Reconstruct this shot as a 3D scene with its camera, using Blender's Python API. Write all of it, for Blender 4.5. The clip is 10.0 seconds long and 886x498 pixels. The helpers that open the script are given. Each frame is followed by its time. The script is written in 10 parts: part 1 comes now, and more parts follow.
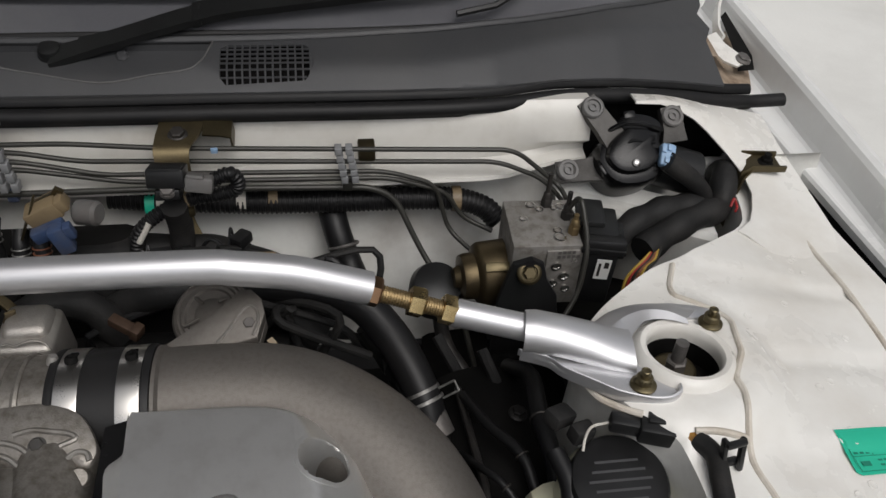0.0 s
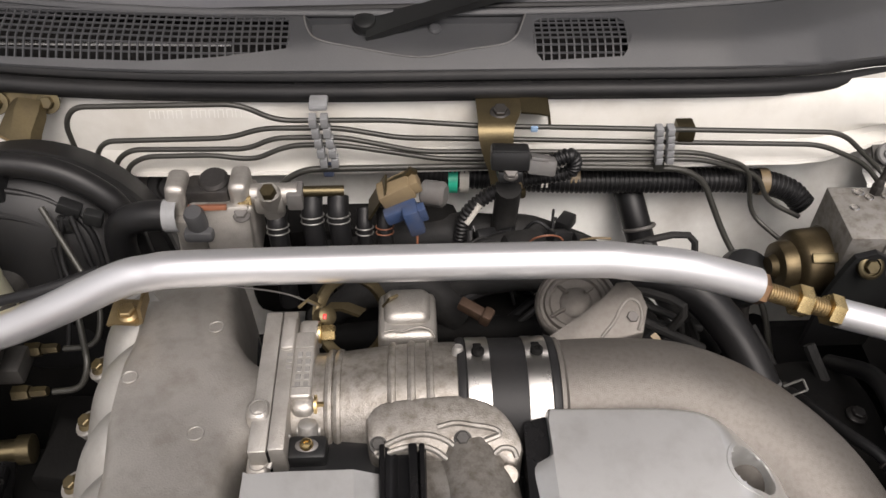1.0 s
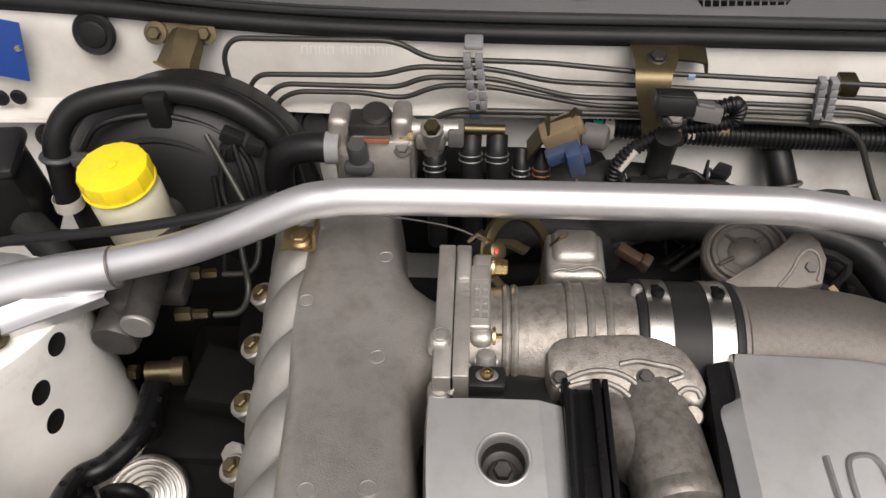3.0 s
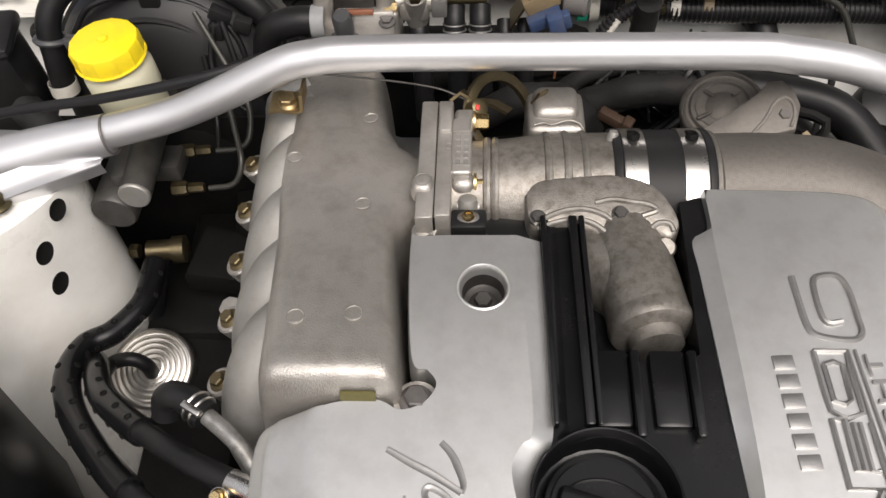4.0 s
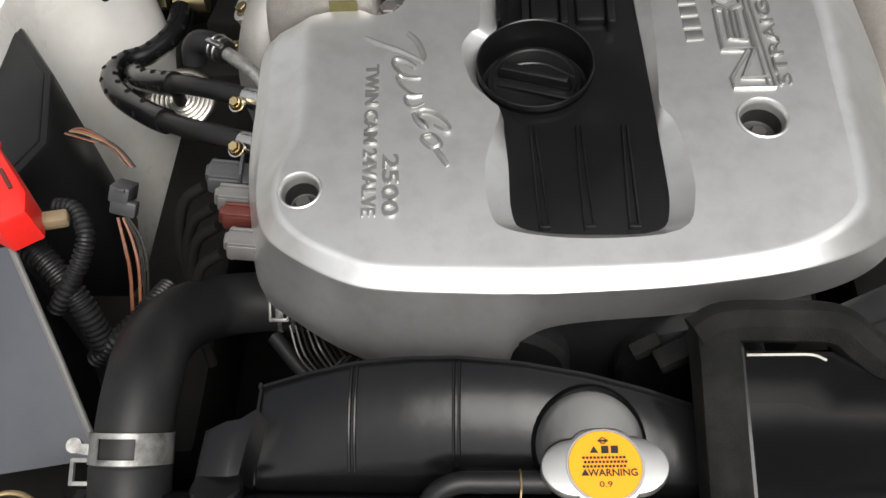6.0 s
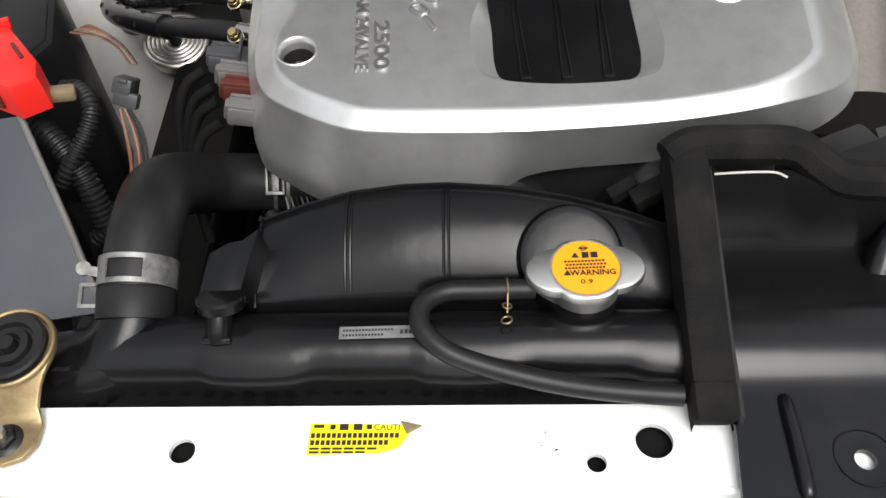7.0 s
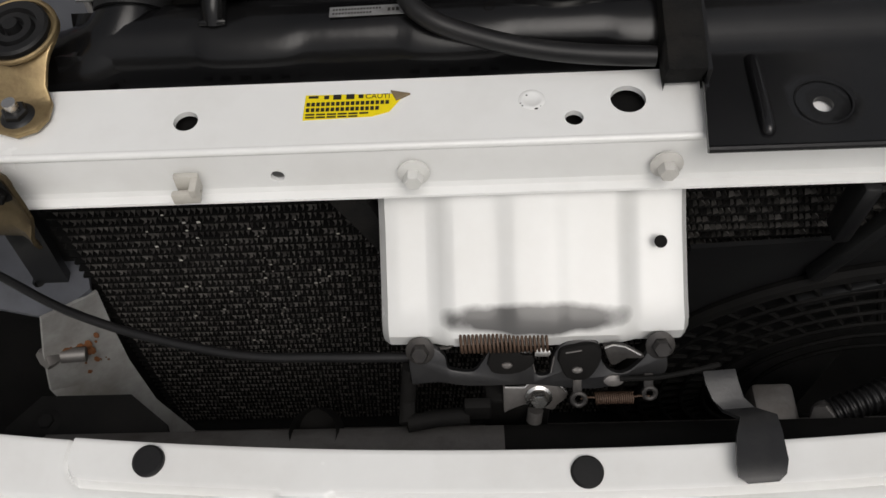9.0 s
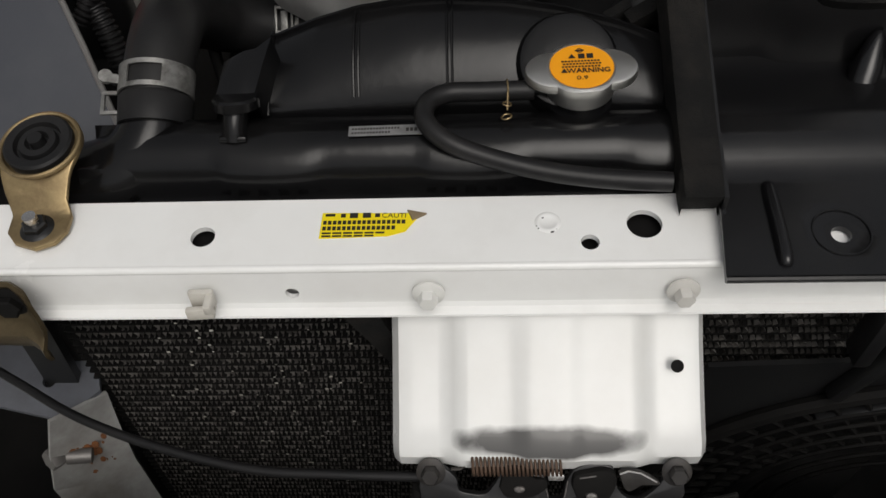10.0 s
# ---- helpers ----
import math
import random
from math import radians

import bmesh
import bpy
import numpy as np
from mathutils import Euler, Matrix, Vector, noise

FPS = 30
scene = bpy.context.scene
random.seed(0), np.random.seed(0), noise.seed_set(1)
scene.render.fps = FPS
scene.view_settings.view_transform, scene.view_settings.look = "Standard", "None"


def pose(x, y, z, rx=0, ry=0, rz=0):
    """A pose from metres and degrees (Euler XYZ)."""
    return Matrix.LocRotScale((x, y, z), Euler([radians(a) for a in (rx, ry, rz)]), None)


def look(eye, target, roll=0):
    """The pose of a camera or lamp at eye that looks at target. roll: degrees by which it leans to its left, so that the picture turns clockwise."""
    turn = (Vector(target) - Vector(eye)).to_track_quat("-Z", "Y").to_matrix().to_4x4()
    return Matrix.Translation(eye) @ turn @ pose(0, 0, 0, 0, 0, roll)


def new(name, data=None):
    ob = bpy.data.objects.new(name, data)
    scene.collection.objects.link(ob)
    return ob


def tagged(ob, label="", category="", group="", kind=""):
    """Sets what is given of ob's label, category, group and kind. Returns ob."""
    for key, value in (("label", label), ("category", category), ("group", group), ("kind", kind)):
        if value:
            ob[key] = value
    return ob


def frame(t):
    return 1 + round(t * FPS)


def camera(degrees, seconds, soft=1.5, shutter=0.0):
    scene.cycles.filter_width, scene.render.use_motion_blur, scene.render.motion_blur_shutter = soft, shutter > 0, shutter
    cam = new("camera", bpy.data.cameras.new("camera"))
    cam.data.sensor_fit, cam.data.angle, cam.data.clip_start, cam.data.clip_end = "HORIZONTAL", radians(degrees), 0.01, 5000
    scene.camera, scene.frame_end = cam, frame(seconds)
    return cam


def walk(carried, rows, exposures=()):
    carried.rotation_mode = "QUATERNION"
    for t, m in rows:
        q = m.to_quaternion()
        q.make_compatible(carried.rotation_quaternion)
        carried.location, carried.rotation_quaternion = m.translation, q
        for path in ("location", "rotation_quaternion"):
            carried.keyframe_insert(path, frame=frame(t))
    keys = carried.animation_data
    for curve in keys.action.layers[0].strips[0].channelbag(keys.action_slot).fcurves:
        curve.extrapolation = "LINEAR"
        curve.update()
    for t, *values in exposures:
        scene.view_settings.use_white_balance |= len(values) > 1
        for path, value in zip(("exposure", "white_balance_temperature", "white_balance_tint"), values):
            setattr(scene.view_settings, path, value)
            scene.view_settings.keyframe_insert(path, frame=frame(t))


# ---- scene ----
cam = camera(56.4, 10.0)
PATH = [
    (0, (-0.007, 0.065, 1.497), (0.263, 1.519, 0.15), 4.2),
    (0.5, (-0.125, 0.097, 1.496), (0.044, 1.522, 0.102), 2.7),
    (1, (-0.233, 0.122, 1.493), (-0.177, 1.519, 0.063), 0.3),
    (1.5, (-0.301, 0.137, 1.487), (-0.343, 1.523, 0.046), -1.4),
    (2, (-0.326, 0.141, 1.486), (-0.406, 1.516, 0.036), -1.7),
    (2.2, (-0.331, 0.14, 1.487), (-0.411, 1.505, 0.027), -1.5),
    (3.3, (-0.315, 0.089, 1.465), (-0.387, 1.411, -0.034), -0.9),
    (3.5, (-0.309, 0.077, 1.458), (-0.387, 1.379, -0.058), -1.5),
    (4, (-0.302, 0.04, 1.444), (-0.396, 1.285, -0.119), -3.2),
    (4.5, (-0.295, 0.003, 1.432), (-0.393, 1.198, -0.169), -3.8),
    (5, (-0.277, -0.064, 1.421), (-0.387, 1.114, -0.192), -4.1),
    (5.5, (-0.261, -0.153, 1.413), (-0.401, 1.003, -0.213), -5.7),
    (5.7, (-0.255, -0.186, 1.412), (-0.408, 0.963, -0.218), -6.4),
    (6.8, (-0.263, -0.348, 1.35), (-0.353, 0.94, -0.177), -3.7),
    (7, (-0.261, -0.363, 1.346), (-0.356, 0.905, -0.198), -4.2),
    (7.5, (-0.253, -0.405, 1.33), (-0.36, 0.82, -0.248), -4.7),
    (8, (-0.261, -0.444, 1.323), (-0.369, 0.731, -0.292), -4.6),
    (8.5, (-0.264, -0.468, 1.313), (-0.346, 0.652, -0.343), -4.4),
    (9, (-0.26, -0.486, 1.294), (-0.34, 0.566, -0.405), -5.4),
    (9.5, (-0.259, -0.495, 1.288), (-0.361, 0.548, -0.416), -6.6),
    (10, (-0.261, -0.456, 1.311), (-0.366, 0.723, -0.301), -4.9),
]
walk(cam, [(t, look(eye, target, roll)) for t, eye, target, roll in PATH],
     [(0, -0.35, 6500, 11), (0.5, 0.05, 6750, 15), (1, 0.65, 6850, 15), (2, 0.5, 6850, 15), (3.5, 0.45, 6850, 14), (4.5, 0.7, 6750, 12), (5.5, 0.64, 6700, 10),
      (6.8, 0.8, 6450, 9), (7.5, -0.12, 6550, 10), (8, -0.48, 6650, 11), (8.5, -0.48, 6650, 11), (9, -0.50, 6650, 11), (9.5, -0.55, 6150, 4), (9.8, -0.48, 6500, 8), (10, -0.48, 6650, 10)])


# ---- daylight: a bright overcast sky, the sun veiled ----
world = bpy.data.worlds.new("world")
scene.world = world
world.use_nodes = True
wn, wl = world.node_tree.nodes, world.node_tree.links
sky = wn.new("ShaderNodeTexSky")
sky.sky_type = "NISHITA"
sky.sun_disc = False
sky.sun_elevation, sky.sun_rotation = radians(58), radians(159)
sky.dust_density = 4.0
veil = wn.new("ShaderNodeHueSaturation")
veil.inputs["Saturation"].default_value = 0.22
wl.new(sky.outputs[0], veil.inputs["Color"])
wl.new(veil.outputs[0], wn["Background"].inputs[0])
wn["Background"].inputs[1].default_value = 0.15
sun = new("sun", bpy.data.lights.new("sun", "SUN"))
sun.data.energy, sun.data.angle, sun.data.color = 1.2, radians(40), (1.0, 0.97, 0.93)
sun.matrix_world = look((0.8, -2.4, 5.6), (-0.2, 0.2, 0.9))


# ---- materials ----
def mat(name, color, rough=0.5, metal=0.0, var=0.12, scale=9.0, fine=180.0, bump=0.05, dirt=None, dirt_amount=0.0, dirt_scale=14.0,
        coat=0.0, trans=0.0, ior=1.45, wear=0.12):
    """A surface with a base colour that drifts at two scales, grain in its relief and gloss, and stains of their own shape."""
    m = bpy.data.materials.new(name)
    m.use_nodes = True
    n, l = m.node_tree.nodes, m.node_tree.links
    b = n["Principled BSDF"]
    tc = n.new("ShaderNodeTexCoord")
    big, small = n.new("ShaderNodeTexNoise"), n.new("ShaderNodeTexNoise")
    big.inputs["Scale"].default_value, small.inputs["Scale"].default_value = scale, fine
    big.inputs["Detail"].default_value, small.inputs["Detail"].default_value = 5.0, 3.0
    for t in (big, small):
        l.new(tc.outputs["Object"], t.inputs["Vector"])
    add = n.new("ShaderNodeMath")
    add.operation = "MULTIPLY_ADD"
    l.new(big.outputs["Fac"], add.inputs[0])
    add.inputs[1].default_value = 0.7
    half = n.new("ShaderNodeMath")
    half.operation = "MULTIPLY"
    half.inputs[1].default_value = 0.3
    l.new(small.outputs["Fac"], half.inputs[0])
    l.new(half.outputs[0], add.inputs[2])
    ramp = n.new("ShaderNodeValToRGB")
    ramp.color_ramp.elements[0].position, ramp.color_ramp.elements[1].position = 0.3, 0.7
    ramp.color_ramp.elements[0].color = (*[c * (1 - var) for c in color], 1)
    ramp.color_ramp.elements[1].color = (*[min(1.0, c * (1 + var)) for c in color], 1)
    l.new(add.outputs[0], ramp.inputs[0])
    out = ramp.outputs[0]
    if dirt:
        d = n.new("ShaderNodeTexNoise")
        d.inputs["Scale"].default_value, d.inputs["Detail"].default_value, d.inputs["Roughness"].default_value = dirt_scale, 8.0, 0.62
        l.new(tc.outputs["Object"], d.inputs["Vector"])
        r = n.new("ShaderNodeValToRGB")
        r.color_ramp.elements[0].position, r.color_ramp.elements[1].position = 0.44, 0.70
        r.color_ramp.elements[1].color = (dirt_amount, dirt_amount, dirt_amount, 1)
        r.color_ramp.elements[0].color = (0, 0, 0, 1)
        l.new(d.outputs["Fac"], r.inputs[0])
        mix = n.new("ShaderNodeMix")
        mix.data_type = "RGBA"
        l.new(r.outputs[0], mix.inputs["Factor"])
        l.new(out, mix.inputs["A"])
        mix.inputs["B"].default_value = (*dirt, 1)
        out = mix.outputs["Result"]
    l.new(out, b.inputs["Base Color"])
    gl = n.new("ShaderNodeMapRange")
    gl.inputs["To Min"].default_value, gl.inputs["To Max"].default_value = max(0.02, rough - wear), min(1, rough + wear)
    l.new(add.outputs[0], gl.inputs["Value"])
    l.new(gl.outputs[0], b.inputs["Roughness"])
    if bump:
        bp = n.new("ShaderNodeBump")
        bp.inputs["Strength"].default_value, bp.inputs["Distance"].default_value = bump, 0.001
        l.new(small.outputs["Fac"], bp.inputs["Height"])
        l.new(bp.outputs[0], b.inputs["Normal"])
    b.inputs["Metallic"].default_value = metal
    b.inputs["Coat Weight"].default_value = coat
    b.inputs["Transmission Weight"].default_value = trans
    b.inputs["IOR"].default_value = ior
    return m


WHITE = mat("white_paint", (0.80, 0.79, 0.75), 0.28, 0, 0.03, 4, 60, 0.02, (0.42, 0.36, 0.28), 0.3, 9, coat=0.3)
WHITE_AGED = mat("aged_white_paint", (0.68, 0.665, 0.62), 0.32, 0, 0.06, 4, 60, 0.03, (0.34, 0.29, 0.22), 0.4, 10, coat=0.2)
WHITE_CLEAN = mat("white_paint_clean", (0.84, 0.845, 0.83), 0.25, 0, 0.02, 5, 60, 0.02, (0.5, 0.47, 0.42), 0.18, 11, coat=0.3)
WHITE_MATT = mat("white_primer", (0.70, 0.70, 0.67), 0.55, 0, 0.07, 5, 90, 0.05, (0.25, 0.21, 0.17), 0.5, 8)
SILVER = mat("silver_paint", (0.67, 0.668, 0.655), 0.36, 0.86, 0.05, 9, 1600, 0.04, (0.50, 0.49, 0.47), 0.45, 45, wear=0.04)
# darker than the cover's silver: the letters' edge shade is in the colour
LETTER = mat("shaded_silver_lettering", (0.36, 0.355, 0.345), 0.38, 0.85, 0.12, 60, 900, 0.1, (0.20, 0.19, 0.18), 0.5, 60)
TAG = mat("olive_paper_tag", (0.10, 0.088, 0.025), 0.6, 0, 0.1, 60, 600, 0.05, (0.05, 0.045, 0.02), 0.6, 300)
SILVER_BAR = mat("silver_bar_paint", (0.64, 0.64, 0.655), 0.40, 0.8, 0.02, 6, 500, 0, wear=0.03)
CAST = mat("cast_aluminium", (0.44, 0.42, 0.39), 0.41, 0.75, 0.11, 16, 850, 0.42, (0.21, 0.18, 0.145), 0.38, 60, wear=0.06)
CAST_SPECK = mat("speckled_cast_aluminium", (0.28, 0.262, 0.236), 0.43, 0.75, 0.20, 30, 900, 0.30, (0.12, 0.10, 0.078), 0.7, 150)
GOLD_DULL = mat("dull_yellow_zinc", (0.17, 0.135, 0.075), 0.45, 0.85, 0.25, 40, 500, 0.1, (0.06, 0.05, 0.035), 0.6, 40)
RUSTY_PLATE = mat("rust_brown_steel", (0.10, 0.062, 0.042), 0.6, 0.4, 0.3, 40, 300, 0.2, (0.05, 0.03, 0.02), 0.6, 30)
CAST_ROUGH = mat("sand_cast_aluminium", (0.175, 0.162, 0.147), 0.50, 0.70, 0.10, 14, 1500, 0.42, (0.12, 0.104, 0.088), 0.45, 260)
# tone that puts the highlight of cast ribs into their colour
CAST_EDGE = mat("highlight_cast_edge", (0.27, 0.257, 0.235), 0.46, 0.75, 0.16, 40, 900, 0.2, (0.13, 0.115, 0.095), 0.6, 60)
CAST_BRIGHT = mat("bright_cast_aluminium", (0.36, 0.35, 0.33), 0.55, 0.7, 0.10, 14, 620, 0.18, (0.24, 0.22, 0.19), 0.4, 60)
STEEL = mat("steel", (0.62, 0.61, 0.59), 0.26, 1.0, 0.08, 30, 700, 0.05, (0.3, 0.25, 0.2), 0.35, 40)
CAP_STEEL = mat("bright_cap_steel", (0.70, 0.69, 0.66), 0.40, 1.0, 0.03, 30, 900, 0, wear=0.04)
CLAMP = mat("bright_steel_band", (0.60, 0.58, 0.545), 0.28, 1.0, 0.03, 30, 900, 0, wear=0.03)
GOLD = mat("yellow_zinc_plate", (0.34, 0.255, 0.135), 0.42, 0.85, 0.2, 40, 500, 0.10, (0.16, 0.105, 0.06), 0.6, 45)
BRASS = mat("brass_nut", (0.66, 0.50, 0.25), 0.28, 1.0, 0.08, 60, 700, 0.05)
COPPER = mat("coppery_nut", (0.40, 0.24, 0.14), 0.32, 1.0, 0.1, 60, 700, 0.05)
BRONZE = mat("olive_plated_steel", (0.115, 0.094, 0.054), 0.40, 0.9, 0.25, 30, 400, 0.08, (0.1, 0.08, 0.05), 0.5, 30)
OLIVE_NUT = mat("olive_zinc_nut", (0.17, 0.142, 0.082), 0.38, 0.9, 0.25, 60, 500, 0.08, (0.12, 0.10, 0.065), 0.5, 50)
BRONZE_MOTOR = mat("brass_toned_steel", (0.11, 0.085, 0.048), 0.42, 0.85, 0.3, 24, 500, 0.12, (0.07, 0.05, 0.03), 0.7, 26)
PLASTIC = mat("black_plastic", (0.011, 0.011, 0.0115), 0.33, 0, 0.15, 8, 500, 0.02, (0.03, 0.033, 0.031), 0.3, 12)
GLOSS = mat("gloss_black_plastic", (0.006, 0.006, 0.0065), 0.22, 0, 0.12, 8, 700, 0.0, (0.022, 0.021, 0.020), 0.25, 16)
GREY_PLASTIC = mat("weathered_grey_plastic", (0.056, 0.057, 0.060), 0.42, 0, 0.15, 6, 600, 0.12, (0.09, 0.087, 0.083), 0.3, 7)
RUBBER = mat("black_rubber", (0.010, 0.010, 0.0105), 0.46, 0, 0.2, 10, 400, 0.12, (0.032, 0.030, 0.028), 0.3, 13)
HOSE = mat("hose_rubber", (0.009, 0.009, 0.0095), 0.42, 0, 0.2, 10, 500, 0.08, (0.03, 0.028, 0.027), 0.3, 13)
FOAM = mat("black_foam", (0.011, 0.011, 0.0108), 0.95, 0, 0.3, 30, 700, 0.8, (0.032, 0.028, 0.024), 0.5, 30)
# grimy metal, and painted shade in hollows, gaps and the deep bay
DARK = mat("grime_and_shade_black", (0.006, 0.0058, 0.0056), 0.75, 0.0, 0.35, 12, 200, 0.3, (0.016, 0.0148, 0.0135), 0.4, 12)
# body paint with the shade below the support mixed into it
SHADED_PAINT = mat("grey_blue_shaded_paint", (0.10, 0.105, 0.12), 0.45, 0, 0.15, 8, 200, 0.08, (0.04, 0.038, 0.036), 0.5, 14)
MOTOR_CAST = mat("grimy_motor_casting", (0.075, 0.072, 0.068), 0.5, 0.5, 0.25, 30, 400, 0.2, (0.03, 0.026, 0.022), 0.6, 40)
BLACK_STEEL = mat("satin_black_steel", (0.020, 0.020, 0.021), 0.34, 0.2, 0.2, 30, 500, 0.08, (0.05, 0.048, 0.045), 0.4, 40)
# white paint with the bracket's shade put into the colour, plus grime
DULL_WHITE = mat("shaded_grimy_white", (0.36, 0.36, 0.35), 0.5, 0, 0.15, 12, 200, 0.1, (0.12, 0.10, 0.08), 0.6, 18)
GRIMY = mat("grimy_black_steel", (0.035, 0.033, 0.032), 0.48, 0.5, 0.3, 30, 300, 0.2, (0.09, 0.08, 0.07), 0.5, 35)
ALU = mat("stained_bare_aluminium", (0.27, 0.258, 0.24), 0.5, 0.45, 0.12, 25, 500, 0.2, (0.12, 0.10, 0.078), 0.7, 110)
RUSTY_PAINT = mat("rust_stained_paint", (0.34, 0.27, 0.20), 0.7, 0, 0.2, 20, 200, 0.3, (0.10, 0.05, 0.025), 0.85, 28)
ADDED_PALE = mat("added_pale_wall", (0.66, 0.65, 0.62), 0.9, 0, 0.08, 1.5, 60, 0.4, (0.45, 0.43, 0.40), 0.4, 0.9)
SATIN = mat("satin_black_plastic", (0.0042, 0.0042, 0.0046), 0.21, 0, 0.2, 8, 110, 0.12, (0.012, 0.0115, 0.011), 0.35, 15, wear=0.06)
GALV = mat("dull_galvanised_steel", (0.27, 0.268, 0.255), 0.48, 0.7, 0.25, 60, 500, 0.15, (0.06, 0.055, 0.05), 0.85, 90)
WORN_LABEL = mat("worn_silver_label", (0.26, 0.26, 0.26), 0.45, 0.3, 0.2, 60, 600, 0.02, (0.08, 0.08, 0.08), 0.5, 90)
DUCT = mat("grey_black_duct_plastic", (0.007, 0.007, 0.0076), 0.20, 0, 0.15, 8, 90, 0.08, (0.020, 0.019, 0.018), 0.35, 15, wear=0.06)
ADDED_GREY = mat("added_grey_wall", (0.36, 0.36, 0.35), 0.9, 0, 0.15, 1.2, 60, 0.4, (0.12, 0.115, 0.11), 0.5, 0.7)
GREY_METAL = mat("dull_grey_metal", (0.17, 0.162, 0.155), 0.5, 0.6, 0.2, 20, 300, 0.2, (0.06, 0.047, 0.037), 0.6, 22)
PIPE = mat("dark_green_grey_pipe_coating", (0.042, 0.041, 0.036), 0.35, 0.2, 0.15, 30, 400, 0.05)
YELLOW = mat("yellow_plastic", (0.86, 0.66, 0.02), 0.34, 0, 0.04, 12, 300, 0.05, (0.45, 0.33, 0.05), 0.25, 50)
TANK = mat("milky_plastic", (0.78, 0.76, 0.58), 0.35, 0, 0.05, 12, 200, 0.05, (0.6, 0.55, 0.35), 0.4, 12, trans=0.25)
RED = mat("red_plastic", (0.75, 0.02, 0.015), 0.3, 0, 0.06, 12, 300, 0.04, (0.45, 0.05, 0.04), 0.3, 30)
BLUE = mat("faded_blue_plastic", (0.035, 0.06, 0.13), 0.45, 0, 0.15, 25, 300, 0.05, (0.12, 0.11, 0.1), 0.5, 40)
LIGHT_BLUE = mat("light_blue_plastic", (0.25, 0.38, 0.55), 0.4, 0, 0.1, 25, 300, 0.05)
BEIGE = mat("aged_beige_plastic", (0.20, 0.15, 0.085), 0.5, 0, 0.15, 25, 300, 0.05, (0.16, 0.12, 0.08), 0.5, 40)
CONN = mat("grey_connector_plastic", (0.13, 0.128, 0.124), 0.48, 0, 0.15, 25, 300, 0.06, (0.1, 0.08, 0.07), 0.4, 40)
CLIPGREY = mat("pale_grey_clip_plastic", (0.24, 0.245, 0.25), 0.5, 0, 0.1, 25, 300, 0.05, (0.12, 0.115, 0.11), 0.4, 40)
RUSTY = mat("brick_red_connector_plastic", (0.09, 0.022, 0.016), 0.5, 0, 0.15, 25, 300, 0.06)
NYLON = mat("dusty_white_nylon", (0.55, 0.53, 0.48), 0.5, 0, 0.1, 25, 300, 0.06, (0.28, 0.24, 0.18), 0.4, 40)
GREEN = mat("green_sticker_vinyl", (0.02, 0.47, 0.30), 0.4, 0, 0.04, 20, 300, 0.02)
YSTICK = mat("yellow_sticker_vinyl", (0.88, 0.70, 0.01), 0.4, 0, 0.03, 20, 300, 0.02)
ORANGE = mat("orange_sticker", (0.9, 0.36, 0.015), 0.35, 0, 0.03, 20, 300, 0.02)
BSTICK = mat("blue_plate_paint", (0.02, 0.07, 0.30), 0.35, 0, 0.04, 20, 300, 0.02)
INK = mat("black_ink", (0.02, 0.018, 0.015), 0.5, 0, 0.1, 20, 300, 0)
INK_GREEN = mat("dark_green_ink", (0.012, 0.20, 0.13), 0.45, 0, 0.1, 20, 300, 0)
PAPER = mat("pale_label_paper", (0.62, 0.62, 0.6), 0.5, 0, 0.05, 20, 300, 0)
WIRE_RED, WIRE_YEL, WIRE_ORG = mat("red_wire", (0.32, 0.03, 0.03), 0.4), mat("yellow_wire", (0.45, 0.30, 0.06), 0.4), mat("copper_brown_wire", (0.22, 0.085, 0.045), 0.45)
AMBER = mat("amber_cloth_tape", (0.30, 0.15, 0.03), 0.5, 0, 0.2, 30, 300, 0.3)
SERVO = mat("worn_black_servo_paint", (0.010, 0.010, 0.0105), 0.48, 0, 0.15, 10, 300, 0.05, (0.022, 0.021, 0.020), 0.4, 12)
TAPE = mat("black_cloth_tape", (0.016, 0.016, 0.016), 0.6, 0, 0.2, 30, 300, 0.4, (0.06, 0.055, 0.05), 0.3, 25)
FIN = mat("condenser_fin_metal", (0.034, 0.031, 0.028), 0.6, 0.2, 0.3, 40, 700, 0.3)
n, l = FIN.node_tree.nodes, FIN.node_tree.links
geo, fin_ramp = n.new("ShaderNodeNewGeometry"), n.new("ShaderNodeValToRGB")
l.new(geo.outputs["Random Per Island"], fin_ramp.inputs[0])
l.new(fin_ramp.outputs[0], n["Principled BSDF"].inputs["Base Color"])
fin_ramp.color_ramp.elements[0].color, fin_ramp.color_ramp.elements[0].position = (0.045, 0.042, 0.039, 1), 0.10
fin_ramp.color_ramp.elements[1].color, fin_ramp.color_ramp.elements[1].position = (0.17, 0.16, 0.148, 1), 0.97
RUST = mat("rust", (0.18, 0.07, 0.025), 0.85, 0, 0.4, 60, 500, 0.6)
CONCRETE = mat("pale_concrete", (0.74, 0.74, 0.71), 0.9, 0, 0.04, 3, 150, 0.3, (0.5, 0.49, 0.46), 0.3, 2.5)
GLASS = mat("grey_windscreen_glass", (0.115, 0.115, 0.125), 0.12, 0, 0.06, 3, 300, 0, (0.2, 0.2, 0.2), 0.3, 5, wear=0.04)
UNDERLAY = mat("added_black_lining", (0.028, 0.028, 0.029), 0.95, 0, 0.2, 8, 300, 0.4)
SEALER = mat("aged_seam_sealer", (0.64, 0.60, 0.53), 0.45, 0, 0.08, 12, 200, 0.2, (0.32, 0.25, 0.17), 0.6, 30)


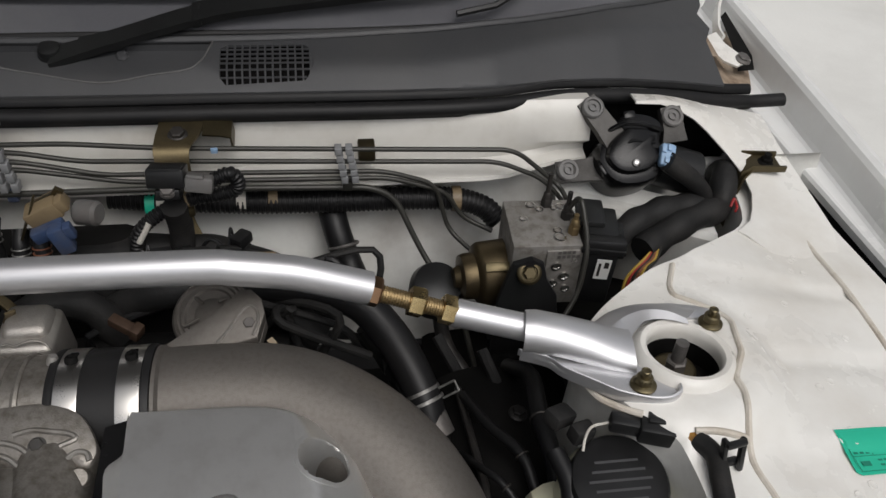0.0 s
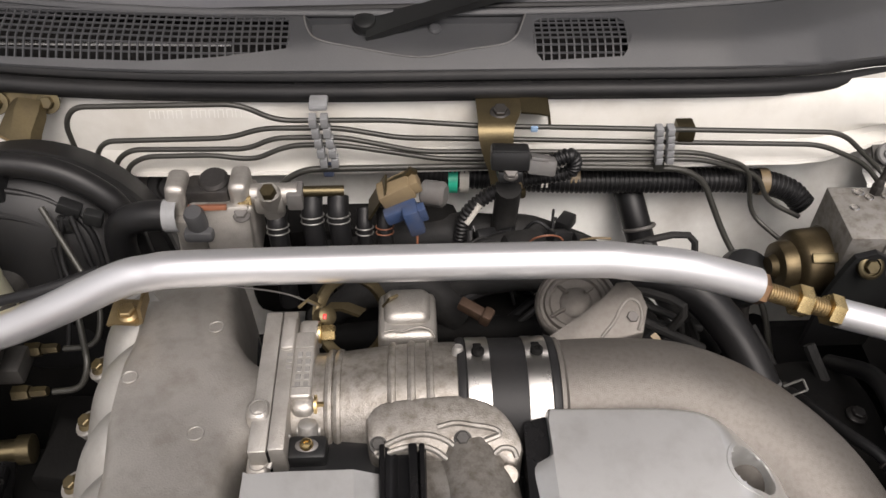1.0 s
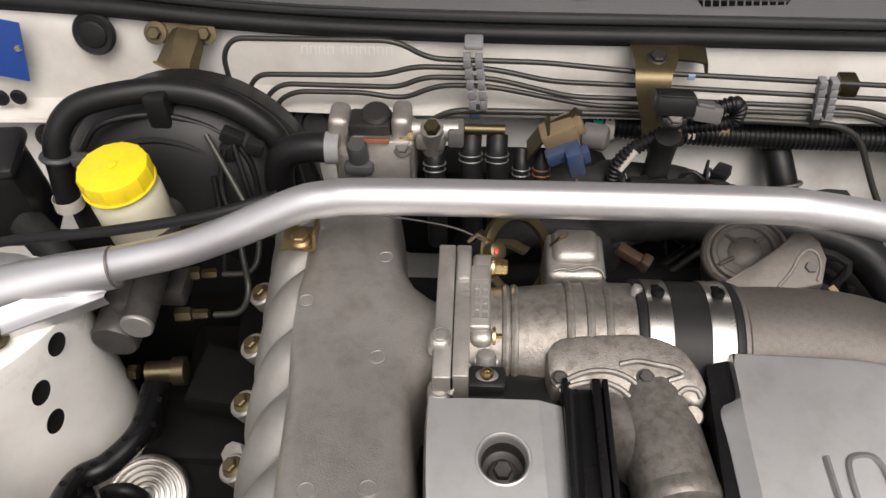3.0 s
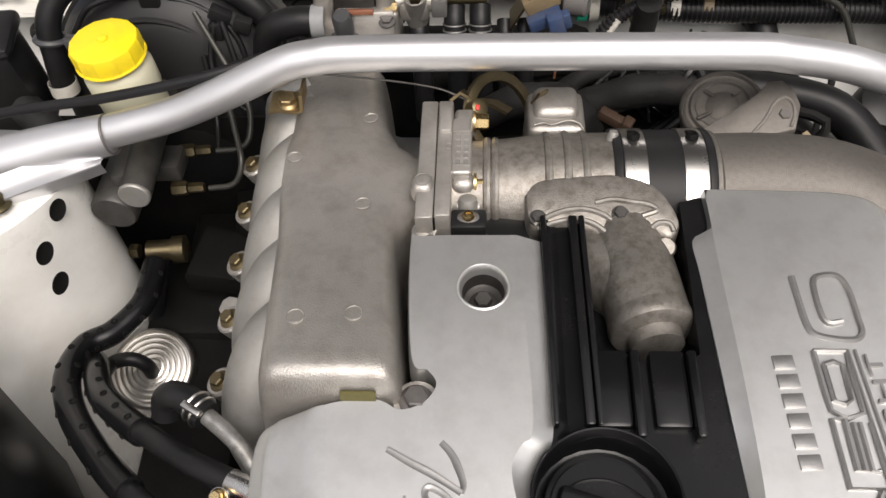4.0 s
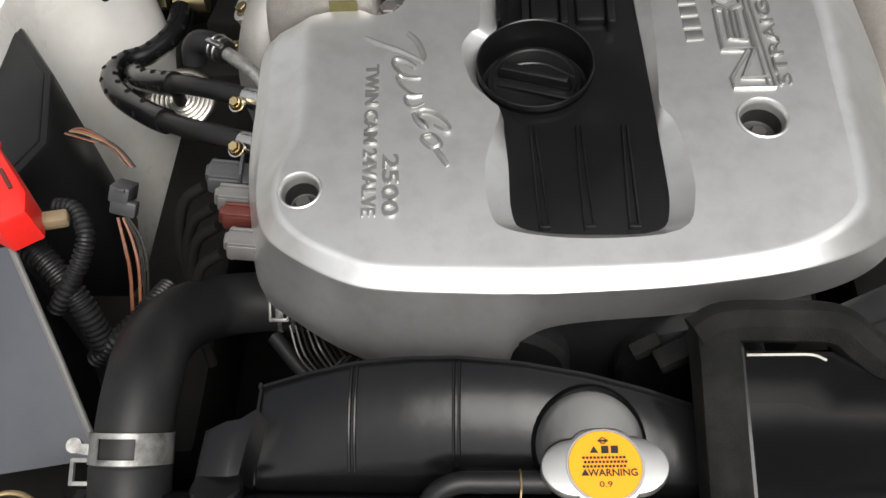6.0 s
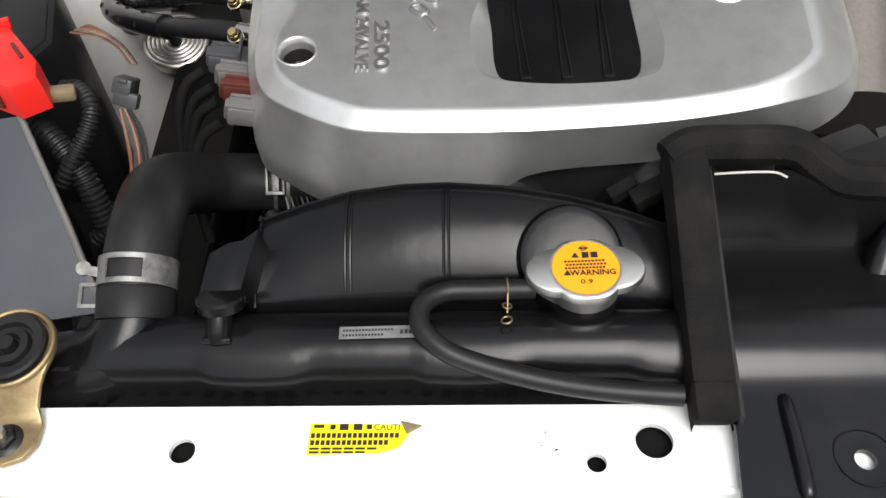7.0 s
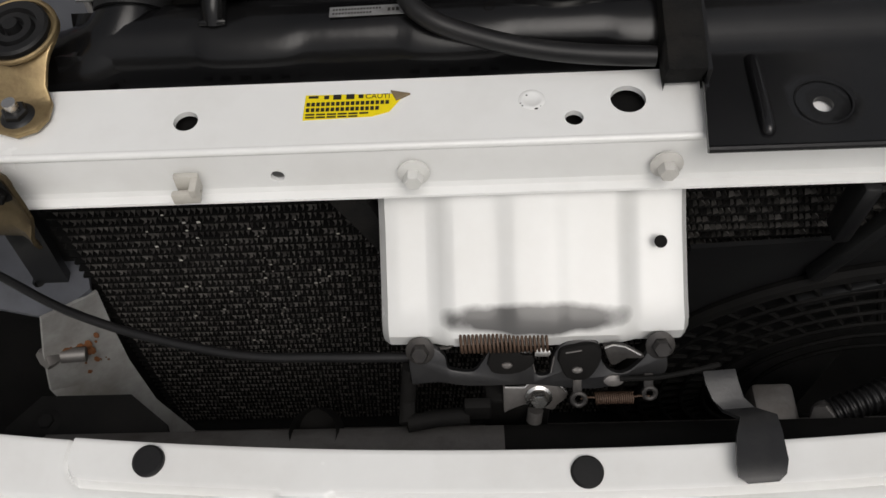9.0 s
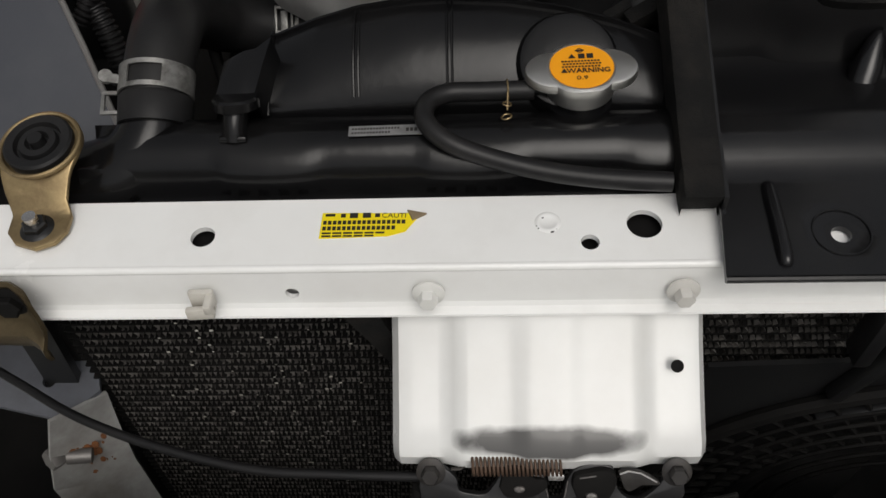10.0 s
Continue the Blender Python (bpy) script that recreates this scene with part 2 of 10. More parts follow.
def shade_patched(name, color, dark, centre, size):
    """White paint with one soft patch of its own shape: painted shade and grime."""
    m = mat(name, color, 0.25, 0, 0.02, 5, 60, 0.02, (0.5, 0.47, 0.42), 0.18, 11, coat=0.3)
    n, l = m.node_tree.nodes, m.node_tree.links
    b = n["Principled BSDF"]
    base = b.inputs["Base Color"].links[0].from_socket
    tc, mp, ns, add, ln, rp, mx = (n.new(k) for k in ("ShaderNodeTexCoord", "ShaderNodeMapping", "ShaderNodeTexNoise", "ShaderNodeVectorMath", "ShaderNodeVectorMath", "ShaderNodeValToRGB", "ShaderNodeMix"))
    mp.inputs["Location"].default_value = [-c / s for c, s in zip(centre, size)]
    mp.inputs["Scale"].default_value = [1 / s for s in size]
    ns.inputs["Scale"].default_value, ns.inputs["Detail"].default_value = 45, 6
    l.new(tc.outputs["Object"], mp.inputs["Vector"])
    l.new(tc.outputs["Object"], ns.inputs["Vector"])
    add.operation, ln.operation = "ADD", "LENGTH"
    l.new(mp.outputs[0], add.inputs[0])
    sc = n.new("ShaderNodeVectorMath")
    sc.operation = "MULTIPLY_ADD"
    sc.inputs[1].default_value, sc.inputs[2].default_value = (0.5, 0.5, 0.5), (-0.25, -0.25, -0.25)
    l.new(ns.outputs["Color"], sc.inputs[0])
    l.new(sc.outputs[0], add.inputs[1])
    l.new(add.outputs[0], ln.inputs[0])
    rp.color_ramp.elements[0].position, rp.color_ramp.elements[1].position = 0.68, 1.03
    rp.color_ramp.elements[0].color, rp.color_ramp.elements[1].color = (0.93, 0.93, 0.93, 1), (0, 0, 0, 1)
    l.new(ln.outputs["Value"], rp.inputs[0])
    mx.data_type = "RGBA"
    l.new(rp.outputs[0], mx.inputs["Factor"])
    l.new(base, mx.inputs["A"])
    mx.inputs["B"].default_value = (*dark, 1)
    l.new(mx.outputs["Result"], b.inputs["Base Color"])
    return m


# dark patch puts the pocket's shadow and grime into the stay's paint
WHITE_SHADE_FOOT = shade_patched("shaded_grimy_foot_white", (0.74, 0.745, 0.73), (0.03, 0.028, 0.026), (-0.2225, -0.2585, 0.8325), (0.078, 0.02, 0.0085))

for m, k in ((GLOSS, 0.36), (SATIN, 0.34), (PLASTIC, 0.4), (HOSE, 0.35), (RUBBER, 0.3), (DARK, 0.15), (TAPE, 0.25), (FOAM, 0.15), (GREY_PLASTIC, 0.4)):
    m.node_tree.nodes["Principled BSDF"].inputs["Specular IOR Level"].default_value = k


# ---- building helpers ----
from mathutils import geometry

def finish(me, material, angle=38):
    me.materials.append(material)
    me.shade_smooth()
    me.set_sharp_from_angle(angle=radians(angle))
    return me


def thing(name, label, category, group="", kind=""):
    return tagged(new(name), label, category, group, kind)


def put(name, me, parent=None, label="", m=None):
    ob = new(name, me)
    if parent is not None:
        ob.parent = parent
    if m is not None:
        ob.matrix_basis = m
    return tagged(ob, label) if label else ob


def part(name, bm, material, parent=None, label="", angle=38):
    """One mesh object out of a bmesh, under a thing or a part."""
    bmesh.ops.recalc_face_normals(bm, faces=bm.faces)
    me = bpy.data.meshes.new(name)
    bm.to_mesh(me)
    bm.free()
    return put(name, finish(me, material, angle), parent, label)


def joined(*bms):
    """Several bmeshes as one."""
    out = bmesh.new()
    for b in bms:
        me = bpy.data.meshes.new("t")
        b.to_mesh(me)
        b.free()
        out.from_mesh(me)
        bpy.data.meshes.remove(me)
    return out


def moved(bm, m):
    bmesh.ops.transform(bm, matrix=m, verts=bm.verts)
    return bm


def box(at, size, turn=(0, 0, 0), bevel=0.002, segments=2, taper=1.0):
    bm = bmesh.new()
    bmesh.ops.create_cube(bm, size=1)
    for v in bm.verts:
        k = taper if v.co.z > 0 else 1.0
        v.co = Vector((v.co.x * size[0] * k, v.co.y * size[1] * k, v.co.z * size[2]))
    if bevel:
        bmesh.ops.bevel(bm, geom=bm.edges[:], offset=min(bevel, 0.45 * min(size)), segments=segments, affect="EDGES", profile=0.5)
    return moved(bm, pose(*at, *turn))


def lathe(profile, at=(0, 0, 0), axis=(0, 0, 1), sides=32, squash=None):
    """Rings (radius, height) about an axis; a radius of 0 closes the end."""
    bm = bmesh.new()
    rings = []
    for r, h in profile:
        if r < 1e-6:
            rings.append([bm.verts.new((0, 0, h))])
        else:
            rings.append([bm.verts.new((r * math.cos(2 * math.pi * k / sides), r * math.sin(2 * math.pi * k / sides), h)) for k in range(sides)])
    for a, b in zip(rings, rings[1:]):
        for k in range(sides):
            q = [a[k % len(a)], a[(k + 1) % len(a)], b[(k + 1) % len(b)], b[k % len(b)]]
            q = list(dict.fromkeys(q))
            if len(q) > 2:
                bm.faces.new(q)
    if squash:
        bmesh.ops.scale(bm, vec=squash, verts=bm.verts)
    turn = Vector(axis).normalized().to_track_quat("Z", "Y").to_matrix().to_4x4()
    return moved(bm, Matrix.Translation(at) @ turn)


def hexagon(at, axis, r, h, ring=0.0):
    """A hexagon bolt head, with a washer flange where ring is given."""
    prof = [(0, 0), (r * 0.98, 0), (r, 0.0005), (r, h * 0.85), (r * 0.86, h), (0, h)]
    bm = lathe(prof, at, axis, 6)
    if ring:
        bm = joined(bm, lathe([(0, -0.0015), (ring, -0.0015), (ring, 0.0), (r, 0.002), (0, 0.002)], at, axis, 24))
    return bm


def spline(points, steps=8):
    """Points on a smooth curve through the given ones."""
    p = [Vector(q) for q in points]
    if len(p) == 2:
        return [p[0].lerp(p[1], k / steps) for k in range(steps + 1)]
    p = [2 * p[0] - p[1], *p, 2 * p[-1] - p[-2]]
    out = []
    for a, b, c, d in zip(p, p[1:], p[2:], p[3:]):
        for k in range(steps):
            t = k / steps
            out.append(0.5 * (2 * b + (c - a) * t + (2 * a - 5 * b + 4 * c - d) * t * t + (3 * b - a - 3 * c + d) * t ** 3))
    out.append(p[-2])
    return out


def rounded(points, radius, steps=6):
    """A line of straight runs with bends of the given radius, as bent pipe has."""
    p = [Vector(q) for q in points]
    out = [p[0]]
    for a, b, c in zip(p, p[1:], p[2:]):
        u, v = (a - b), (c - b)
        k = min(radius, u.length * 0.49, v.length * 0.49)
        s, e = b + u.normalized() * k, b + v.normalized() * k
        out += [s.lerp(b, t / steps).lerp(b.lerp(e, t / steps), t / steps) for t in range(steps + 1)]
    out.append(p[-1])
    return out


def sweep(line, radius, sides=12, ribs=0.0, pitch=0.004, closed_ends=True, flat=1.0):
    """A tube along a line. radius: a number, or one for each end (r0, r1), or a function of the share of the way. ribs: depth of corrugation."""
    line = [Vector(q) for q in line]
    length = [0.0]
    for a, b in zip(line, line[1:]):
        length.append(length[-1] + (b - a).length)
    total = max(length[-1], 1e-6)
    if ribs:
        count = int(total / pitch) * 4
        dense, j = [], 0
        for k in range(count + 1):
            s = total * k / count
            while j < len(length) - 2 and length[j + 1] < s:
                j += 1
            f = (s - length[j]) / max(1e-9, length[j + 1] - length[j])
            dense.append(line[j].lerp(line[j + 1], min(1, f)))
        line = dense
        length = [total * k / count for k in range(count + 1)]
    bm = bmesh.new()
    tangent = (line[1] - line[0]).normalized()
    side = tangent.orthogonal().normalized()
    rings = []
    for k, q in enumerate(line):
        t = (line[min(k + 1, len(line) - 1)] - line[max(k - 1, 0)]).normalized()
        side = (side - t * side.dot(t)).normalized()
        up = t.cross(side)
        s = length[k] / total
        r = radius(s) if callable(radius) else (radius[0] + (radius[1] - radius[0]) * s if isinstance(radius, tuple) else radius)
        if ribs and k % 4 in (2, 3):
            r -= ribs
        rings.append([bm.verts.new(q + side * (r * math.cos(2 * math.pi * n / sides)) + up * (r * flat * math.sin(2 * math.pi * n / sides))) for n in range(sides)])
    for a, b in zip(rings, rings[1:]):
        for n in range(sides):
            bm.faces.new((a[n], a[(n + 1) % sides], b[(n + 1) % sides], b[n]))
    if closed_ends:
        bm.faces.new(rings[0][::-1])
        bm.faces.new(rings[-1])
    return bm


def prism(outline, low, high, bevel=0.0015, m=None):
    """A slab over an outline in x and y, from low to high."""
    bm = bmesh.new()
    f = bm.faces.new([bm.verts.new((x, y, low)) for x, y in outline])
    up = bmesh.ops.extrude_face_region(bm, geom=[f])["geom"]
    top = [v for v in up if isinstance(v, bmesh.types.BMVert)]
    bmesh.ops.translate(bm, verts=top, vec=(0, 0, high - low))
    if bevel:
        edges = [e for e in bm.edges if all(v in top for v in e.verts)]
        bmesh.ops.bevel(bm, geom=edges, offset=bevel, segments=2, affect="EDGES", profile=0.5)
    return moved(bm, m) if m is not None else bm


def plate(line, width, thick, across):
    """A bent strip of sheet metal: a line of bends, so wide along across, so thick."""
    bm = bmesh.new()
    line = [Vector(p) for p in line]
    across = Vector(across).normalized()
    widths = width if isinstance(width, (list, tuple)) else [width] * len(line)
    rows = []
    for k, p in enumerate(line):
        t = (line[min(k + 1, len(line) - 1)] - line[max(k - 1, 0)]).normalized()
        nrm = t.cross(across).normalized()
        a = across * widths[k] / 2
        rows.append([bm.verts.new(p + s * a + u * nrm * thick / 2) for s, u in ((-1, -1), (1, -1), (1, 1), (-1, 1))])
    for a, b in zip(rows, rows[1:]):
        for n in range(4):
            bm.faces.new((a[n], a[(n + 1) % 4], b[(n + 1) % 4], b[n]))
    bm.faces.new(rows[0][::-1])
    bm.faces.new(rows[-1])
    bmesh.ops.bevel(bm, geom=[e for e in bm.edges if e.is_manifold and e.calc_face_angle(0) > 0.6], offset=thick * 0.3, segments=1, affect="EDGES")
    return bm


def sheet(rows, thick=0.0):
    """A skin through rows of points, each of the same count; thick gives it a back."""
    bm = bmesh.new()
    grid = [[bm.verts.new(p) for p in row] for row in rows]
    for a, b in zip(grid, grid[1:]):
        for k in range(len(a) - 1):
            bm.faces.new((a[k], a[k + 1], b[k + 1], b[k]))
    if thick:
        bmesh.ops.recalc_face_normals(bm, faces=bm.faces)
        bmesh.ops.solidify(bm, geom=bm.faces[:], thickness=thick)
    return bm


def writing(body, size, at, x_way, y_way, material, parent, extrude=0.0008, name="lettering", bold=0.0, align="LEFT", width=1.0, shear=0.0, label="", bevel=0.0):
    """Words as a mesh, along x_way with their tops towards y_way."""
    cu = bpy.data.curves.new(name, "FONT")
    cu.body, cu.size, cu.extrude, cu.align_x, cu.offset, cu.shear, cu.resolution_u = body, size, extrude, align, bold, shear, 3
    cu.bevel_depth = bevel
    ob = bpy.data.objects.new(name, cu)
    scene.collection.objects.link(ob)
    me = bpy.data.meshes.new_from_object(ob.evaluated_get(bpy.context.evaluated_depsgraph_get()))
    bpy.data.objects.remove(ob)
    bpy.data.curves.remove(cu)
    x, y = Vector(x_way).normalized(), Vector(y_way)
    y = (y - x * y.dot(x)).normalized()
    z = x.cross(y)
    m = Matrix.Translation(at) @ Matrix((x, y, z)).transposed().to_4x4() @ Matrix.Diagonal((width, 1, 1, 1))
    me.transform(m)
    me.materials.clear()
    me.materials.append(material)
    return put(name, me, parent, label)


def bars(rows, at, x_way, y_way, material, parent, name="print"):
    """Unreadable print as plain bars: rows of (x, y, length, height) in the plane."""
    x, y = Vector(x_way).normalized(), Vector(y_way).normalized()
    bm = bmesh.new()
    for a, b, w, h in rows:
        o = Vector(at)
        bm.faces.new([bm.verts.new(o + x * i + y * j) for i, j in ((a, b), (a + w, b), (a + w, b + h), (a, b + h))])
    return part(name, bm, material, parent)


def smooth_step(a, b, x):
    t = max(0.0, min(1.0, (x - a) / (b - a)))
    return t * t * (3 - 2 * t)


def panel(outline, wells, lift, thick=0.003, grid=0.0, well_depth=0.0):
    """Sheet metal over an outline in x and y with round holes (x, y, r) or closed outlines cut through it, lifted to z by lift(x, y)."""
    pts, edges, cuts = [], [], []

    def loop(line):
        first = len(pts)
        pts.extend(Vector((x, y)) for x, y in line)
        edges.extend((first + k, first + (k + 1) % len(line)) for k in range(len(line)))

    def inside(q, line):
        hit = False
        for (xa, ya), (xb, yb) in zip(line, line[1:] + line[:1]):
            if (ya > q[1]) != (yb > q[1]) and q[0] < (xb - xa) * (q[1] - ya) / (yb - ya) + xa:
                hit = not hit
        return hit

    outline = [tuple(p) for p in outline]
    loop(outline)
    for w in wells:
        line = [tuple(p) for p in w] if isinstance(w, list) else [(w[0] + w[2] * math.cos(k * math.pi / 12), w[1] + w[2] * math.sin(k * math.pi / 12)) for k in range(24)]
        cuts.append(line)
        loop(line)
    if grid:
        xs, ys = [p[0] for p in outline], [p[1] for p in outline]
        for i in range(1, int((max(xs) - min(xs)) / grid) + 1):
            for j in range(1, int((max(ys) - min(ys)) / grid) + 1):
                q = (min(xs) + i * grid, min(ys) + j * grid)
                near = min((q[0] - p[0]) ** 2 + (q[1] - p[1]) ** 2 for p in pts[: len(pts)]) if len(pts) < 600 else 1
                if inside(q, outline) and not any(inside(q, c) for c in cuts) and near > (0.3 * grid) ** 2:
                    pts.append(Vector(q))
    vs, _, fs, *_ = geometry.delaunay_2d_cdt(pts, edges, [], 0, 1e-7)
    bm = bmesh.new()
    made = [bm.verts.new((v.x, v.y, lift(v.x, v.y))) for v in vs]
    for f in fs:
        c = (sum(vs[k].x for k in f) / len(f), sum(vs[k].y for k in f) / len(f))
        if inside(c, outline) and not any(inside(c, w) for w in cuts):
            bm.faces.new([made[k] for k in f])
    for v in [v for v in bm.verts if not v.link_faces]:
        bm.verts.remove(v)
    if thick:
        rim = [e for e in bm.edges if len(e.link_faces) == 1]
        down = bmesh.ops.extrude_edge_only(bm, edges=rim)["geom"]
        bmesh.ops.translate(bm, verts=[v for v in down if isinstance(v, bmesh.types.BMVert)], vec=(0, 0, -thick))
    return bm


def torus(at, axis, big, small, sides=28, ring=8):
    line = []
    turn = Vector(axis).normalized().to_track_quat("Z", "Y").to_matrix()
    bm = bmesh.new()
    rows = []
    for k in range(sides):
        a = 2 * math.pi * k / sides
        c = Vector((math.cos(a), math.sin(a), 0))
        rows.append([bm.verts.new(Vector(at) + turn @ (c * (big + small * math.cos(2 * math.pi * n / ring)) + Vector((0, 0, small * math.sin(2 * math.pi * n / ring))))) for n in range(ring)])
    for k in range(sides):
        a, b = rows[k], rows[(k + 1) % sides]
        for n in range(ring):
            bm.faces.new((a[n], a[(n + 1) % ring], b[(n + 1) % ring], b[n]))
    return bm


def shrink(root, k, at, shift=(0, 0, 0)):
    """Scales a thing's parts about a point and shifts them."""
    m = Matrix.Translation(Vector(at) + Vector(shift)) @ Matrix.Scale(k, 4) @ Matrix.Translation(-Vector(at))
    for ob in root.children_recursive:
        if ob.data:
            ob.data.transform(m)


# ---- the car body ----
MID = -0.22  # the car's middle line
ground = part("ground", sheet([[(-60, -60, 0.15), (60, -60, 0.15)], [(-60, 60, 0.15), (60, 60, 0.15)]]), CONCRETE)
tagged(ground, "pale stained concrete under the car", "ground", kind="structure")

# unseen walls, added to cut off the low sky and darken reflections
sky_block_walls = part("sky_block_walls", joined(box((0, 6.5, 2.65), (13.4, 0.2, 5.0), (0, 0, 0), 0.01), box((6.5, 0, 2.65), (0.2, 12.8, 5.0), (0, 0, 0), 0.01), box((-6.5, 0, 2.65), (0.2, 12.8, 5.0), (0, 0, 0), 0.01)), ADDED_GREY)
tagged(sky_block_walls, "unseen grey walls added to block the low sky", "wall", kind="structure")
# unseen pale wall, added as a reflector for front-facing surfaces
bounce_wall = part("added_bounce_wall", box((0, -6.5, 1.55), (13.4, 0.2, 2.8), (0, 0, 0), 0.01), ADDED_PALE)
tagged(bounce_wall, "unseen pale wall added to throw light into the bay", "wall", kind="structure")
car_body = thing("car_body", "white painted car body shell with an open engine bay", "car body")


def wall_profile(profile, x0, x1, cut=None, steps=40):
    return sheet([[(x0 + (x1 - x0) * k / steps, y + (cut(x0 + (x1 - x0) * k / steps, y, z) if cut else 0), z) for k in range(steps + 1)] for y, z in profile])


# firewall: the cowl box's front face with a lip, and the recessed wall below it
def bow(x, y, z):
    ledge = 0.030 * smooth_step(0.17, 0.275, x) * smooth_step(0.960, 0.945, z)
    return ledge + 0.012 * math.exp(-((x + 0.62) / 0.08) ** 2) - 0.10 * max(0, abs(x - MID) - 0.45) ** 2

def cowl_rise(x):
    """How much the cowl's edge rises towards the driver's side."""
    return 0.027 * smooth_step(-0.42, -0.80, x)


upper = wall_profile([(0.845, 1.005), (0.828, 1.008), (0.818, 1.000), (0.812, 0.985), (0.808, 0.965), (0.803, 0.950), (0.793, 0.944), (0.778, 0.942), (0.776, 0.938), (0.780, 0.935), (0.815, 0.93)], -0.98, 0.29, bow)
for v in upper.verts:
    v.co.z += cowl_rise(v.co.x) * min(1.0, max(0.0, (v.co.z - 0.950) / 0.04)) - 0.018 * smooth_step(-0.52, -0.74, v.co.x) * smooth_step(0.985, 0.955, v.co.z)
part("firewall_upper", upper, WHITE_AGED, car_body, "white cowl front face with a pressed lip")
part("firewall_lower", wall_profile([(0.815, 0.93), (0.826, 0.922), (0.822, 0.90), (0.785, 0.80), (0.745, 0.70)], -0.98, 0.60), WHITE_MATT, car_body, "dull white firewall with grime")
# added black sheet stands for the deep shade low on the wall
part("firewall_dark_sheet", wall_profile([(0.752, 0.712), (0.742, 0.710), (0.735, 0.70), (0.71, 0.65), (0.68, 0.55), (0.65, 0.45)], -0.98, 0.60), UNDERLAY, car_body, "black sheet added low on the firewall, standing for deep shade")
part("cowl_flange", sheet([[(0.345, 0.829, 0.9985), (0.378, 0.834, 0.9935), (0.401, 0.834, 0.985), (0.422, 0.830, 0.974), (0.438, 0.823, 0.962), (0.460, 0.800, 0.944), (0.474, 0.775, 0.931), (0.474, 0.748, 0.926), (0.463, 0.722, 0.926), (0.452, 0.702, 0.926), (0.430, 0.684, 0.928)],
                            [(0.345, 0.8305, 1.0015), (0.379, 0.8365, 0.9965), (0.403, 0.838, 0.9885), (0.426, 0.835, 0.978), (0.444, 0.829, 0.966), (0.468, 0.808, 0.949), (0.483, 0.782, 0.935), (0.485, 0.750, 0.928), (0.474, 0.718, 0.927), (0.462, 0.694, 0.9265), (0.437, 0.676, 0.9285)],
                            [(0.345, 0.840, 1.000), (0.383, 0.846, 0.994), (0.410, 0.850, 0.985), (0.440, 0.852, 0.973), (0.470, 0.852, 0.961), (0.505, 0.840, 0.946), (0.515, 0.800, 0.931), (0.515, 0.755, 0.923), (0.500, 0.700, 0.920), (0.485, 0.672, 0.921), (0.455, 0.652, 0.924)],
                            [(0.345, 0.850, 0.999), (0.385, 0.860, 0.990), (0.415, 0.868, 0.980), (0.455, 0.880, 0.963), (0.500, 0.890, 0.949), (0.545, 0.893, 0.936), (0.550, 0.840, 0.924), (0.555, 0.770, 0.915), (0.556, 0.700, 0.910), (0.54, 0.650, 0.908), (0.50, 0.620, 0.914)]], 0.002), WHITE, car_body, "white cowl side flange round the wiper motor's opening", angle=60)
# near-black sheet paints the shade in the motor's opening
part("wiper_well_shade", sheet([[(0.284, 0.832, 1.0 - f * 0.2), (0.284, 0.872, 1.0 - f * 0.2), (0.42, 0.876, 0.978 - f * 0.2), (0.50, 0.855, 0.930 - f * 0.15), (0.505, 0.72, 0.905 - f * 0.12)] for f in (0, 0.5, 1)]), DARK, car_body, "dark sheet standing for the shade behind the wiper motor")
part("firewall_lip", sheet([[(0.255, 0.815, 0.914), (0.30, 0.805, 0.912), (0.36, 0.785, 0.908), (0.43, 0.755, 0.905)], [(0.255, 0.806, 0.911), (0.30, 0.795, 0.908), (0.36, 0.773, 0.904), (0.43, 0.742, 0.901)], [(0.255, 0.800, 0.904), (0.30, 0.789, 0.901), (0.36, 0.766, 0.897), (0.43, 0.735, 0.895)],
                            [(0.255, 0.785, 0.902), (0.30, 0.774, 0.899), (0.36, 0.750, 0.895), (0.43, 0.718, 0.893)], [(0.255, 0.778, 0.895), (0.30, 0.767, 0.892), (0.36, 0.743, 0.888), (0.43, 0.711, 0.886)], [(0.255, 0.775, 0.800), (0.30, 0.764, 0.800), (0.36, 0.740, 0.800), (0.43, 0.708, 0.800)]]), WHITE_MATT, car_body, "stepped white ledge below the wiper motor")

# strut towers and aprons
STRUT = (0.2865, 0.4885)


def shelf(x, y):
    """The inner wing's top: a raised collar round the strut, pressed fields and soft dents."""
    d = math.hypot(x - STRUT[0], y - STRUT[1])
    base = 0.955 - 0.19 * max(0.0, x - 0.30) - 0.08 * max(0.0, y - 0.60)
    flat = 0.967 - 0.10 * (y - 0.5)
    z = base + (flat - base) * (1 - smooth_step(0.060, 0.105, d))
    away = smooth_step(0.075, 0.12, d)
    field = smooth_step(0.352, 0.366, x + 0.06 * (y - 0.5)) * (smooth_step(0.585, 0.578, y) * smooth_step(0.502, 0.510, y) + smooth_step(0.492, 0.485, y) * smooth_step(0.40, 0.41, y) + smooth_step(0.612, 0.620, y + 0.2 * (x - 0.4)))
    scoop = math.exp(-((x - 0.378) / 0.022) ** 2 - ((y - 0.515) / 0.05) ** 2) + 0.8 * math.exp(-((x - 0.35) / 0.02) ** 2 - ((y - 0.40) / 0.035) ** 2)
    return z + 0.0035 * field * away - 0.0045 * scoop * away + 0.0012 * math.sin(38 * x + 9 * y) * away


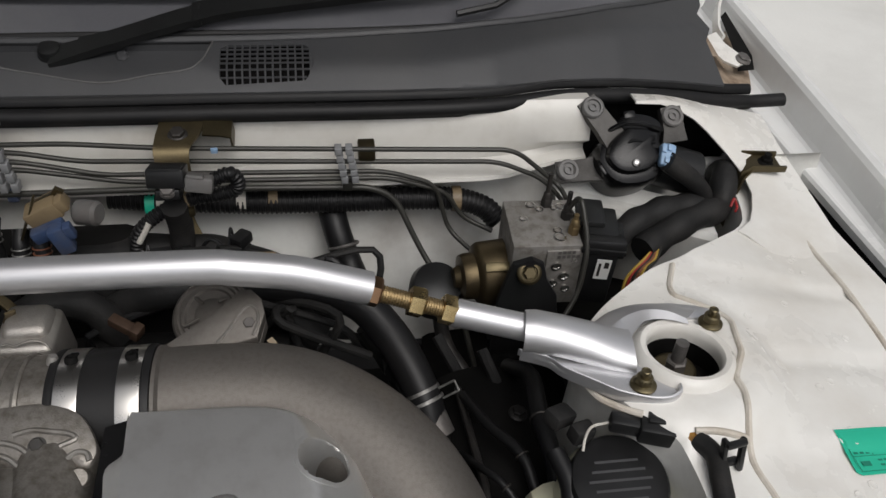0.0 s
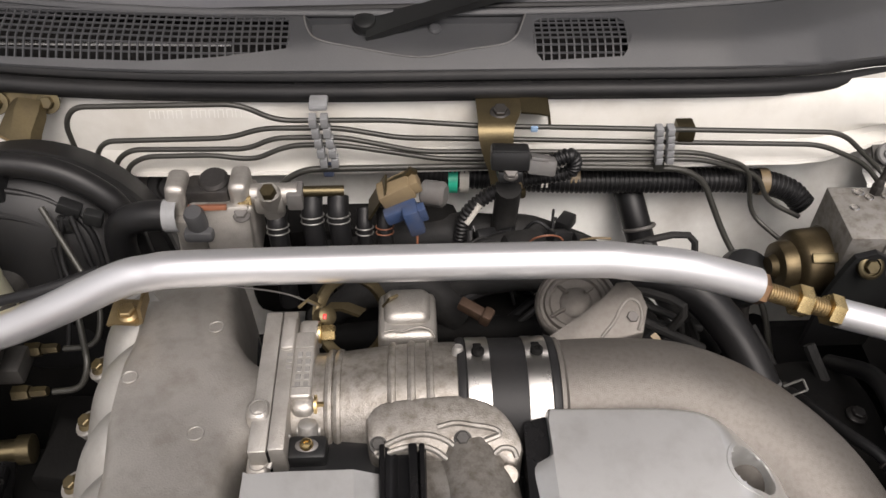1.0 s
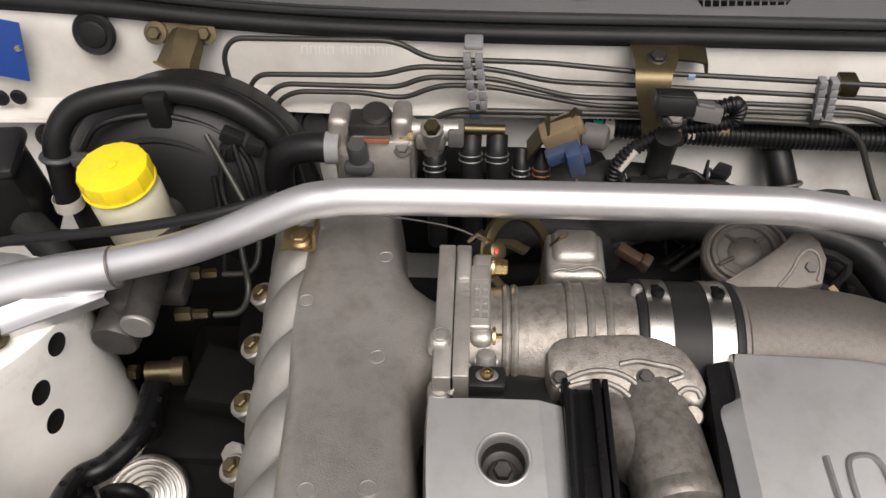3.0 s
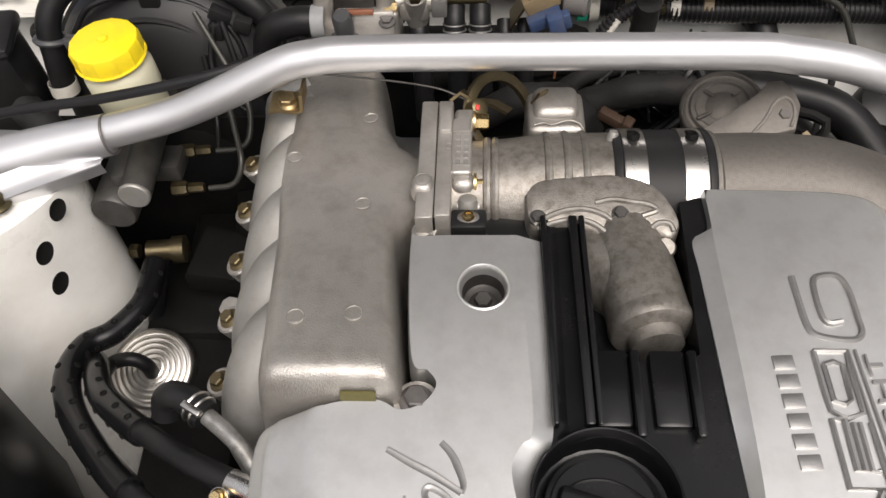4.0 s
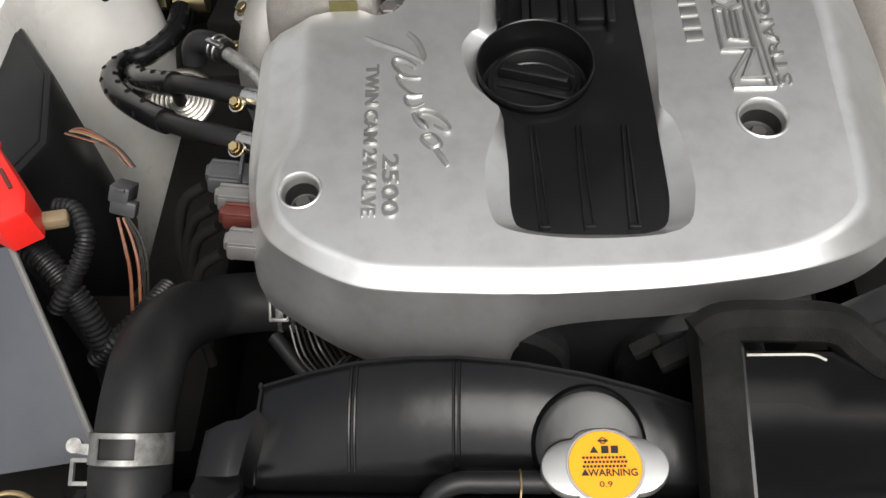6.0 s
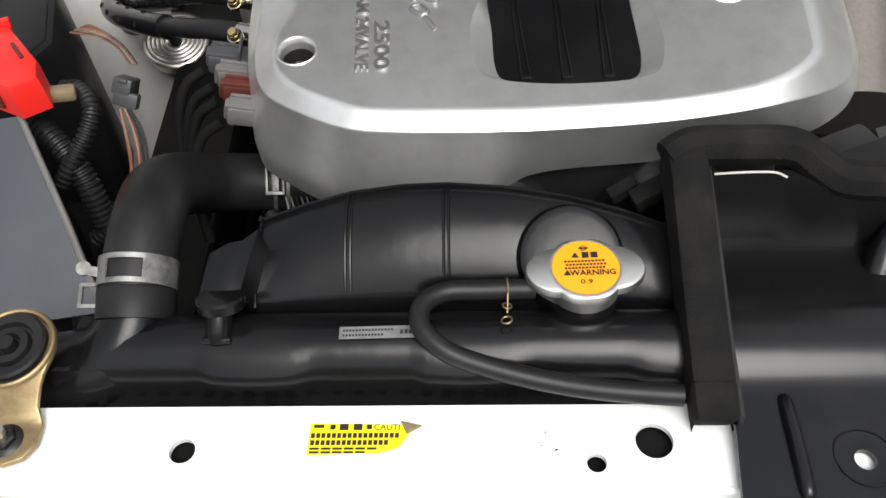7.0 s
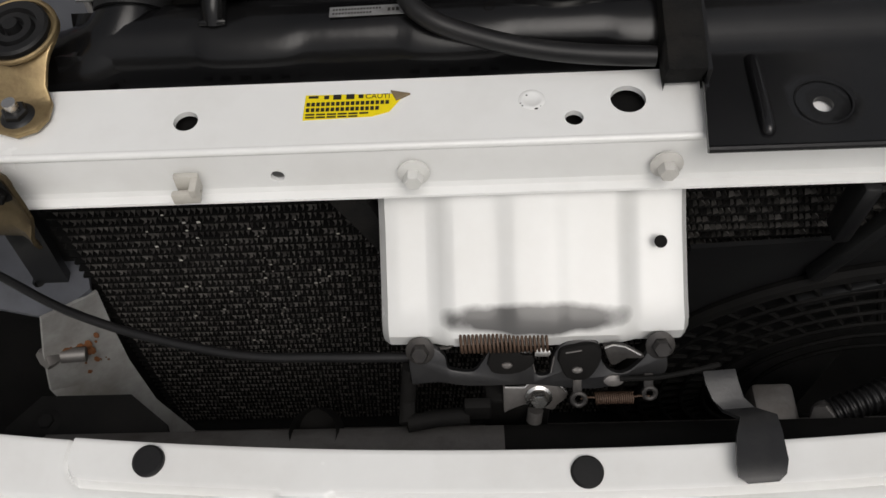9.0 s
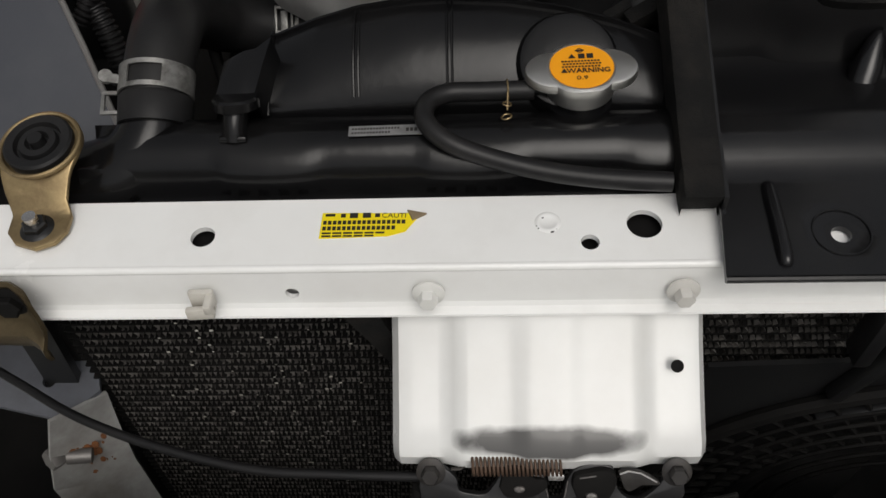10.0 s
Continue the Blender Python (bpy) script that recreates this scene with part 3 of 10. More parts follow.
def tower_wall(top, floor=0.55):
    """The wall that falls from a tower's inner rim."""
    return sheet([[(x + dx * k, y + dy * k, z + (floor - z) * f) for x, y, z, dx, dy in top] for k, f in ((0, 0), (0.12, 0.015), (0.3, 0.06), (0.6, 0.3), (0.85, 0.6), (1.3, 1.0))])


rim = [(0.56, 0.20), (0.36, 0.16), (0.27, 0.20), (0.258, 0.28), (0.262, 0.36), (0.256, 0.405), (0.225, 0.44), (0.207, 0.475), (0.203, 0.505), (0.212, 0.530), (0.236, 0.558), (0.272, 0.588), (0.310, 0.615), (0.348, 0.636), (0.40, 0.668), (0.448, 0.710), (0.47, 0.79), (0.50, 0.90), (0.58, 0.90), (0.56, 0.60)]
rim_line = [(p.x, p.y) for p in spline([(x, y, 0) for x, y in rim[1:-2]], 4)] + [(0.552, 0.90), (0.566, 0.72), (0.573, 0.60), (0.580, 0.20)]
tower = part("strut_tower", panel(rim_line, [(*STRUT, 0.0345)], shelf, 0.004, 0.010), WHITE, car_body, "white strut tower and inner wing with dirt in its seams")
inner = [(x, y, shelf(x, y), -0.008, 0) for x, y in rim_line[:-4]]
part("tower_wall", tower_wall(inner), WHITE_MATT, car_body)
part("strut_collar", lathe([(0.0330, -0.010), (0.0318, -0.002), (0.0322, 0.0035), (0.0340, 0.0060), (0.0385, 0.0070), (0.0420, 0.0050), (0.0450, 0.0), (0.0480, -0.006)], (*STRUT, 0.968), (0.06, 0.14, 1), 56), WHITE, car_body)
# black linings paint the shade down inside the strut holes
for at in (STRUT, (2 * MID - STRUT[0], STRUT[1])):
    part("strut_hole", lathe([(0.0322, 0.000), (0.0330, -0.006), (0.0360, -0.06), (0, -0.06)], (*at, 0.966), (0, 0.12, 1), 48), DARK, car_body, "near-black lining standing for shade in the strut hole")
# seam sealer beads on the shelf
for line in ([(0.309, 0.566), (0.324, 0.555), (0.338, 0.543), (0.346, 0.528), (0.343, 0.514), (0.340, 0.500), (0.337, 0.486), (0.327, 0.470), (0.320, 0.457), (0.320, 0.443), (0.317, 0.428), (0.313, 0.412), (0.311, 0.396), (0.311, 0.382), (0.315, 0.362), (0.318, 0.34), (0.316, 0.31)],
             [(0.327, 0.618), (0.320, 0.604), (0.311, 0.585), (0.308, 0.572), (0.310, 0.565)],
             [(0.312, 0.405), (0.300, 0.407), (0.285, 0.410), (0.268, 0.412)],
             [(0.198, 0.470), (0.205, 0.455), (0.220, 0.440), (0.232, 0.432)],
             [(0.536, 0.830), (0.532, 0.81), (0.522, 0.76), (0.512, 0.71), (0.510, 0.66), (0.514, 0.60), (0.516, 0.54), (0.515, 0.45)]):
    part("sealer_bead", sweep(spline([(x, y, shelf(x, y) + 0.0005) for x, y in line], 5), 0.0030, 8, flat=0.9), SEALER, car_body, "uneven seam sealer bead")
random.seed(4)
for k in range(22):
    x, y = random.uniform(0.33, 0.49), random.uniform(0.30, 0.70)
    if math.hypot(x - STRUT[0], y - STRUT[1]) > 0.085 and y < 0.60 + 0.6 * (x - 0.31):
        part("spot_weld", lathe([(0.0042, 0.0001), (0.0036, 0.0005), (0.0024, 0.0002), (0, 0.0001)], (x, y, shelf(x, y)), (0.2, 0, 1), 14), WHITE, car_body)

# the tower on the other side, mirrored, with its inner wall and drain holes
LSTRUT = (2 * MID - STRUT[0], STRUT[1])
mirror = lambda x, y: shelf(2 * MID - x, y)
mrim = [(2 * MID - x, y if y < 0.55 else 0.55 + 0.12 * (y - 0.55)) for x, y in rim_line]
part("strut_tower", panel(mrim, [(*LSTRUT, 0.0345)], mirror, 0.004, 0.014), WHITE, car_body)
part("strut_collar", lathe([(0.0330, -0.010), (0.0318, -0.002), (0.0322, 0.0035), (0.0340, 0.0060), (0.0385, 0.0070), (0.0420, 0.0050), (0.0450, 0.0), (0.0480, -0.006)], (*LSTRUT, 0.968), (-0.06, 0.14, 1), 56), WHITE, car_body)
inner = [(x, y, mirror(x, y), 0.010, 0) for x, y in mrim[:-4]]
part("tower_wall", tower_wall(inner), WHITE, car_body)
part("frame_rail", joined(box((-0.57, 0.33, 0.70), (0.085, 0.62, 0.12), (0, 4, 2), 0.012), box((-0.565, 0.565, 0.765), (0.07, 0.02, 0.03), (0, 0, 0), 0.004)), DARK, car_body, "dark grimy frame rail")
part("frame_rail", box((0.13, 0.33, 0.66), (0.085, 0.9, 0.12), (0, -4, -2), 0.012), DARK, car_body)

# wings: gutter, crest and outer skin
for s, w in ((1, ""), (-1, "")):
    X = lambda x: x if s > 0 else 2 * MID - x
    rows = []
    for k in range(13):
        y = -0.25 + 1.5 * k / 12
        lean = -0.085 * (min(1.0, max(y, 0.2)) - 0.87)
        rows.append([(X(x + lean * f), y, z) for x, z, f in ((0.584, 0.884, 1), (0.578, 0.886, 1), (0.5775, 0.896, 1), (0.580, 0.900, 1), (0.584, 0.9015, 0.95), (0.604, 0.902, 0.1), (0.609, 0.904, 0), (0.612, 0.910, 0), (0.616, 0.936, 0), (0.618, 0.944, 0), (0.622, 0.950, 0), (0.628, 0.953, 0), (0.636, 0.951, 0), (0.644, 0.936, 0), (0.655, 0.90, 0), (0.662, 0.72, 0), (0.664, 0.15, 0))])
    part("wing", sheet(rows), WHITE_CLEAN, car_body, "white front wing with a rain gutter along its inner edge", angle=16)

# folded black sheets put the shade into the wing gaps
for s in (1, -1):
    X = lambda x: x if s > 0 else 2 * MID - x
    part("wing_gap_shade", sheet([[(X(x), y, z) for x, z in ((0.50, 0.84), (0.588, 0.84), (0.600, 0.8995))] for y in (0.2, 0.6, 1.02)]), DARK, car_body, "near-black sheet painting the shade between wing and inner wing")

# added dark sheet hides the ground and stands for shade
part("apron_shade", sheet([[(0.24, 0.56, 0.78), (0.60, 0.56, 0.78)], [(0.24, 0.84, 0.80), (0.62, 0.90, 0.80)]]), DARK, car_body, "dark sheet added below the wiper motor to stand for shade")
# radiator support: a pressed beam with holes, bolts and a clip
support = part("radiator_support", panel([(-0.80, -0.176), (-0.55, -0.180), (-0.132, -0.180), (0.02, -0.180), (0.30, -0.18), (0.30, -0.132), (-0.13, -0.129), (-0.53, -0.129), (-0.80, -0.129)],
                                         [(-0.433, -0.157, 0.0075), (-0.167, -0.152, 0.0105), (-0.200, -0.165, 0.0055)], lambda x, y: 0.918, 0.004), WHITE_CLEAN, car_body, "white radiator support beam with punched holes")
part("support_face", panel([(-0.80, 0.0), (0.30, 0.0), (0.30, 0.029), (-0.80, 0.029)], [(-0.379, 0.011, 0.0042)], lambda x, y: 0, 0.003), WHITE_CLEAN, support)
face = bpy.context.scene.objects["support_face"]
face.data.transform(Matrix.Translation((0, -0.1855, 0.885)) @ Matrix.Rotation(radians(82), 4, "X"))
part("support_edge", sweep([(-0.80, -0.1795, 0.9155), (0.30, -0.1795, 0.9155)], 0.0028, 12), WHITE_CLEAN, support)
part("support_lip", sheet([[(-0.8 + 1.1 * k / 20, y, z) for k in range(21)] for y, z in ((-0.1852, 0.887), (-0.187, 0.884), (-0.192, 0.8825), (-0.1925, 0.881), (-0.185, 0.881), (-0.15, 0.879))]), WHITE_CLEAN, support)
part("support_back", sheet([[(-0.8, y, z), (0.3, y, z)] for y, z in ((-0.129, 0.917), (-0.127, 0.913), (-0.127, 0.86))]), WHITE_CLEAN, support)
for x in (-0.296, -0.146):
    part("bolt", hexagon((x, -0.188, 0.899), (0, -1, 0.15), 0.0060, 0.0085, 0.0098), WHITE_MATT, support, "painted-over hexagon bolt")
# dark sheet paints the shade seen through the beam's holes
part("cavity_shade", sheet([[(-0.46, -0.176, 0.908), (-0.12, -0.176, 0.908)], [(-0.46, -0.132, 0.908), (-0.12, -0.132, 0.908)]]), DARK, support, "dark sheet standing for the shade inside the beam")
random.seed(31)
for k in range(15):
    a = radians(70 + 250 * k / 14 + random.uniform(-8, 8))
    r = 0.0062 + random.uniform(-0.0010, 0.0012)
    part("paint_chip", lathe([(random.uniform(0.0006, 0.0016), 0), (0.0004, 0.0003), (0, 0.0003)], (-0.2240 + r * math.cos(a), -0.1500 + r * math.sin(a), 0.9183), (0, 0, 1), 6, (1.0, random.uniform(0.5, 0.9), 1.0)), GRIMY, support)
part("weld_nut", lathe([(0.0080, 0), (0.0070, 0.0006), (0.0052, 0.0006), (0.0046, 0.0002), (0, 0.0002)], (-0.224, -0.150, 0.9181), (0, 0, 1), 20), WHITE_CLEAN, support)

# the stay that carries the bonnet latch
stay_rows = []
for k, (y, z) in enumerate(((-0.176, 0.885), (-0.186, 0.876), (-0.203, 0.862), (-0.243, 0.836), (-0.256, 0.829), (-0.261, 0.823), (-0.261, 0.812))):
    row = []
    for u in np.linspace(0, 1, 41):
        x = -0.322 + 0.196 * u
        deep = 0.006 * (smooth_step(0.17, 0.23, u) - smooth_step(0.77, 0.83, u)) + 0.0018 * (smooth_step(0.38, 0.44, u) - smooth_step(0.56, 0.62, u))
        deep -= 0.010 * smooth_step(0.03, 0.0, u) + 0.010 * smooth_step(0.97, 1.0, u)
        row.append((x, y - deep * 0.7 + 0.004, z + deep * 0.7 - 0.004))
    stay_rows.append(row)
stay = part("latch_stay", sheet(stay_rows, 0.002), WHITE_SHADE_FOOT, car_body, "white pressed bonnet latch stay with painted shade and grime at its foot")

part("stay_hole", lathe([(0.0040, 0.0016), (0.0036, 0.0012), (0, 0.0010)], (-0.1462, -0.2140, 0.8562), (0, -0.55, 0.83), 20), DARK, car_body, "small dark hole")
# front panel over the grille, with a step and two rubber plugs
front_rows = []
xs = sorted(set(np.round(np.concatenate((np.linspace(-0.95, 0.5, 90), np.arange(-0.535, -0.480, 0.0016), np.arange(-0.394, -0.340, 0.002))), 4)))
ys = [-0.326, -0.3262, -0.3275, *np.arange(-0.330, -0.3635, -0.0016), -0.368, -0.375, -0.39, -0.43, -0.50, -0.55, -0.56]


def pad_depth(x, y):
    """How far a point lies inside the raised pad with its round corner."""
    cx, cy, r = -0.505, -0.341, 0.013
    if x < cx and y < cy:
        return r - math.hypot(x - cx, y - cy)
    return min(x - (cx - r), y - (cy - r))


for j, y in enumerate([-0.326, *ys]):
    row = []
    for x in xs:
        d = pad_depth(x, y)
        step = smooth_step(-0.0005, 0.0020, d)
        bump = (smooth_step(-0.389, -0.380, x) - smooth_step(-0.354, -0.345, x)) * smooth_step(-0.372, -0.362, y)
        z = 0.7975 + 0.0055 * max(step, bump) - 0.0022 * math.exp(-((d + 0.0018) / 0.0014) ** 2) * (1 - 0.5 * bump)
        if y < -0.362:
            z -= 0.30 * (-0.362 - y) + 1.3 * max(0, -0.43 - y) ** 1.5 * 6 + (0.25 if y < -0.555 else 0)
        if j < 3:
            z -= (0.1, 0.0032, 0.0010)[j]
        curve = 0.16 * (x - MID) ** 2
        row.append((x, y + curve, z - 0.10 * curve))
    front_rows.append(row)
front = part("front_panel", sheet(front_rows), WHITE_CLEAN, car_body, "white front panel over the grille")
for x, y in ((-0.465, -0.329), (-0.198, -0.341)):
    part("rubber_plug", lathe([(0, 0.0025), (0.0085, 0.0022), (0.0098, 0.001), (0.010, -0.002), (0, -0.002)], (x, y, 0.8035), (0, -0.05, 1), 32), RUBBER, front, "black rubber plug")

# open bonnet leaning over the bay, its underside painted white, with a pressed frame
bonnet = thing("bonnet", "white bonnet propped open over the bay", "bonnet")


def bonnet_at(u, v):
    """A point of the bonnet: u across from -1 to 1, v from its hinge edge to its tip."""
    return (MID + 0.70 * u * (1 - 0.06 * v), 1.05 - 0.50 * v + 0.02 * u * u, 1.16 + 0.80 * v + 0.05 * math.sin(math.pi * v) - 0.03 * u * u)


part("bonnet_skin", sheet([[bonnet_at(u, v) for u in np.linspace(-1, 1, 17)] for v in np.linspace(0, 1, 11)], 0.004), WHITE_CLEAN, bonnet)
for pts in ([(u, 0.05) for u in np.linspace(-0.93, 0.93, 15)], [(u, 0.94) for u in np.linspace(-0.93, 0.93, 15)], [(-0.93, v) for v in np.linspace(0.05, 0.94, 9)], [(0.93, v) for v in np.linspace(0.05, 0.94, 9)],
            [(0.93 - 0.75 * v, v) for v in np.linspace(0.05, 0.94, 9)], [(-0.93 + 0.75 * v, v) for v in np.linspace(0.05, 0.94, 9)]):
    part("bonnet_frame", sweep([Vector(bonnet_at(u, v)) + Vector((0, -0.010, -0.012)) for u, v in pts], 0.032, 8, flat=0.5), WHITE_CLEAN, bonnet)
# unseen lining, added so the cover and castings reflect dark
part("lining", sheet([[Vector(bonnet_at(u, v)) + Vector((0, -0.034, -0.034)) for u in np.linspace(-0.88, 0.88, 13)] for v in np.linspace(0.16, 0.93, 9)], 0.006), UNDERLAY, bonnet, "unseen dark lining added to darken reflections")


# ---- cowl, windscreen and wiper ----
def along(table, x):
    """Straight-line interpolation in a table of (x, value)."""
    if x <= table[0][0]:
        return table[0][1]
    for (a, u), (b, v) in zip(table, table[1:]):
        if x <= b:
            return u + (v - u) * (x - a) / (b - a)
    return table[-1][1]


def cowl_front(x):
    """The line on which the cowl starts behind the seal."""
    return along([(-0.98, 0.846), (-0.85, 0.832), (-0.70, 0.828), (-0.5, 0.826), (0.08, 0.827), (0.18, 0.838), (0.26, 0.860), (0.34, 0.874), (0.42, 0.893), (0.49, 0.907)], x)


def cowl_z(x, y):
    """The cowl: a steep front slope, a crease and a flatter shelf up to the screen."""
    d = y - cowl_front(x)
    base = along([(-0.98, 1.048), (-0.85, 1.057), (-0.70, 1.052), (-0.58, 1.042), (-0.46, 1.035), (-0.3, 1.032), (0.08, 1.029), (0.18, 1.023), (0.26, 1.017), (0.34, 1.008), (0.42, 0.991), (0.49, 0.974)], x)
    crease = 0.022 + 0.09 * max(0.0, x - 0.1)
    return base + 0.80 * min(d, crease) + 0.20 * max(0.0, d - crease) - 0.3 * max(0.0, 0.004 - abs(d - crease)) ** 2 * 60


def cowl_rear(x):
    return 0.887 + 0.42 * abs(x + 0.22) ** 3 * (1.0 if x > -0.22 else 0.25)


cowl = thing("scuttle_cover", "weathered dark grey plastic cowl with air grilles", "cowl")
small_grille = [(-0.106, 0.831), (-0.024, 0.834), (-0.018, 0.841), (-0.018, 0.872), (-0.026, 0.879), (-0.104, 0.878), (-0.112, 0.872), (-0.112, 0.838)]
long_grille = [(-0.80, 0.836), (-0.62, 0.831), (-0.50, 0.831), (-0.43, 0.835), (-0.361, 0.842), (-0.359, 0.876), (-0.365, 0.881), (-0.80, 0.886)]


pocket = [(p.x, p.y) for p in spline([(x, y, 0) for x, y in ((-0.3450, 0.8840), (-0.3435, 0.8740), (-0.3390, 0.8600), (-0.3330, 0.8520), (-0.3220, 0.8470), (-0.2900, 0.8420), (-0.2300, 0.8340), (-0.1800, 0.8400), (-0.1450, 0.8440), (-0.1340, 0.8490), (-0.1280, 0.8580), (-0.1230, 0.8720), (-0.1190, 0.8840))], 4)]
sunken = [(-0.2320 + (x + 0.2320) * 0.945, 0.8590 + (y - 0.8590) * (0.80 if y < 0.8590 else 1.0)) for x, y in pocket]


edge = [(x, cowl_front(x) - 0.002) for x in np.linspace(-0.98, 0.49, 40)] + [(0.478, 0.93), (0.470, 0.945), (0.478, 0.96), (0.468, 0.985), (0.480, 1.005), (0.486, 1.035)] + [(x, cowl_rear(x)) for x in np.linspace(0.46, -0.98, 40)]
part("cowl_skin", panel(edge, [small_grille, long_grille, pocket], cowl_z, 0.003, 0.007), GREY_PLASTIC, cowl, angle=30)
back = [(float(x), 0.8840) for x in np.linspace(-0.1190, -0.3450, 12)][1:]
pocket_ring = pocket + back
sunken_ring = sunken + [(-0.2320 + (x + 0.2320) * 0.945, y) for x, y in back]
part("pocket_wall", sheet([[(x, y, cowl_z(x, y) + 0.0006) for x, y in pocket_ring], [(x + (a - x) * 0.25, y + (b - y) * 0.25, cowl_z(x, y) - 0.0006) for (x, y), (a, b) in zip(pocket_ring, sunken_ring)], [(a, b, cowl_z(a, b) - 0.0105) for a, b in sunken_ring]]), GREY_PLASTIC, cowl)
part("pocket_floor", panel(sunken, [], lambda x, y: cowl_z(x, y) - 0.0105, 0.0, 0.008), GREY_PLASTIC, cowl)
# pale bead paints the highlight along the pocket's rim
part("pocket_rim_highlight", sweep([(x, y, cowl_z(x, y) + 0.0008) for x, y in pocket], 0.0009, 6), CONN, cowl)
# added dark sheet, standing for the shade under the cowl
part("cowl_shade", sheet([[(x, y, along([(-0.98, 1.02), (-0.5, 1.0), (0.2, 0.99), (0.49, 0.935)], x) + h) for x in (-0.98, -0.5, 0.0, 0.2)] for y, h in ((0.845, 0.0), (0.90, 0.0), (0.905, 0.055))]), DARK, cowl, "dark sheet added below the grilles to stand for shade")
part("rear_lip", sweep([(x, cowl_rear(x) - 0.001, cowl_z(x, cowl_rear(x)) + 0.001) for x in np.linspace(-0.98, 0.482, 50)], 0.0042, 8, flat=0.8), GREY_PLASTIC, cowl)
for hole in (small_grille, long_grille):
    a, b = min(p[0] for p in hole), max(p[0] for p in hole)
    c, d = min(p[1] for p in hole), max(p[1] for p in hole)
    nx, ny = round((b - a) / 0.0077), 7
    low = [(x, y) for x, y in hole if y < 0.845]
    low = sorted(low)
    net = []
    for k in range(nx + 1):
        x = a + (b - a) * k / nx
        y0 = max(c, along(low, x)) - 0.001
        net.append(sweep([(x, y0 + (d - y0) * q / 6, cowl_z(x, y0 + (d - y0) * q / 6) - 0.0012) for q in range(7)], 0.00115, 4))
    for k in range(ny + 1):
        y = c + (d - c) * k / ny
        run = [x for x in np.linspace(a, b, 24) if y >= along(low, x) - 0.001]
        if len(run) > 1:
            net.append(sweep([(x, y, cowl_z(x, y) - 0.0012) for x in run], 0.00115, 4))
    part("grille", joined(*net), GREY_PLASTIC, cowl, "square-mesh air grille", angle=5)
    # dark tray paints the shade behind the mesh
    part("grille_shade", sheet([[(u, v, cowl_z(u, v) - q) for u, q in ((a - 0.004, 0.003), (a - 0.004, 0.020), ((a + b) / 2, 0.020), (b + 0.004, 0.020), (b + 0.004, 0.003))] for v in np.linspace(c - 0.004, d + 0.006, 4)]), DARK, cowl)
part("cowl_pin", lathe([(0.0068, -0.001), (0.0066, 0.002), (0.0045, 0.0042), (0, 0.0045)], (-0.2125, 0.876, cowl_z(-0.2125, 0.876) - 0.0105), (0, -0.35, 1), 20), GREY_PLASTIC, cowl)
linkage = thing("wiper_linkage", "pale metal wiper linkage bar seen through the grille", "wiper linkage")
part("bar", sweep(spline([(-0.80, 0.854, 1.056), (-0.66, 0.850, 1.040), (-0.56, 0.848, 1.031), (-0.46, 0.850, 1.028), (-0.40, 0.856, 1.028)], 6), 0.0055, 8, flat=0.5), GREY_METAL, linkage)
part("rod", sweep([(-0.66, 0.862, 1.044), (-0.42, 0.866, 1.036)], 0.003, 8), STEEL, linkage)
# bonnet seal: two ribs along the cowl's front edge
seal = thing("cowl_seal", "long black rubber bonnet seal", "rubber seal")
line = [(-0.98, 0.835, 1.030), (-0.85, 0.820, 1.041), (-0.70, 0.815, 1.036), (-0.58, 0.813, 1.025), (-0.46, 0.812, 1.018), (-0.3, 0.81, 1.015), (-0.1, 0.81, 1.014), (0.08, 0.812, 1.011), (0.18, 0.823, 1.006), (0.26, 0.846, 1.000), (0.34, 0.860, 0.991), (0.42, 0.879, 0.974), (0.49, 0.893, 0.957), (0.532, 0.902, 0.950), (0.578, 0.907, 0.948)]
part("seal_bulb", sweep(spline(line, 8), 0.0085, 12, flat=0.75), RUBBER, seal)
part("seal_rib", sweep(spline([(x, y + 0.016, z + 0.008) for x, y, z in line[:-1]], 8), 0.007, 10, flat=0.7), RUBBER, seal)
part("seal_foot", sweep(spline([(x, y + 0.004, z - 0.008) for x, y, z in line[:-1]], 8), 0.006, 8, flat=0.7), RUBBER, seal)

windscreen = thing("windscreen", "sloping grey windscreen glass with a dark edge", "windscreen")


def screen_at(x, j):
    """A point of the glass: x across, j from its lower edge up."""
    return (x * (1 - 0.08 * j) - 0.0176 * j, cowl_rear(x) + 0.004 + 0.62 * j, 1.0635 - 0.048 * (x + 0.22) ** 2 + 0.36 * j)


part("glass", sheet([[screen_at(x, j) for x in np.linspace(-0.95, 0.51, 33)] for j in np.linspace(0, 1, 5)], 0.005), GLASS, windscreen)
part("glass_edge_trim", sweep([screen_at(x, -0.002) for x in np.linspace(-0.95, 0.50, 44)], 0.0030, 8, flat=0.6), RUBBER, windscreen)

wiper = thing("windscreen_wiper", "black windscreen wiper arm on its pivot", "wiper")
part("pivot_cap", lathe([(0.0150, -0.026), (0.0150, -0.006), (0.0135, -0.001), (0.0125, 0.000), (0.0122, 0.005), (0.0105, 0.0085), (0.006, 0.0100), (0, 0.0103)], (-0.2835, 0.8795, 1.0485), (0, -0.35, 1), 32), PLASTIC, wiper)
part("pivot_boss", lathe([(0.0205, -0.030), (0.0200, -0.012), (0.0185, -0.008), (0.014, -0.007)], (-0.2835, 0.8765, 1.0480), (0, -0.35, 1), 32), PLASTIC, wiper)
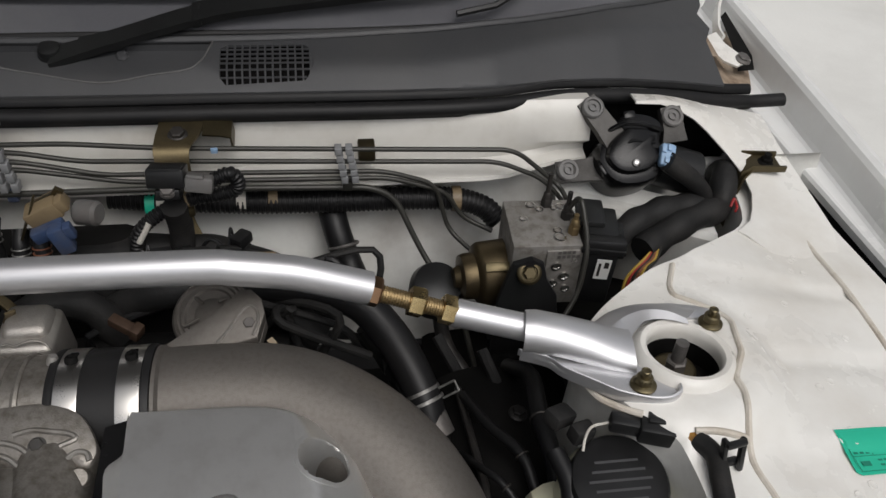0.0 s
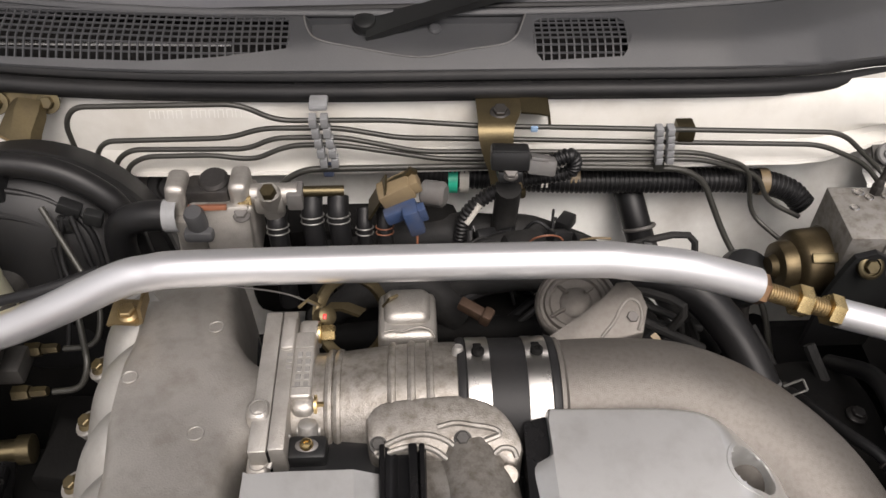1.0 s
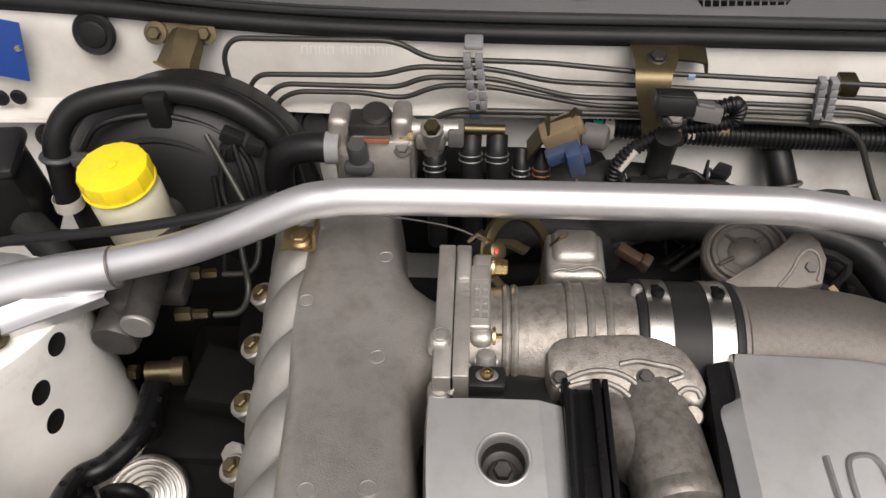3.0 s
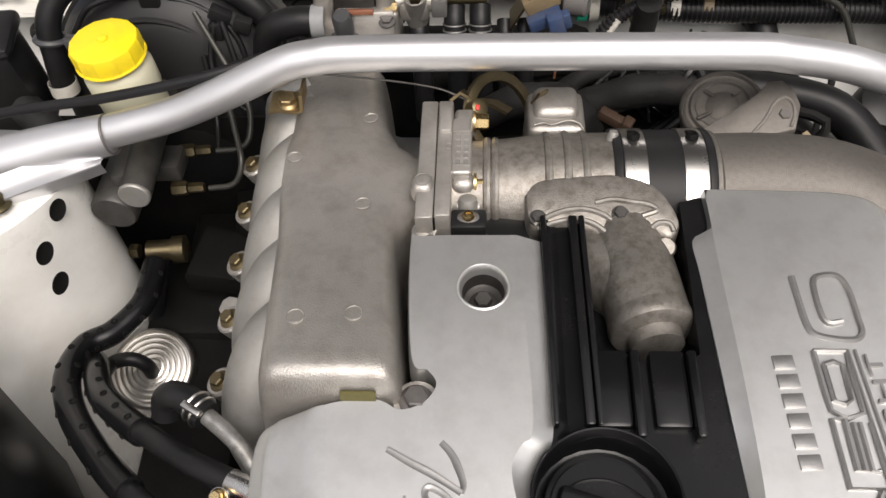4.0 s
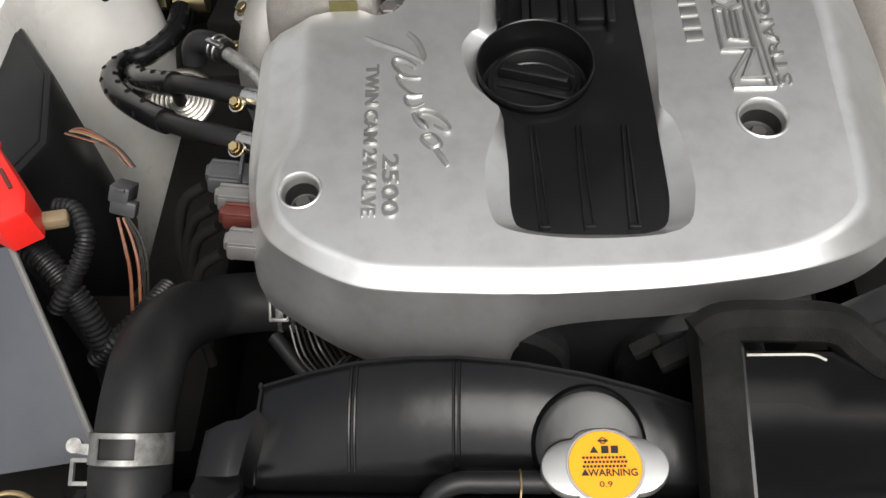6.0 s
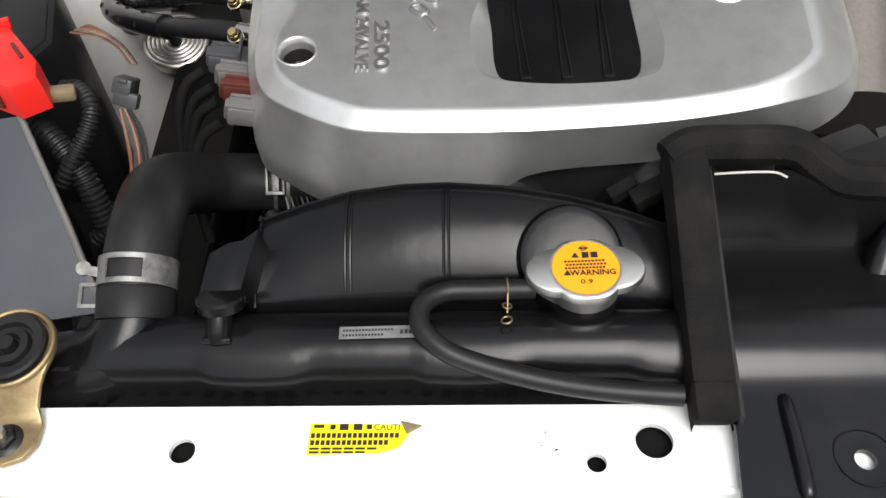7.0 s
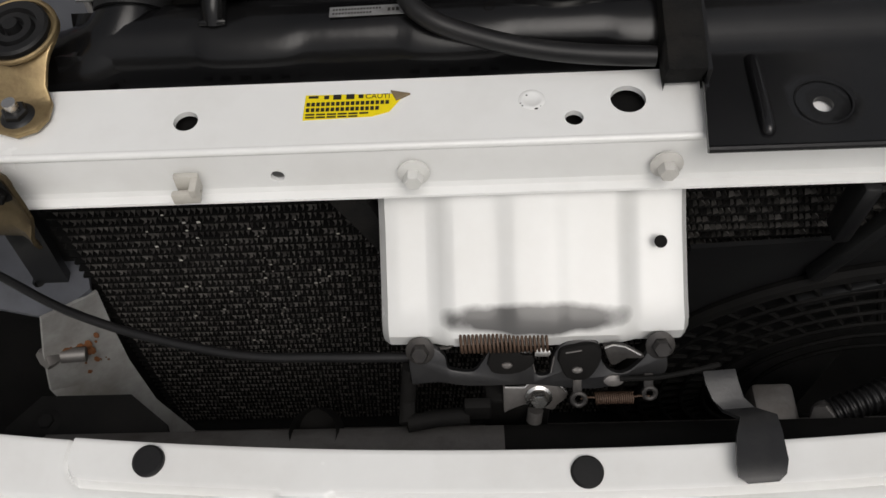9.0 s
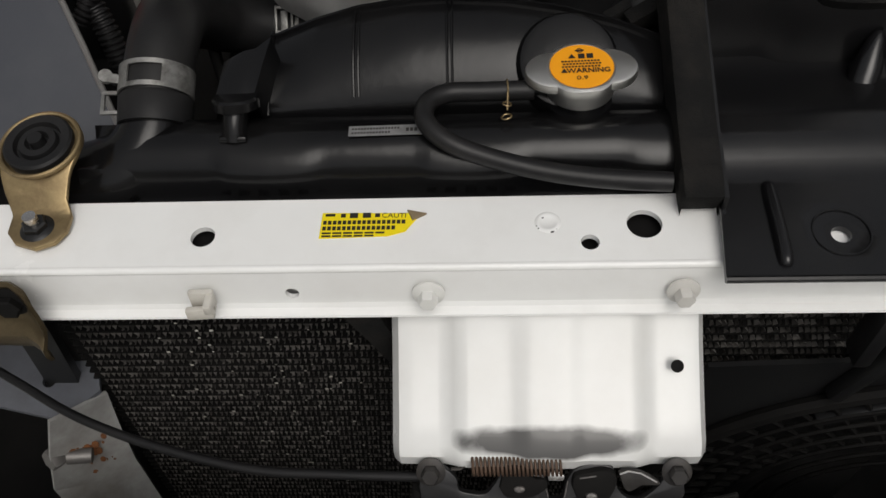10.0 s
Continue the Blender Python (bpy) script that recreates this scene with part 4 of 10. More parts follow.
part("arm", plate(spline([(-0.281, 0.8740, 1.0475), (-0.25, 0.8775, 1.0540), (-0.215, 0.8815, 1.0620), (-0.175, 0.887, 1.0720), (-0.135, 0.893, 1.0810)], 4), [0.030, 0.029, 0.027, 0.025, 0.023, 0.022, 0.021, 0.020, 0.020, 0.020, 0.020, 0.0205, 0.021, 0.0215, 0.022, 0.022, 0.022], 0.009, (0.10, 1, 0.40)), PLASTIC, wiper)
part("arm_hinge", sweep([(-0.134, 0.883, 1.0765), (-0.132, 0.903, 1.0865)], 0.0065, 12), PLASTIC, wiper)
part("arm_rod", plate(spline([(-0.137, 0.893, 1.0810), (-0.10, 0.897, 1.0875), (-0.03, 0.902, 1.0920), (0.06, 0.910, 1.0960), (0.16, 0.925, 1.0990)], 3), [0.025, 0.0245, 0.024, 0.023, 0.022, 0.021, 0.019, 0.017, 0.015, 0.014, 0.013, 0.012, 0.011], 0.010, (0.06, 1, 0.45)), PLASTIC, wiper)
blade = part("blade", joined(sweep([(-0.66, 0.934, 1.089), (-0.45, 0.922, 1.092), (-0.25, 0.9165, 1.092), (-0.13, 0.916, 1.0905)], 0.0034, 6), sweep([(-0.66, 0.944, 1.097), (-0.45, 0.931, 1.100), (-0.25, 0.9255, 1.100), (-0.13, 0.925, 1.0985)], 0.0028, 6),
                            *[box((-0.62 + 0.034 * k, 0.9405 - 0.0012 * k if k < 8 else 0.924, 1.0950 + 0.0003 * k), (0.006, 0.010, 0.005), (30, 0, -3), 0.001, 1) for k in range(14)]), PLASTIC, wiper, "slotted black wiper blade")
blade = part("blade", joined(sweep([(-0.02, 0.940, 1.104), (0.10, 0.938, 1.100), (0.20, 0.944, 1.094)], 0.0035, 6), sweep([(0.145, 0.905, 1.073), (0.19, 0.914, 1.078), (0.225, 0.935, 1.088), (0.25, 0.955, 1.098)], 0.0038, 6)), PLASTIC, wiper)
# ---- engine ----
def cover_z(y):
    return 0.990 + 0.09 * (y - 0.089)


OUTER = [  # rim of the flat top, and the foot below it
    ((-0.279, 0.392), (-0.279, 0.396, 0.985)), ((-0.340, 0.391), (-0.342, 0.396, 0.985)), ((-0.349, 0.384), (-0.352, 0.386, 0.985)),
    ((-0.345, 0.304), (-0.347, 0.302, 0.985)), ((-0.334, 0.293), (-0.335, 0.295, 0.985)), ((-0.329, 0.284), (-0.328, 0.285, 0.985)),
    ((-0.336, 0.273), (-0.337, 0.275, 0.985)), ((-0.350, 0.268), (-0.350, 0.270, 0.985)), ((-0.365, 0.274), (-0.366, 0.277, 0.985)),
    ((-0.392, 0.271), (-0.410, 0.270, 0.980)), ((-0.393, 0.262), (-0.436, 0.258, 0.987)), ((-0.388, 0.200), (-0.436, 0.196, 0.980)),
    ((-0.389, 0.158), (-0.434, 0.146, 0.972)), ((-0.402, 0.128), (-0.430, 0.109, 0.955), (-0.4215, 0.110, 0.978)), ((-0.400, 0.096), (-0.424, 0.075, 0.930), (-0.4115, 0.0835, 0.978)),
    ((-0.383, 0.076), (-0.400, 0.057, 0.922), (-0.391, 0.0650, 0.978)), ((-0.354, 0.0620), (-0.361, 0.034, 0.920), (-0.356, 0.0460, 0.978)), ((-0.330, 0.0545), (-0.322, 0.022, 0.918), (-0.325, 0.0395, 0.978)),
    ((-0.264, 0.0525), (-0.262, 0.019, 0.918), (-0.264, 0.0370, 0.978)), ((-0.246, 0.0525), (-0.246, 0.029, 0.939), (-0.247, 0.0370, 0.978)), ((-0.215, 0.0525), (-0.219, 0.0380, 0.950), (-0.218, 0.0375, 0.978)),
    ((-0.135, 0.0565), (-0.130, 0.0480, 0.950), (-0.133, 0.0440, 0.978)), ((-0.074, 0.070), (-0.048, 0.0640, 0.951), (-0.060, 0.0590, 0.978)), ((-0.041, 0.092), (-0.003, 0.090, 0.955)), ((-0.034, 0.122), (0.012, 0.125, 0.958)),
    ((-0.032, 0.200), (0.020, 0.190, 0.960)), ((-0.031, 0.258), (0.026, 0.240, 0.960)), ((-0.034, 0.353), (0.022, 0.345, 0.965)),
    ((-0.037, 0.398), (0.005, 0.415, 0.972)), ((-0.052, 0.424), (-0.045, 0.440, 0.980)), ((-0.148, 0.430), (-0.150, 0.440, 0.985))]
INNER = [  # edge of the opening for the centre panel, and its foot
    ((-0.150, 0.430), (-0.1505, 0.430)), ((-0.1495, 0.402), (-0.1505, 0.402)), ((-0.1495, 0.395), (-0.1615, 0.393)), ((-0.149, 0.366), (-0.160, 0.364)), ((-0.147, 0.302), (-0.157, 0.280)), ((-0.1465, 0.240), (-0.1545, 0.240)), ((-0.148, 0.200), (-0.1525, 0.196)),
    ((-0.149, 0.177), (-0.1515, 0.172)), ((-0.141, 0.162), (-0.151, 0.150)), ((-0.135, 0.132), (-0.150, 0.130)), ((-0.135, 0.101), (-0.150, 0.099)), ((-0.147, 0.077), (-0.159, 0.0815)),
    ((-0.200, 0.071), (-0.200, 0.0790)), ((-0.250, 0.077), (-0.240, 0.0825)), ((-0.264, 0.092), (-0.250, 0.095)), ((-0.267, 0.130), (-0.252, 0.133)), ((-0.260, 0.160), (-0.2545, 0.160)),
    ((-0.2575, 0.175), (-0.2555, 0.174)), ((-0.2645, 0.184), (-0.2615, 0.186)), ((-0.2775, 0.201), (-0.2725, 0.204)), ((-0.285, 0.232), (-0.2742, 0.228)), ((-0.279, 0.2475), (-0.2665, 0.245)),
    ((-0.2730, 0.2535), (-0.2610, 0.252)), ((-0.272, 0.276), (-0.2595, 0.276)), ((-0.275, 0.330), (-0.261, 0.330)), ((-0.279, 0.392), (-0.263, 0.392))]
COVER_WELLS = [(-0.301, 0.352, 0.0155), (-0.083, 0.164, 0.0155), (-0.3885, 0.109, 0.013)]


def smooth_pairs(pairs, steps=4):
    a = spline([(*p[0], 0) for p in pairs], steps)
    b = spline([p[1] if len(p[1]) == 3 else (*p[1], 0) for p in pairs], steps)
    return a, b


def crease_of(rim, foot, crease=None):
    return crease or (rim[0] + (foot[0] - rim[0]) * 0.81, rim[1] + (foot[1] - rim[1]) * 0.81, cover_z(rim[1]) + (foot[2] - cover_z(rim[1])) * 0.62)


engine_cover = thing("engine_cover", "silver painted engine cover with raised lettering", "engine cover")
top_o, foot_o = smooth_pairs(OUTER, 12)
crease_o = spline([crease_of(*p) for p in OUTER], 12)
top_i, foot_i = smooth_pairs(INNER)
outline = [(p.x, p.y) for p in top_o] + [(p.x, p.y) for p in top_i[1:-1]]
bm = panel(outline, COVER_WELLS, lambda x, y: cover_z(y), 0.0)
rows = []
for out, fall in ((0, 0), (0.06, 0.012), (0.136, 0.036), (0.22, 0.08), (0.32, 0.16), (0.37, 0.22), (0.47, 0.345), (0.58, 0.48), (0.69, 0.615), (0.80, 0.745), (0.92, 0.88), (0.985, 0.965), (1, 1)):
    rows.append([(t.x + (c.x - t.x) * out, t.y + (c.y - t.y) * out, cover_z(t.y) + (c.z - cover_z(t.y)) * fall) for t, c in zip(top_o, crease_o)])
for out, fall in ((0.02, 0.03), (0.10, 0.13), (0.4, 0.40), (0.75, 0.70), (0.93, 0.86)):
    rows.append([(c.x + (f.x - c.x) * out, c.y + (f.y - c.y) * out, c.z + (f.z - c.z) * fall) for c, f in zip(crease_o, foot_o)])
rows.append([(f.x, f.y, f.z) for f in foot_o])
rows.append([(f.x, f.y + 0.001, f.z - 0.012) for f in foot_o])
inner_rows = []
for k in range(5):
    s = k / 4
    inner_rows.append([(t.x + (f.x - t.x) * s, t.y + (f.y - t.y) * s, cover_z(t.y) - 0.007 * s) for t, f in zip(top_i, foot_i)])
inner_rows.append([(f.x, f.y, cover_z(f.y) - 0.030) for f in foot_i])
bmesh.ops.remove_doubles(bm, verts=bm.verts, dist=0.0001)
flank = sheet(rows)
bmesh.ops.remove_doubles(flank, verts=flank.verts, dist=0.0001)
shell = joined(bm, flank, sheet(inner_rows))
# bolt pocket cut down through the flank at the rear corner
from mathutils.bvhtree import BVHTree
hull, CORNER = BVHTree.FromBMesh(shell), (-0.0185, 0.388)


def hull_z(x, y):
    at = hull.ray_cast(Vector((x, y, 1.2)), Vector((0, 0, -1)))[0]
    return at.z if at else 0.962


rings = []
for r, up, low in ((0.0205, -0.0008, 0), (0.0195, 0.0007, 0), (0.0172, 0.0007, 0), (0.0164, -0.0010, 0), (0.0150, 0, 0.952), (0.001, 0, 0.950)):
    rings.append([(CORNER[0] + r * math.cos(2 * math.pi * k / 48), CORNER[1] + r * math.sin(2 * math.pi * k / 48), low or hull_z(CORNER[0] + r * math.cos(2 * math.pi * k / 48), CORNER[1] + r * math.sin(2 * math.pi * k / 48)) + up) for k in range(49)])
gone = [f for f in shell.faces if math.hypot(f.calc_center_median().x - CORNER[0], f.calc_center_median().y - CORNER[1]) < 0.0172]
bmesh.ops.delete(shell, geom=gone, context="FACES")
part("shell", shell, SILVER, engine_cover, angle=30)
part("corner_well", sheet(rings), SILVER, engine_cover)
part("corner_bolt", hexagon((*CORNER, 0.953), (0, 0, 1), 0.0062, 0.007, 0.0100), GRIMY, engine_cover, "dark flanged bolt")
for x, y, r in COVER_WELLS:
    part("bolt_well", lathe([(r + 0.0022, 0.0006), (r + 0.0012, 0.0013), (r, 0.0002), (r - 0.0008, -0.0040), (r - 0.0016, -0.0080)], (x, y, cover_z(y)), (0, -0.09, 1), 36), SILVER, engine_cover)
    # lower well wall coloured dark for the shade on its silver
    part("well_shade_sleeve", lathe([(r - 0.0016, -0.0078), (r - 0.0026, -0.0190), (r - 0.0044, -0.0200), (0, -0.0200)], (x, y, cover_z(y)), (0, -0.09, 1), 36), GRIMY, engine_cover, "sleeve of the bolt well, darkened to stand for shade")
    part("bolt", hexagon((x, y, cover_z(y) - 0.0190), (0, -0.09, 1), 0.0062, 0.007, 0.0095), MOTOR_CAST, engine_cover, "dark flanged bolt")


def on_cover(x, y, up=0.0006):
    return (x, y, cover_z(y) + up)


# lettering, read from either side of the engine
writing("2500", 0.0150, on_cover(-0.3352, 0.1365), (0.050, -0.996, -0.09), (1, 0, 0), LETTER, engine_cover, 0.0014, bold=0.0003, width=1.66)
writing("TWIN CAM 24VALVE", 0.0132, on_cover(-0.3528, 0.2165), (0.052, -0.996, -0.09), (1, 0, 0), LETTER, engine_cover, 0.0014, bold=0.0002, width=1.065)
script = []
for stroke in ([(-0.356, 0.2435), (-0.343, 0.236), (-0.331, 0.230), (-0.319, 0.223), (-0.313, 0.219)], [(-0.325, 0.248), (-0.319, 0.241), (-0.315, 0.233), (-0.312, 0.224), (-0.313, 0.219)],
               [(-0.318, 0.214), (-0.324, 0.219), (-0.331, 0.222), (-0.333, 0.218), (-0.330, 0.212), (-0.325, 0.207), (-0.318, 0.205), (-0.314, 0.205)],
               [(-0.313, 0.203), (-0.320, 0.204), (-0.327, 0.206), (-0.329, 0.203), (-0.326, 0.197), (-0.321, 0.192), (-0.316, 0.189), (-0.311, 0.189)],
               [(-0.312, 0.187), (-0.317, 0.186), (-0.322, 0.186), (-0.322, 0.182), (-0.319, 0.178), (-0.315, 0.178), (-0.310, 0.181)],
               [(-0.317, 0.172), (-0.315, 0.166), (-0.311, 0.161), (-0.307, 0.159), (-0.308, 0.164), (-0.313, 0.169), (-0.310, 0.173), (-0.302, 0.171), (-0.295, 0.165), (-0.291, 0.158), (-0.294, 0.156), (-0.302, 0.161)],
               [(-0.310, 0.153), (-0.310, 0.149), (-0.306, 0.144), (-0.301, 0.141), (-0.297, 0.144), (-0.298, 0.149), (-0.303, 0.154), (-0.310, 0.153)], [(-0.301, 0.141), (-0.297, 0.135), (-0.292, 0.127)]):
    script.append(sweep(spline([on_cover(x, y, 0.0004) for x, y in stroke], 5), lambda s: 0.0030 - 0.0008 * abs(2 * s - 1), 8, flat=0.38))
part("script_lettering", joined(*script), LETTER, engine_cover, "raised script lettering")
# maker's word as plain raised blocks
for k in range(6):
    part("word_bar", box(on_cover(-0.1190 - 0.0006 * k, 0.2395 + 0.0122 * k, 0.0003), (0.0125, 0.0088, 0.0018), (5, 0, 3), 0.0004), LETTER, engine_cover)
letters = []


def outline_letter(points, w=0.0019):
    letters.append(sweep([Vector(on_cover(x, y, 0.0006)) for x, y in points], w, 6, flat=0.9))


outline_letter([(-0.084, 0.224), (-0.099, 0.198), (-0.0985, 0.189), (-0.071, 0.189)])
outline_letter([(-0.080, 0.224), (-0.091, 0.199), (-0.073, 0.199)])
outline_letter([(-0.095, 0.265), (-0.102, 0.265), (-0.101, 0.225), (-0.079, 0.225), (-0.0805, 0.263)])
outline_letter([(-0.095, 0.265), (-0.0945, 0.235), (-0.090, 0.235), (-0.0905, 0.263)])
outline_letter([(-0.087, 0.263), (-0.0865, 0.235), (-0.082, 0.235)])
outline_letter([(-0.103, 0.308), (-0.102, 0.280), (-0.101, 0.270), (-0.093, 0.265), (-0.083, 0.269), (-0.084, 0.295), (-0.084, 0.308), (-0.103, 0.308)])
outline_letter([(-0.099, 0.299), (-0.093, 0.301), (-0.088, 0.299), (-0.088, 0.277), (-0.092, 0.274), (-0.098, 0.276), (-0.099, 0.299)])
outline_letter([(p.x, p.y) for p in spline([(x, y, 0) for x, y in ((-0.1055, 0.360), (-0.1045, 0.343), (-0.103, 0.326), (-0.099, 0.319), (-0.087, 0.316), (-0.076, 0.316), (-0.071, 0.321), (-0.071, 0.331), (-0.072, 0.351), (-0.077, 0.361), (-0.088, 0.361), (-0.093, 0.355), (-0.093, 0.335), (-0.090, 0.327), (-0.081, 0.328))], 3)], 0.0022)
part("outline_lettering", joined(*letters), LETTER, engine_cover, "large raised outline lettering")
part("underline", sweep([on_cover(-0.075, 0.190), on_cover(-0.0825, 0.309)], 0.0011, 6), LETTER, engine_cover)
part("underline", sweep([on_cover(-0.0705, 0.190), on_cover(-0.0785, 0.309)], 0.0011, 6), LETTER, engine_cover)
writing("STRAIGHT", 0.0130, on_cover(-0.0590, 0.191), (-0.055, 0.994, 0.09), (-1, -0.055, 0), LETTER, engine_cover, 0.0015, width=1.92)

# black centre panel between the two silver halves
centre = thing("centre_trim", "gloss black ribbed centre panel of the engine cover", "engine trim")
cut = [(-0.231, 0.43), (-0.231, 0.305), (-0.166, 0.305), (-0.166, 0.43)]
line = [(f.x, f.y) for f in foot_i]
i0 = len(line) - 1
outline = line[: i0 + 1] + [(-0.263, 0.418), (-0.232, 0.412), (-0.232, 0.310), (-0.222, 0.304), (-0.176, 0.304), (-0.168, 0.310), (-0.166, 0.425)]


def centre_z(x, y):
    return cover_z(y) - 0.0075 - 0.006 * smooth_step(0.010, 0.002, abs(x + 0.2475)) * smooth_step(0.24, 0.26, y) 


part("panel_skin", panel(outline, [(-0.2325, 0.2165, 0.0405)], centre_z, 0.025, 0.008), GLOSS, centre)
for x, d in ((-0.229, -0.006), (-0.201, -0.003), (-0.173, 0.000)):
    part("rib", joined(sweep([(x - 0.0030, 0.0845, cover_z(0.0845) - 0.006), (x - 0.0016 + d, 0.165, cover_z(0.165) - 0.0062)], 0.0009, 6),
                       sweep([(x + 0.0030, 0.0845, cover_z(0.0845) - 0.006), (x + 0.0016 + d, 0.165, cover_z(0.165) - 0.0062)], 0.0009, 6),
                       box((x, 0.084, cover_z(0.084) - 0.006), (0.0075, 0.0028, 0.003), (5, 0, 0), 0.0005)), GLOSS, centre)
for x, w in ((-0.2615, 0.004), (-0.2415, 0.006), (-0.2355, 0.004)):
    part("rib", box((x + 0.002, 0.336, cover_z(0.333) - 0.006), (w, 0.15, 0.010), (5, 0, 1), 0.0015), GLOSS, centre)
for x in (-0.224, -0.190):
    part("rib", joined(box((x, 0.285, cover_z(0.285) - 0.0065), (0.022, 0.050, 0.010), (5, 0, 0), 0.003), box((x + 0.014, 0.280, cover_z(0.285) - 0.003), (0.006, 0.055, 0.012), (5, 0, 0), 0.002)), GLOSS, centre)
part("well_floor", box((-0.199, 0.37, 0.968), (0.08, 0.14, 0.01), (5, 0, 0), 0), GLOSS, centre)

# oil filler: a cup in the panel and the cap with its grip
CUP = (-0.2325, 0.2165, cover_z(0.2165) + 0.001)
oil_cap = thing("oil_filler_cap", "round black plastic oil filler cap with a grip bar", "oil cap")
part("cup", lathe([(0.0418, -0.004), (0.0420, 0.0004), (0.0414, 0.0012), (0.0406, 0.0006), (0.0400, -0.0060), (0.0392, -0.0260), (0.0345, -0.0275), (0.0335, -0.0300), (0, -0.0305)], CUP, (0, -0.09, 1), 72), GLOSS, oil_cap)
part("cap", lathe([(0.0340, -0.0300), (0.0342, -0.0205), (0.0335, -0.0190), (0.0310, -0.0186), (0.0300, -0.0196), (0, -0.0200)], CUP, (0, -0.09, 1), 64), GLOSS, oil_cap)
part("grip", joined(box((CUP[0], CUP[1] + 0.0015, CUP[2] - 0.0150), (0.0560, 0.0090, 0.0115), (5, 0, -18), 0.0014, taper=0.90), box((CUP[0] + 0.001, CUP[1] - 0.0075, CUP[2] - 0.0188), (0.0560, 0.0080, 0.0022), (5, 0, -18), 0.0006)), GLOSS, oil_cap)
part("crescent", sweep(spline([(CUP[0] - 0.026, CUP[1] + 0.008, CUP[2] - 0.0190), (CUP[0] - 0.012, CUP[1] + 0.0180, CUP[2] - 0.0182), (CUP[0] + 0.008, CUP[1] + 0.0180, CUP[2] - 0.0182), (CUP[0] + 0.030, CUP[1] + 0.004, CUP[2] - 0.0190)], 5), 0.0010, 6), GLOSS, oil_cap)
# intake plenum with its runners
plenum = thing("intake_plenum", "stained cast aluminium intake plenum with curved runners", "intake manifold")


def plenum_z(y):
    return 1.022 - 0.117 * (y - 0.322)


rows = []
for y, w, dz in ((0.2725, 0.9, -0.075), (0.2735, 0.98, -0.045), (0.2750, 1, -0.024), (0.2770, 1, -0.012), (0.2795, 1, -0.0055), (0.283, 1, -0.002), (0.288, 1, -0.0003), (0.296, 1, 0), (0.32, 1, 0), (0.36, 1, 0), (0.39, 1, 0), (0.405, 1, 0), (0.42, 1, 0), (0.435, 1, 0), (0.45, 1, 0), (0.465, 1, 0), (0.48, 1, 0), (0.495, 1, 0), (0.51, 1, 0), (0.525, 1, 0), (0.545, 1, 0), (0.58, 1, 0), (0.600, 1, -0.001), (0.606, 0.98, -0.006), (0.608, 0.96, -0.020), (0.609, 0.95, -0.060)):
    left, right = -0.424 - 0.075 * (y - 0.26), -0.3590 - 0.11 * (y - 0.28)
    mid, half = (left + right) / 2, (right - left) / 2 * w
    neck = math.exp(-((y - 0.464) / 0.046) ** 4)
    sag = 0.052 - math.sqrt(max(0.0, 0.052 ** 2 - min(abs(y - 0.464), 0.048) ** 2))
    row = []
    for a, b, c, n in ((-1, 0.020, -0.085, 0), (-1, 0.016, -0.060, 0), (-1, 0.013, -0.030, 0), (-1, 0.010, -0.013, 0), (-1, 0.0075, -0.0065, 0), (-1, 0.0045, -0.0028, 0), (-1, 0.001, -0.0006, 0), (-0.9, 0, 0, 0), (-0.45, 0, 0.0006, 0), (0, 0, 0.001, 0), (0.45, 0, 0.0006, 0),
                       (0.75, 0, 0.0002, 0.05), (0.9, 0, 0, 0.16), (1, 0.001, -0.0010, 0.36), (1, 0.0045, -0.004, 0.60), (1, 0.0075, -0.010, 0.82), (1, 0.009, -0.022, 1.0), (1, 0.011, -0.05, 1.0), (1, 0.012, -0.09, 1.0)):
        lift = c * (1 - neck) - neck * (0.006 * n + sag * n) if c > -0.03 else c
        row.append((mid + half * a + (b if a > 0 else -b) + 0.030 * neck * n, y, plenum_z(y) + dz + lift))
    rows.append(row)
part("plenum_body", sheet(rows), CAST, plenum, angle=60)
part("neck", sweep([(-0.372, 0.462, 0.935), (-0.362, 0.463, 0.940), (-0.354, 0.464, 0.948), (-0.338, 0.464, 0.958)], lambda s: 0.054 - 0.010 * math.sin(s * math.pi / 2), 28), CAST, plenum)
for x, y in ((-0.390, 0.527), (-0.443, 0.478), (-0.386, 0.426), (-0.417, 0.322), (-0.381, 0.325)):
    part("ejector_mark", lathe([(0.0060, 0.0), (0.0060, 0.0009), (0.0054, 0.0012), (0.0050, 0.0006), (0, 0.0006)], (x, y, plenum_z(y) + 0.0006), (0, 0.117, 1), 28), CAST, plenum)
    part("mark_ring", torus((x, y, plenum_z(y) + 0.0014), (0, 0.117, 1), 0.0056, 0.0004, 28, 6), CAST_BRIGHT, plenum)
for k in range(6):
    y = 0.318 + 0.0535 * k
    part("runner", sweep(spline([(-0.424 - 0.004 * k, min(y + 0.036, 0.588), 0.972), (-0.444 - 0.004 * k, min(y + 0.020, 0.580), 0.964), (-0.457 - 0.003 * k, y + 0.002, 0.942), (-0.464 - 0.003 * k, y - 0.012, 0.905), (-0.460, y - 0.02, 0.86)], 6), (0.0245, 0.0215), 20, flat=1.0), CAST_BRIGHT, plenum, "bright cast runner")
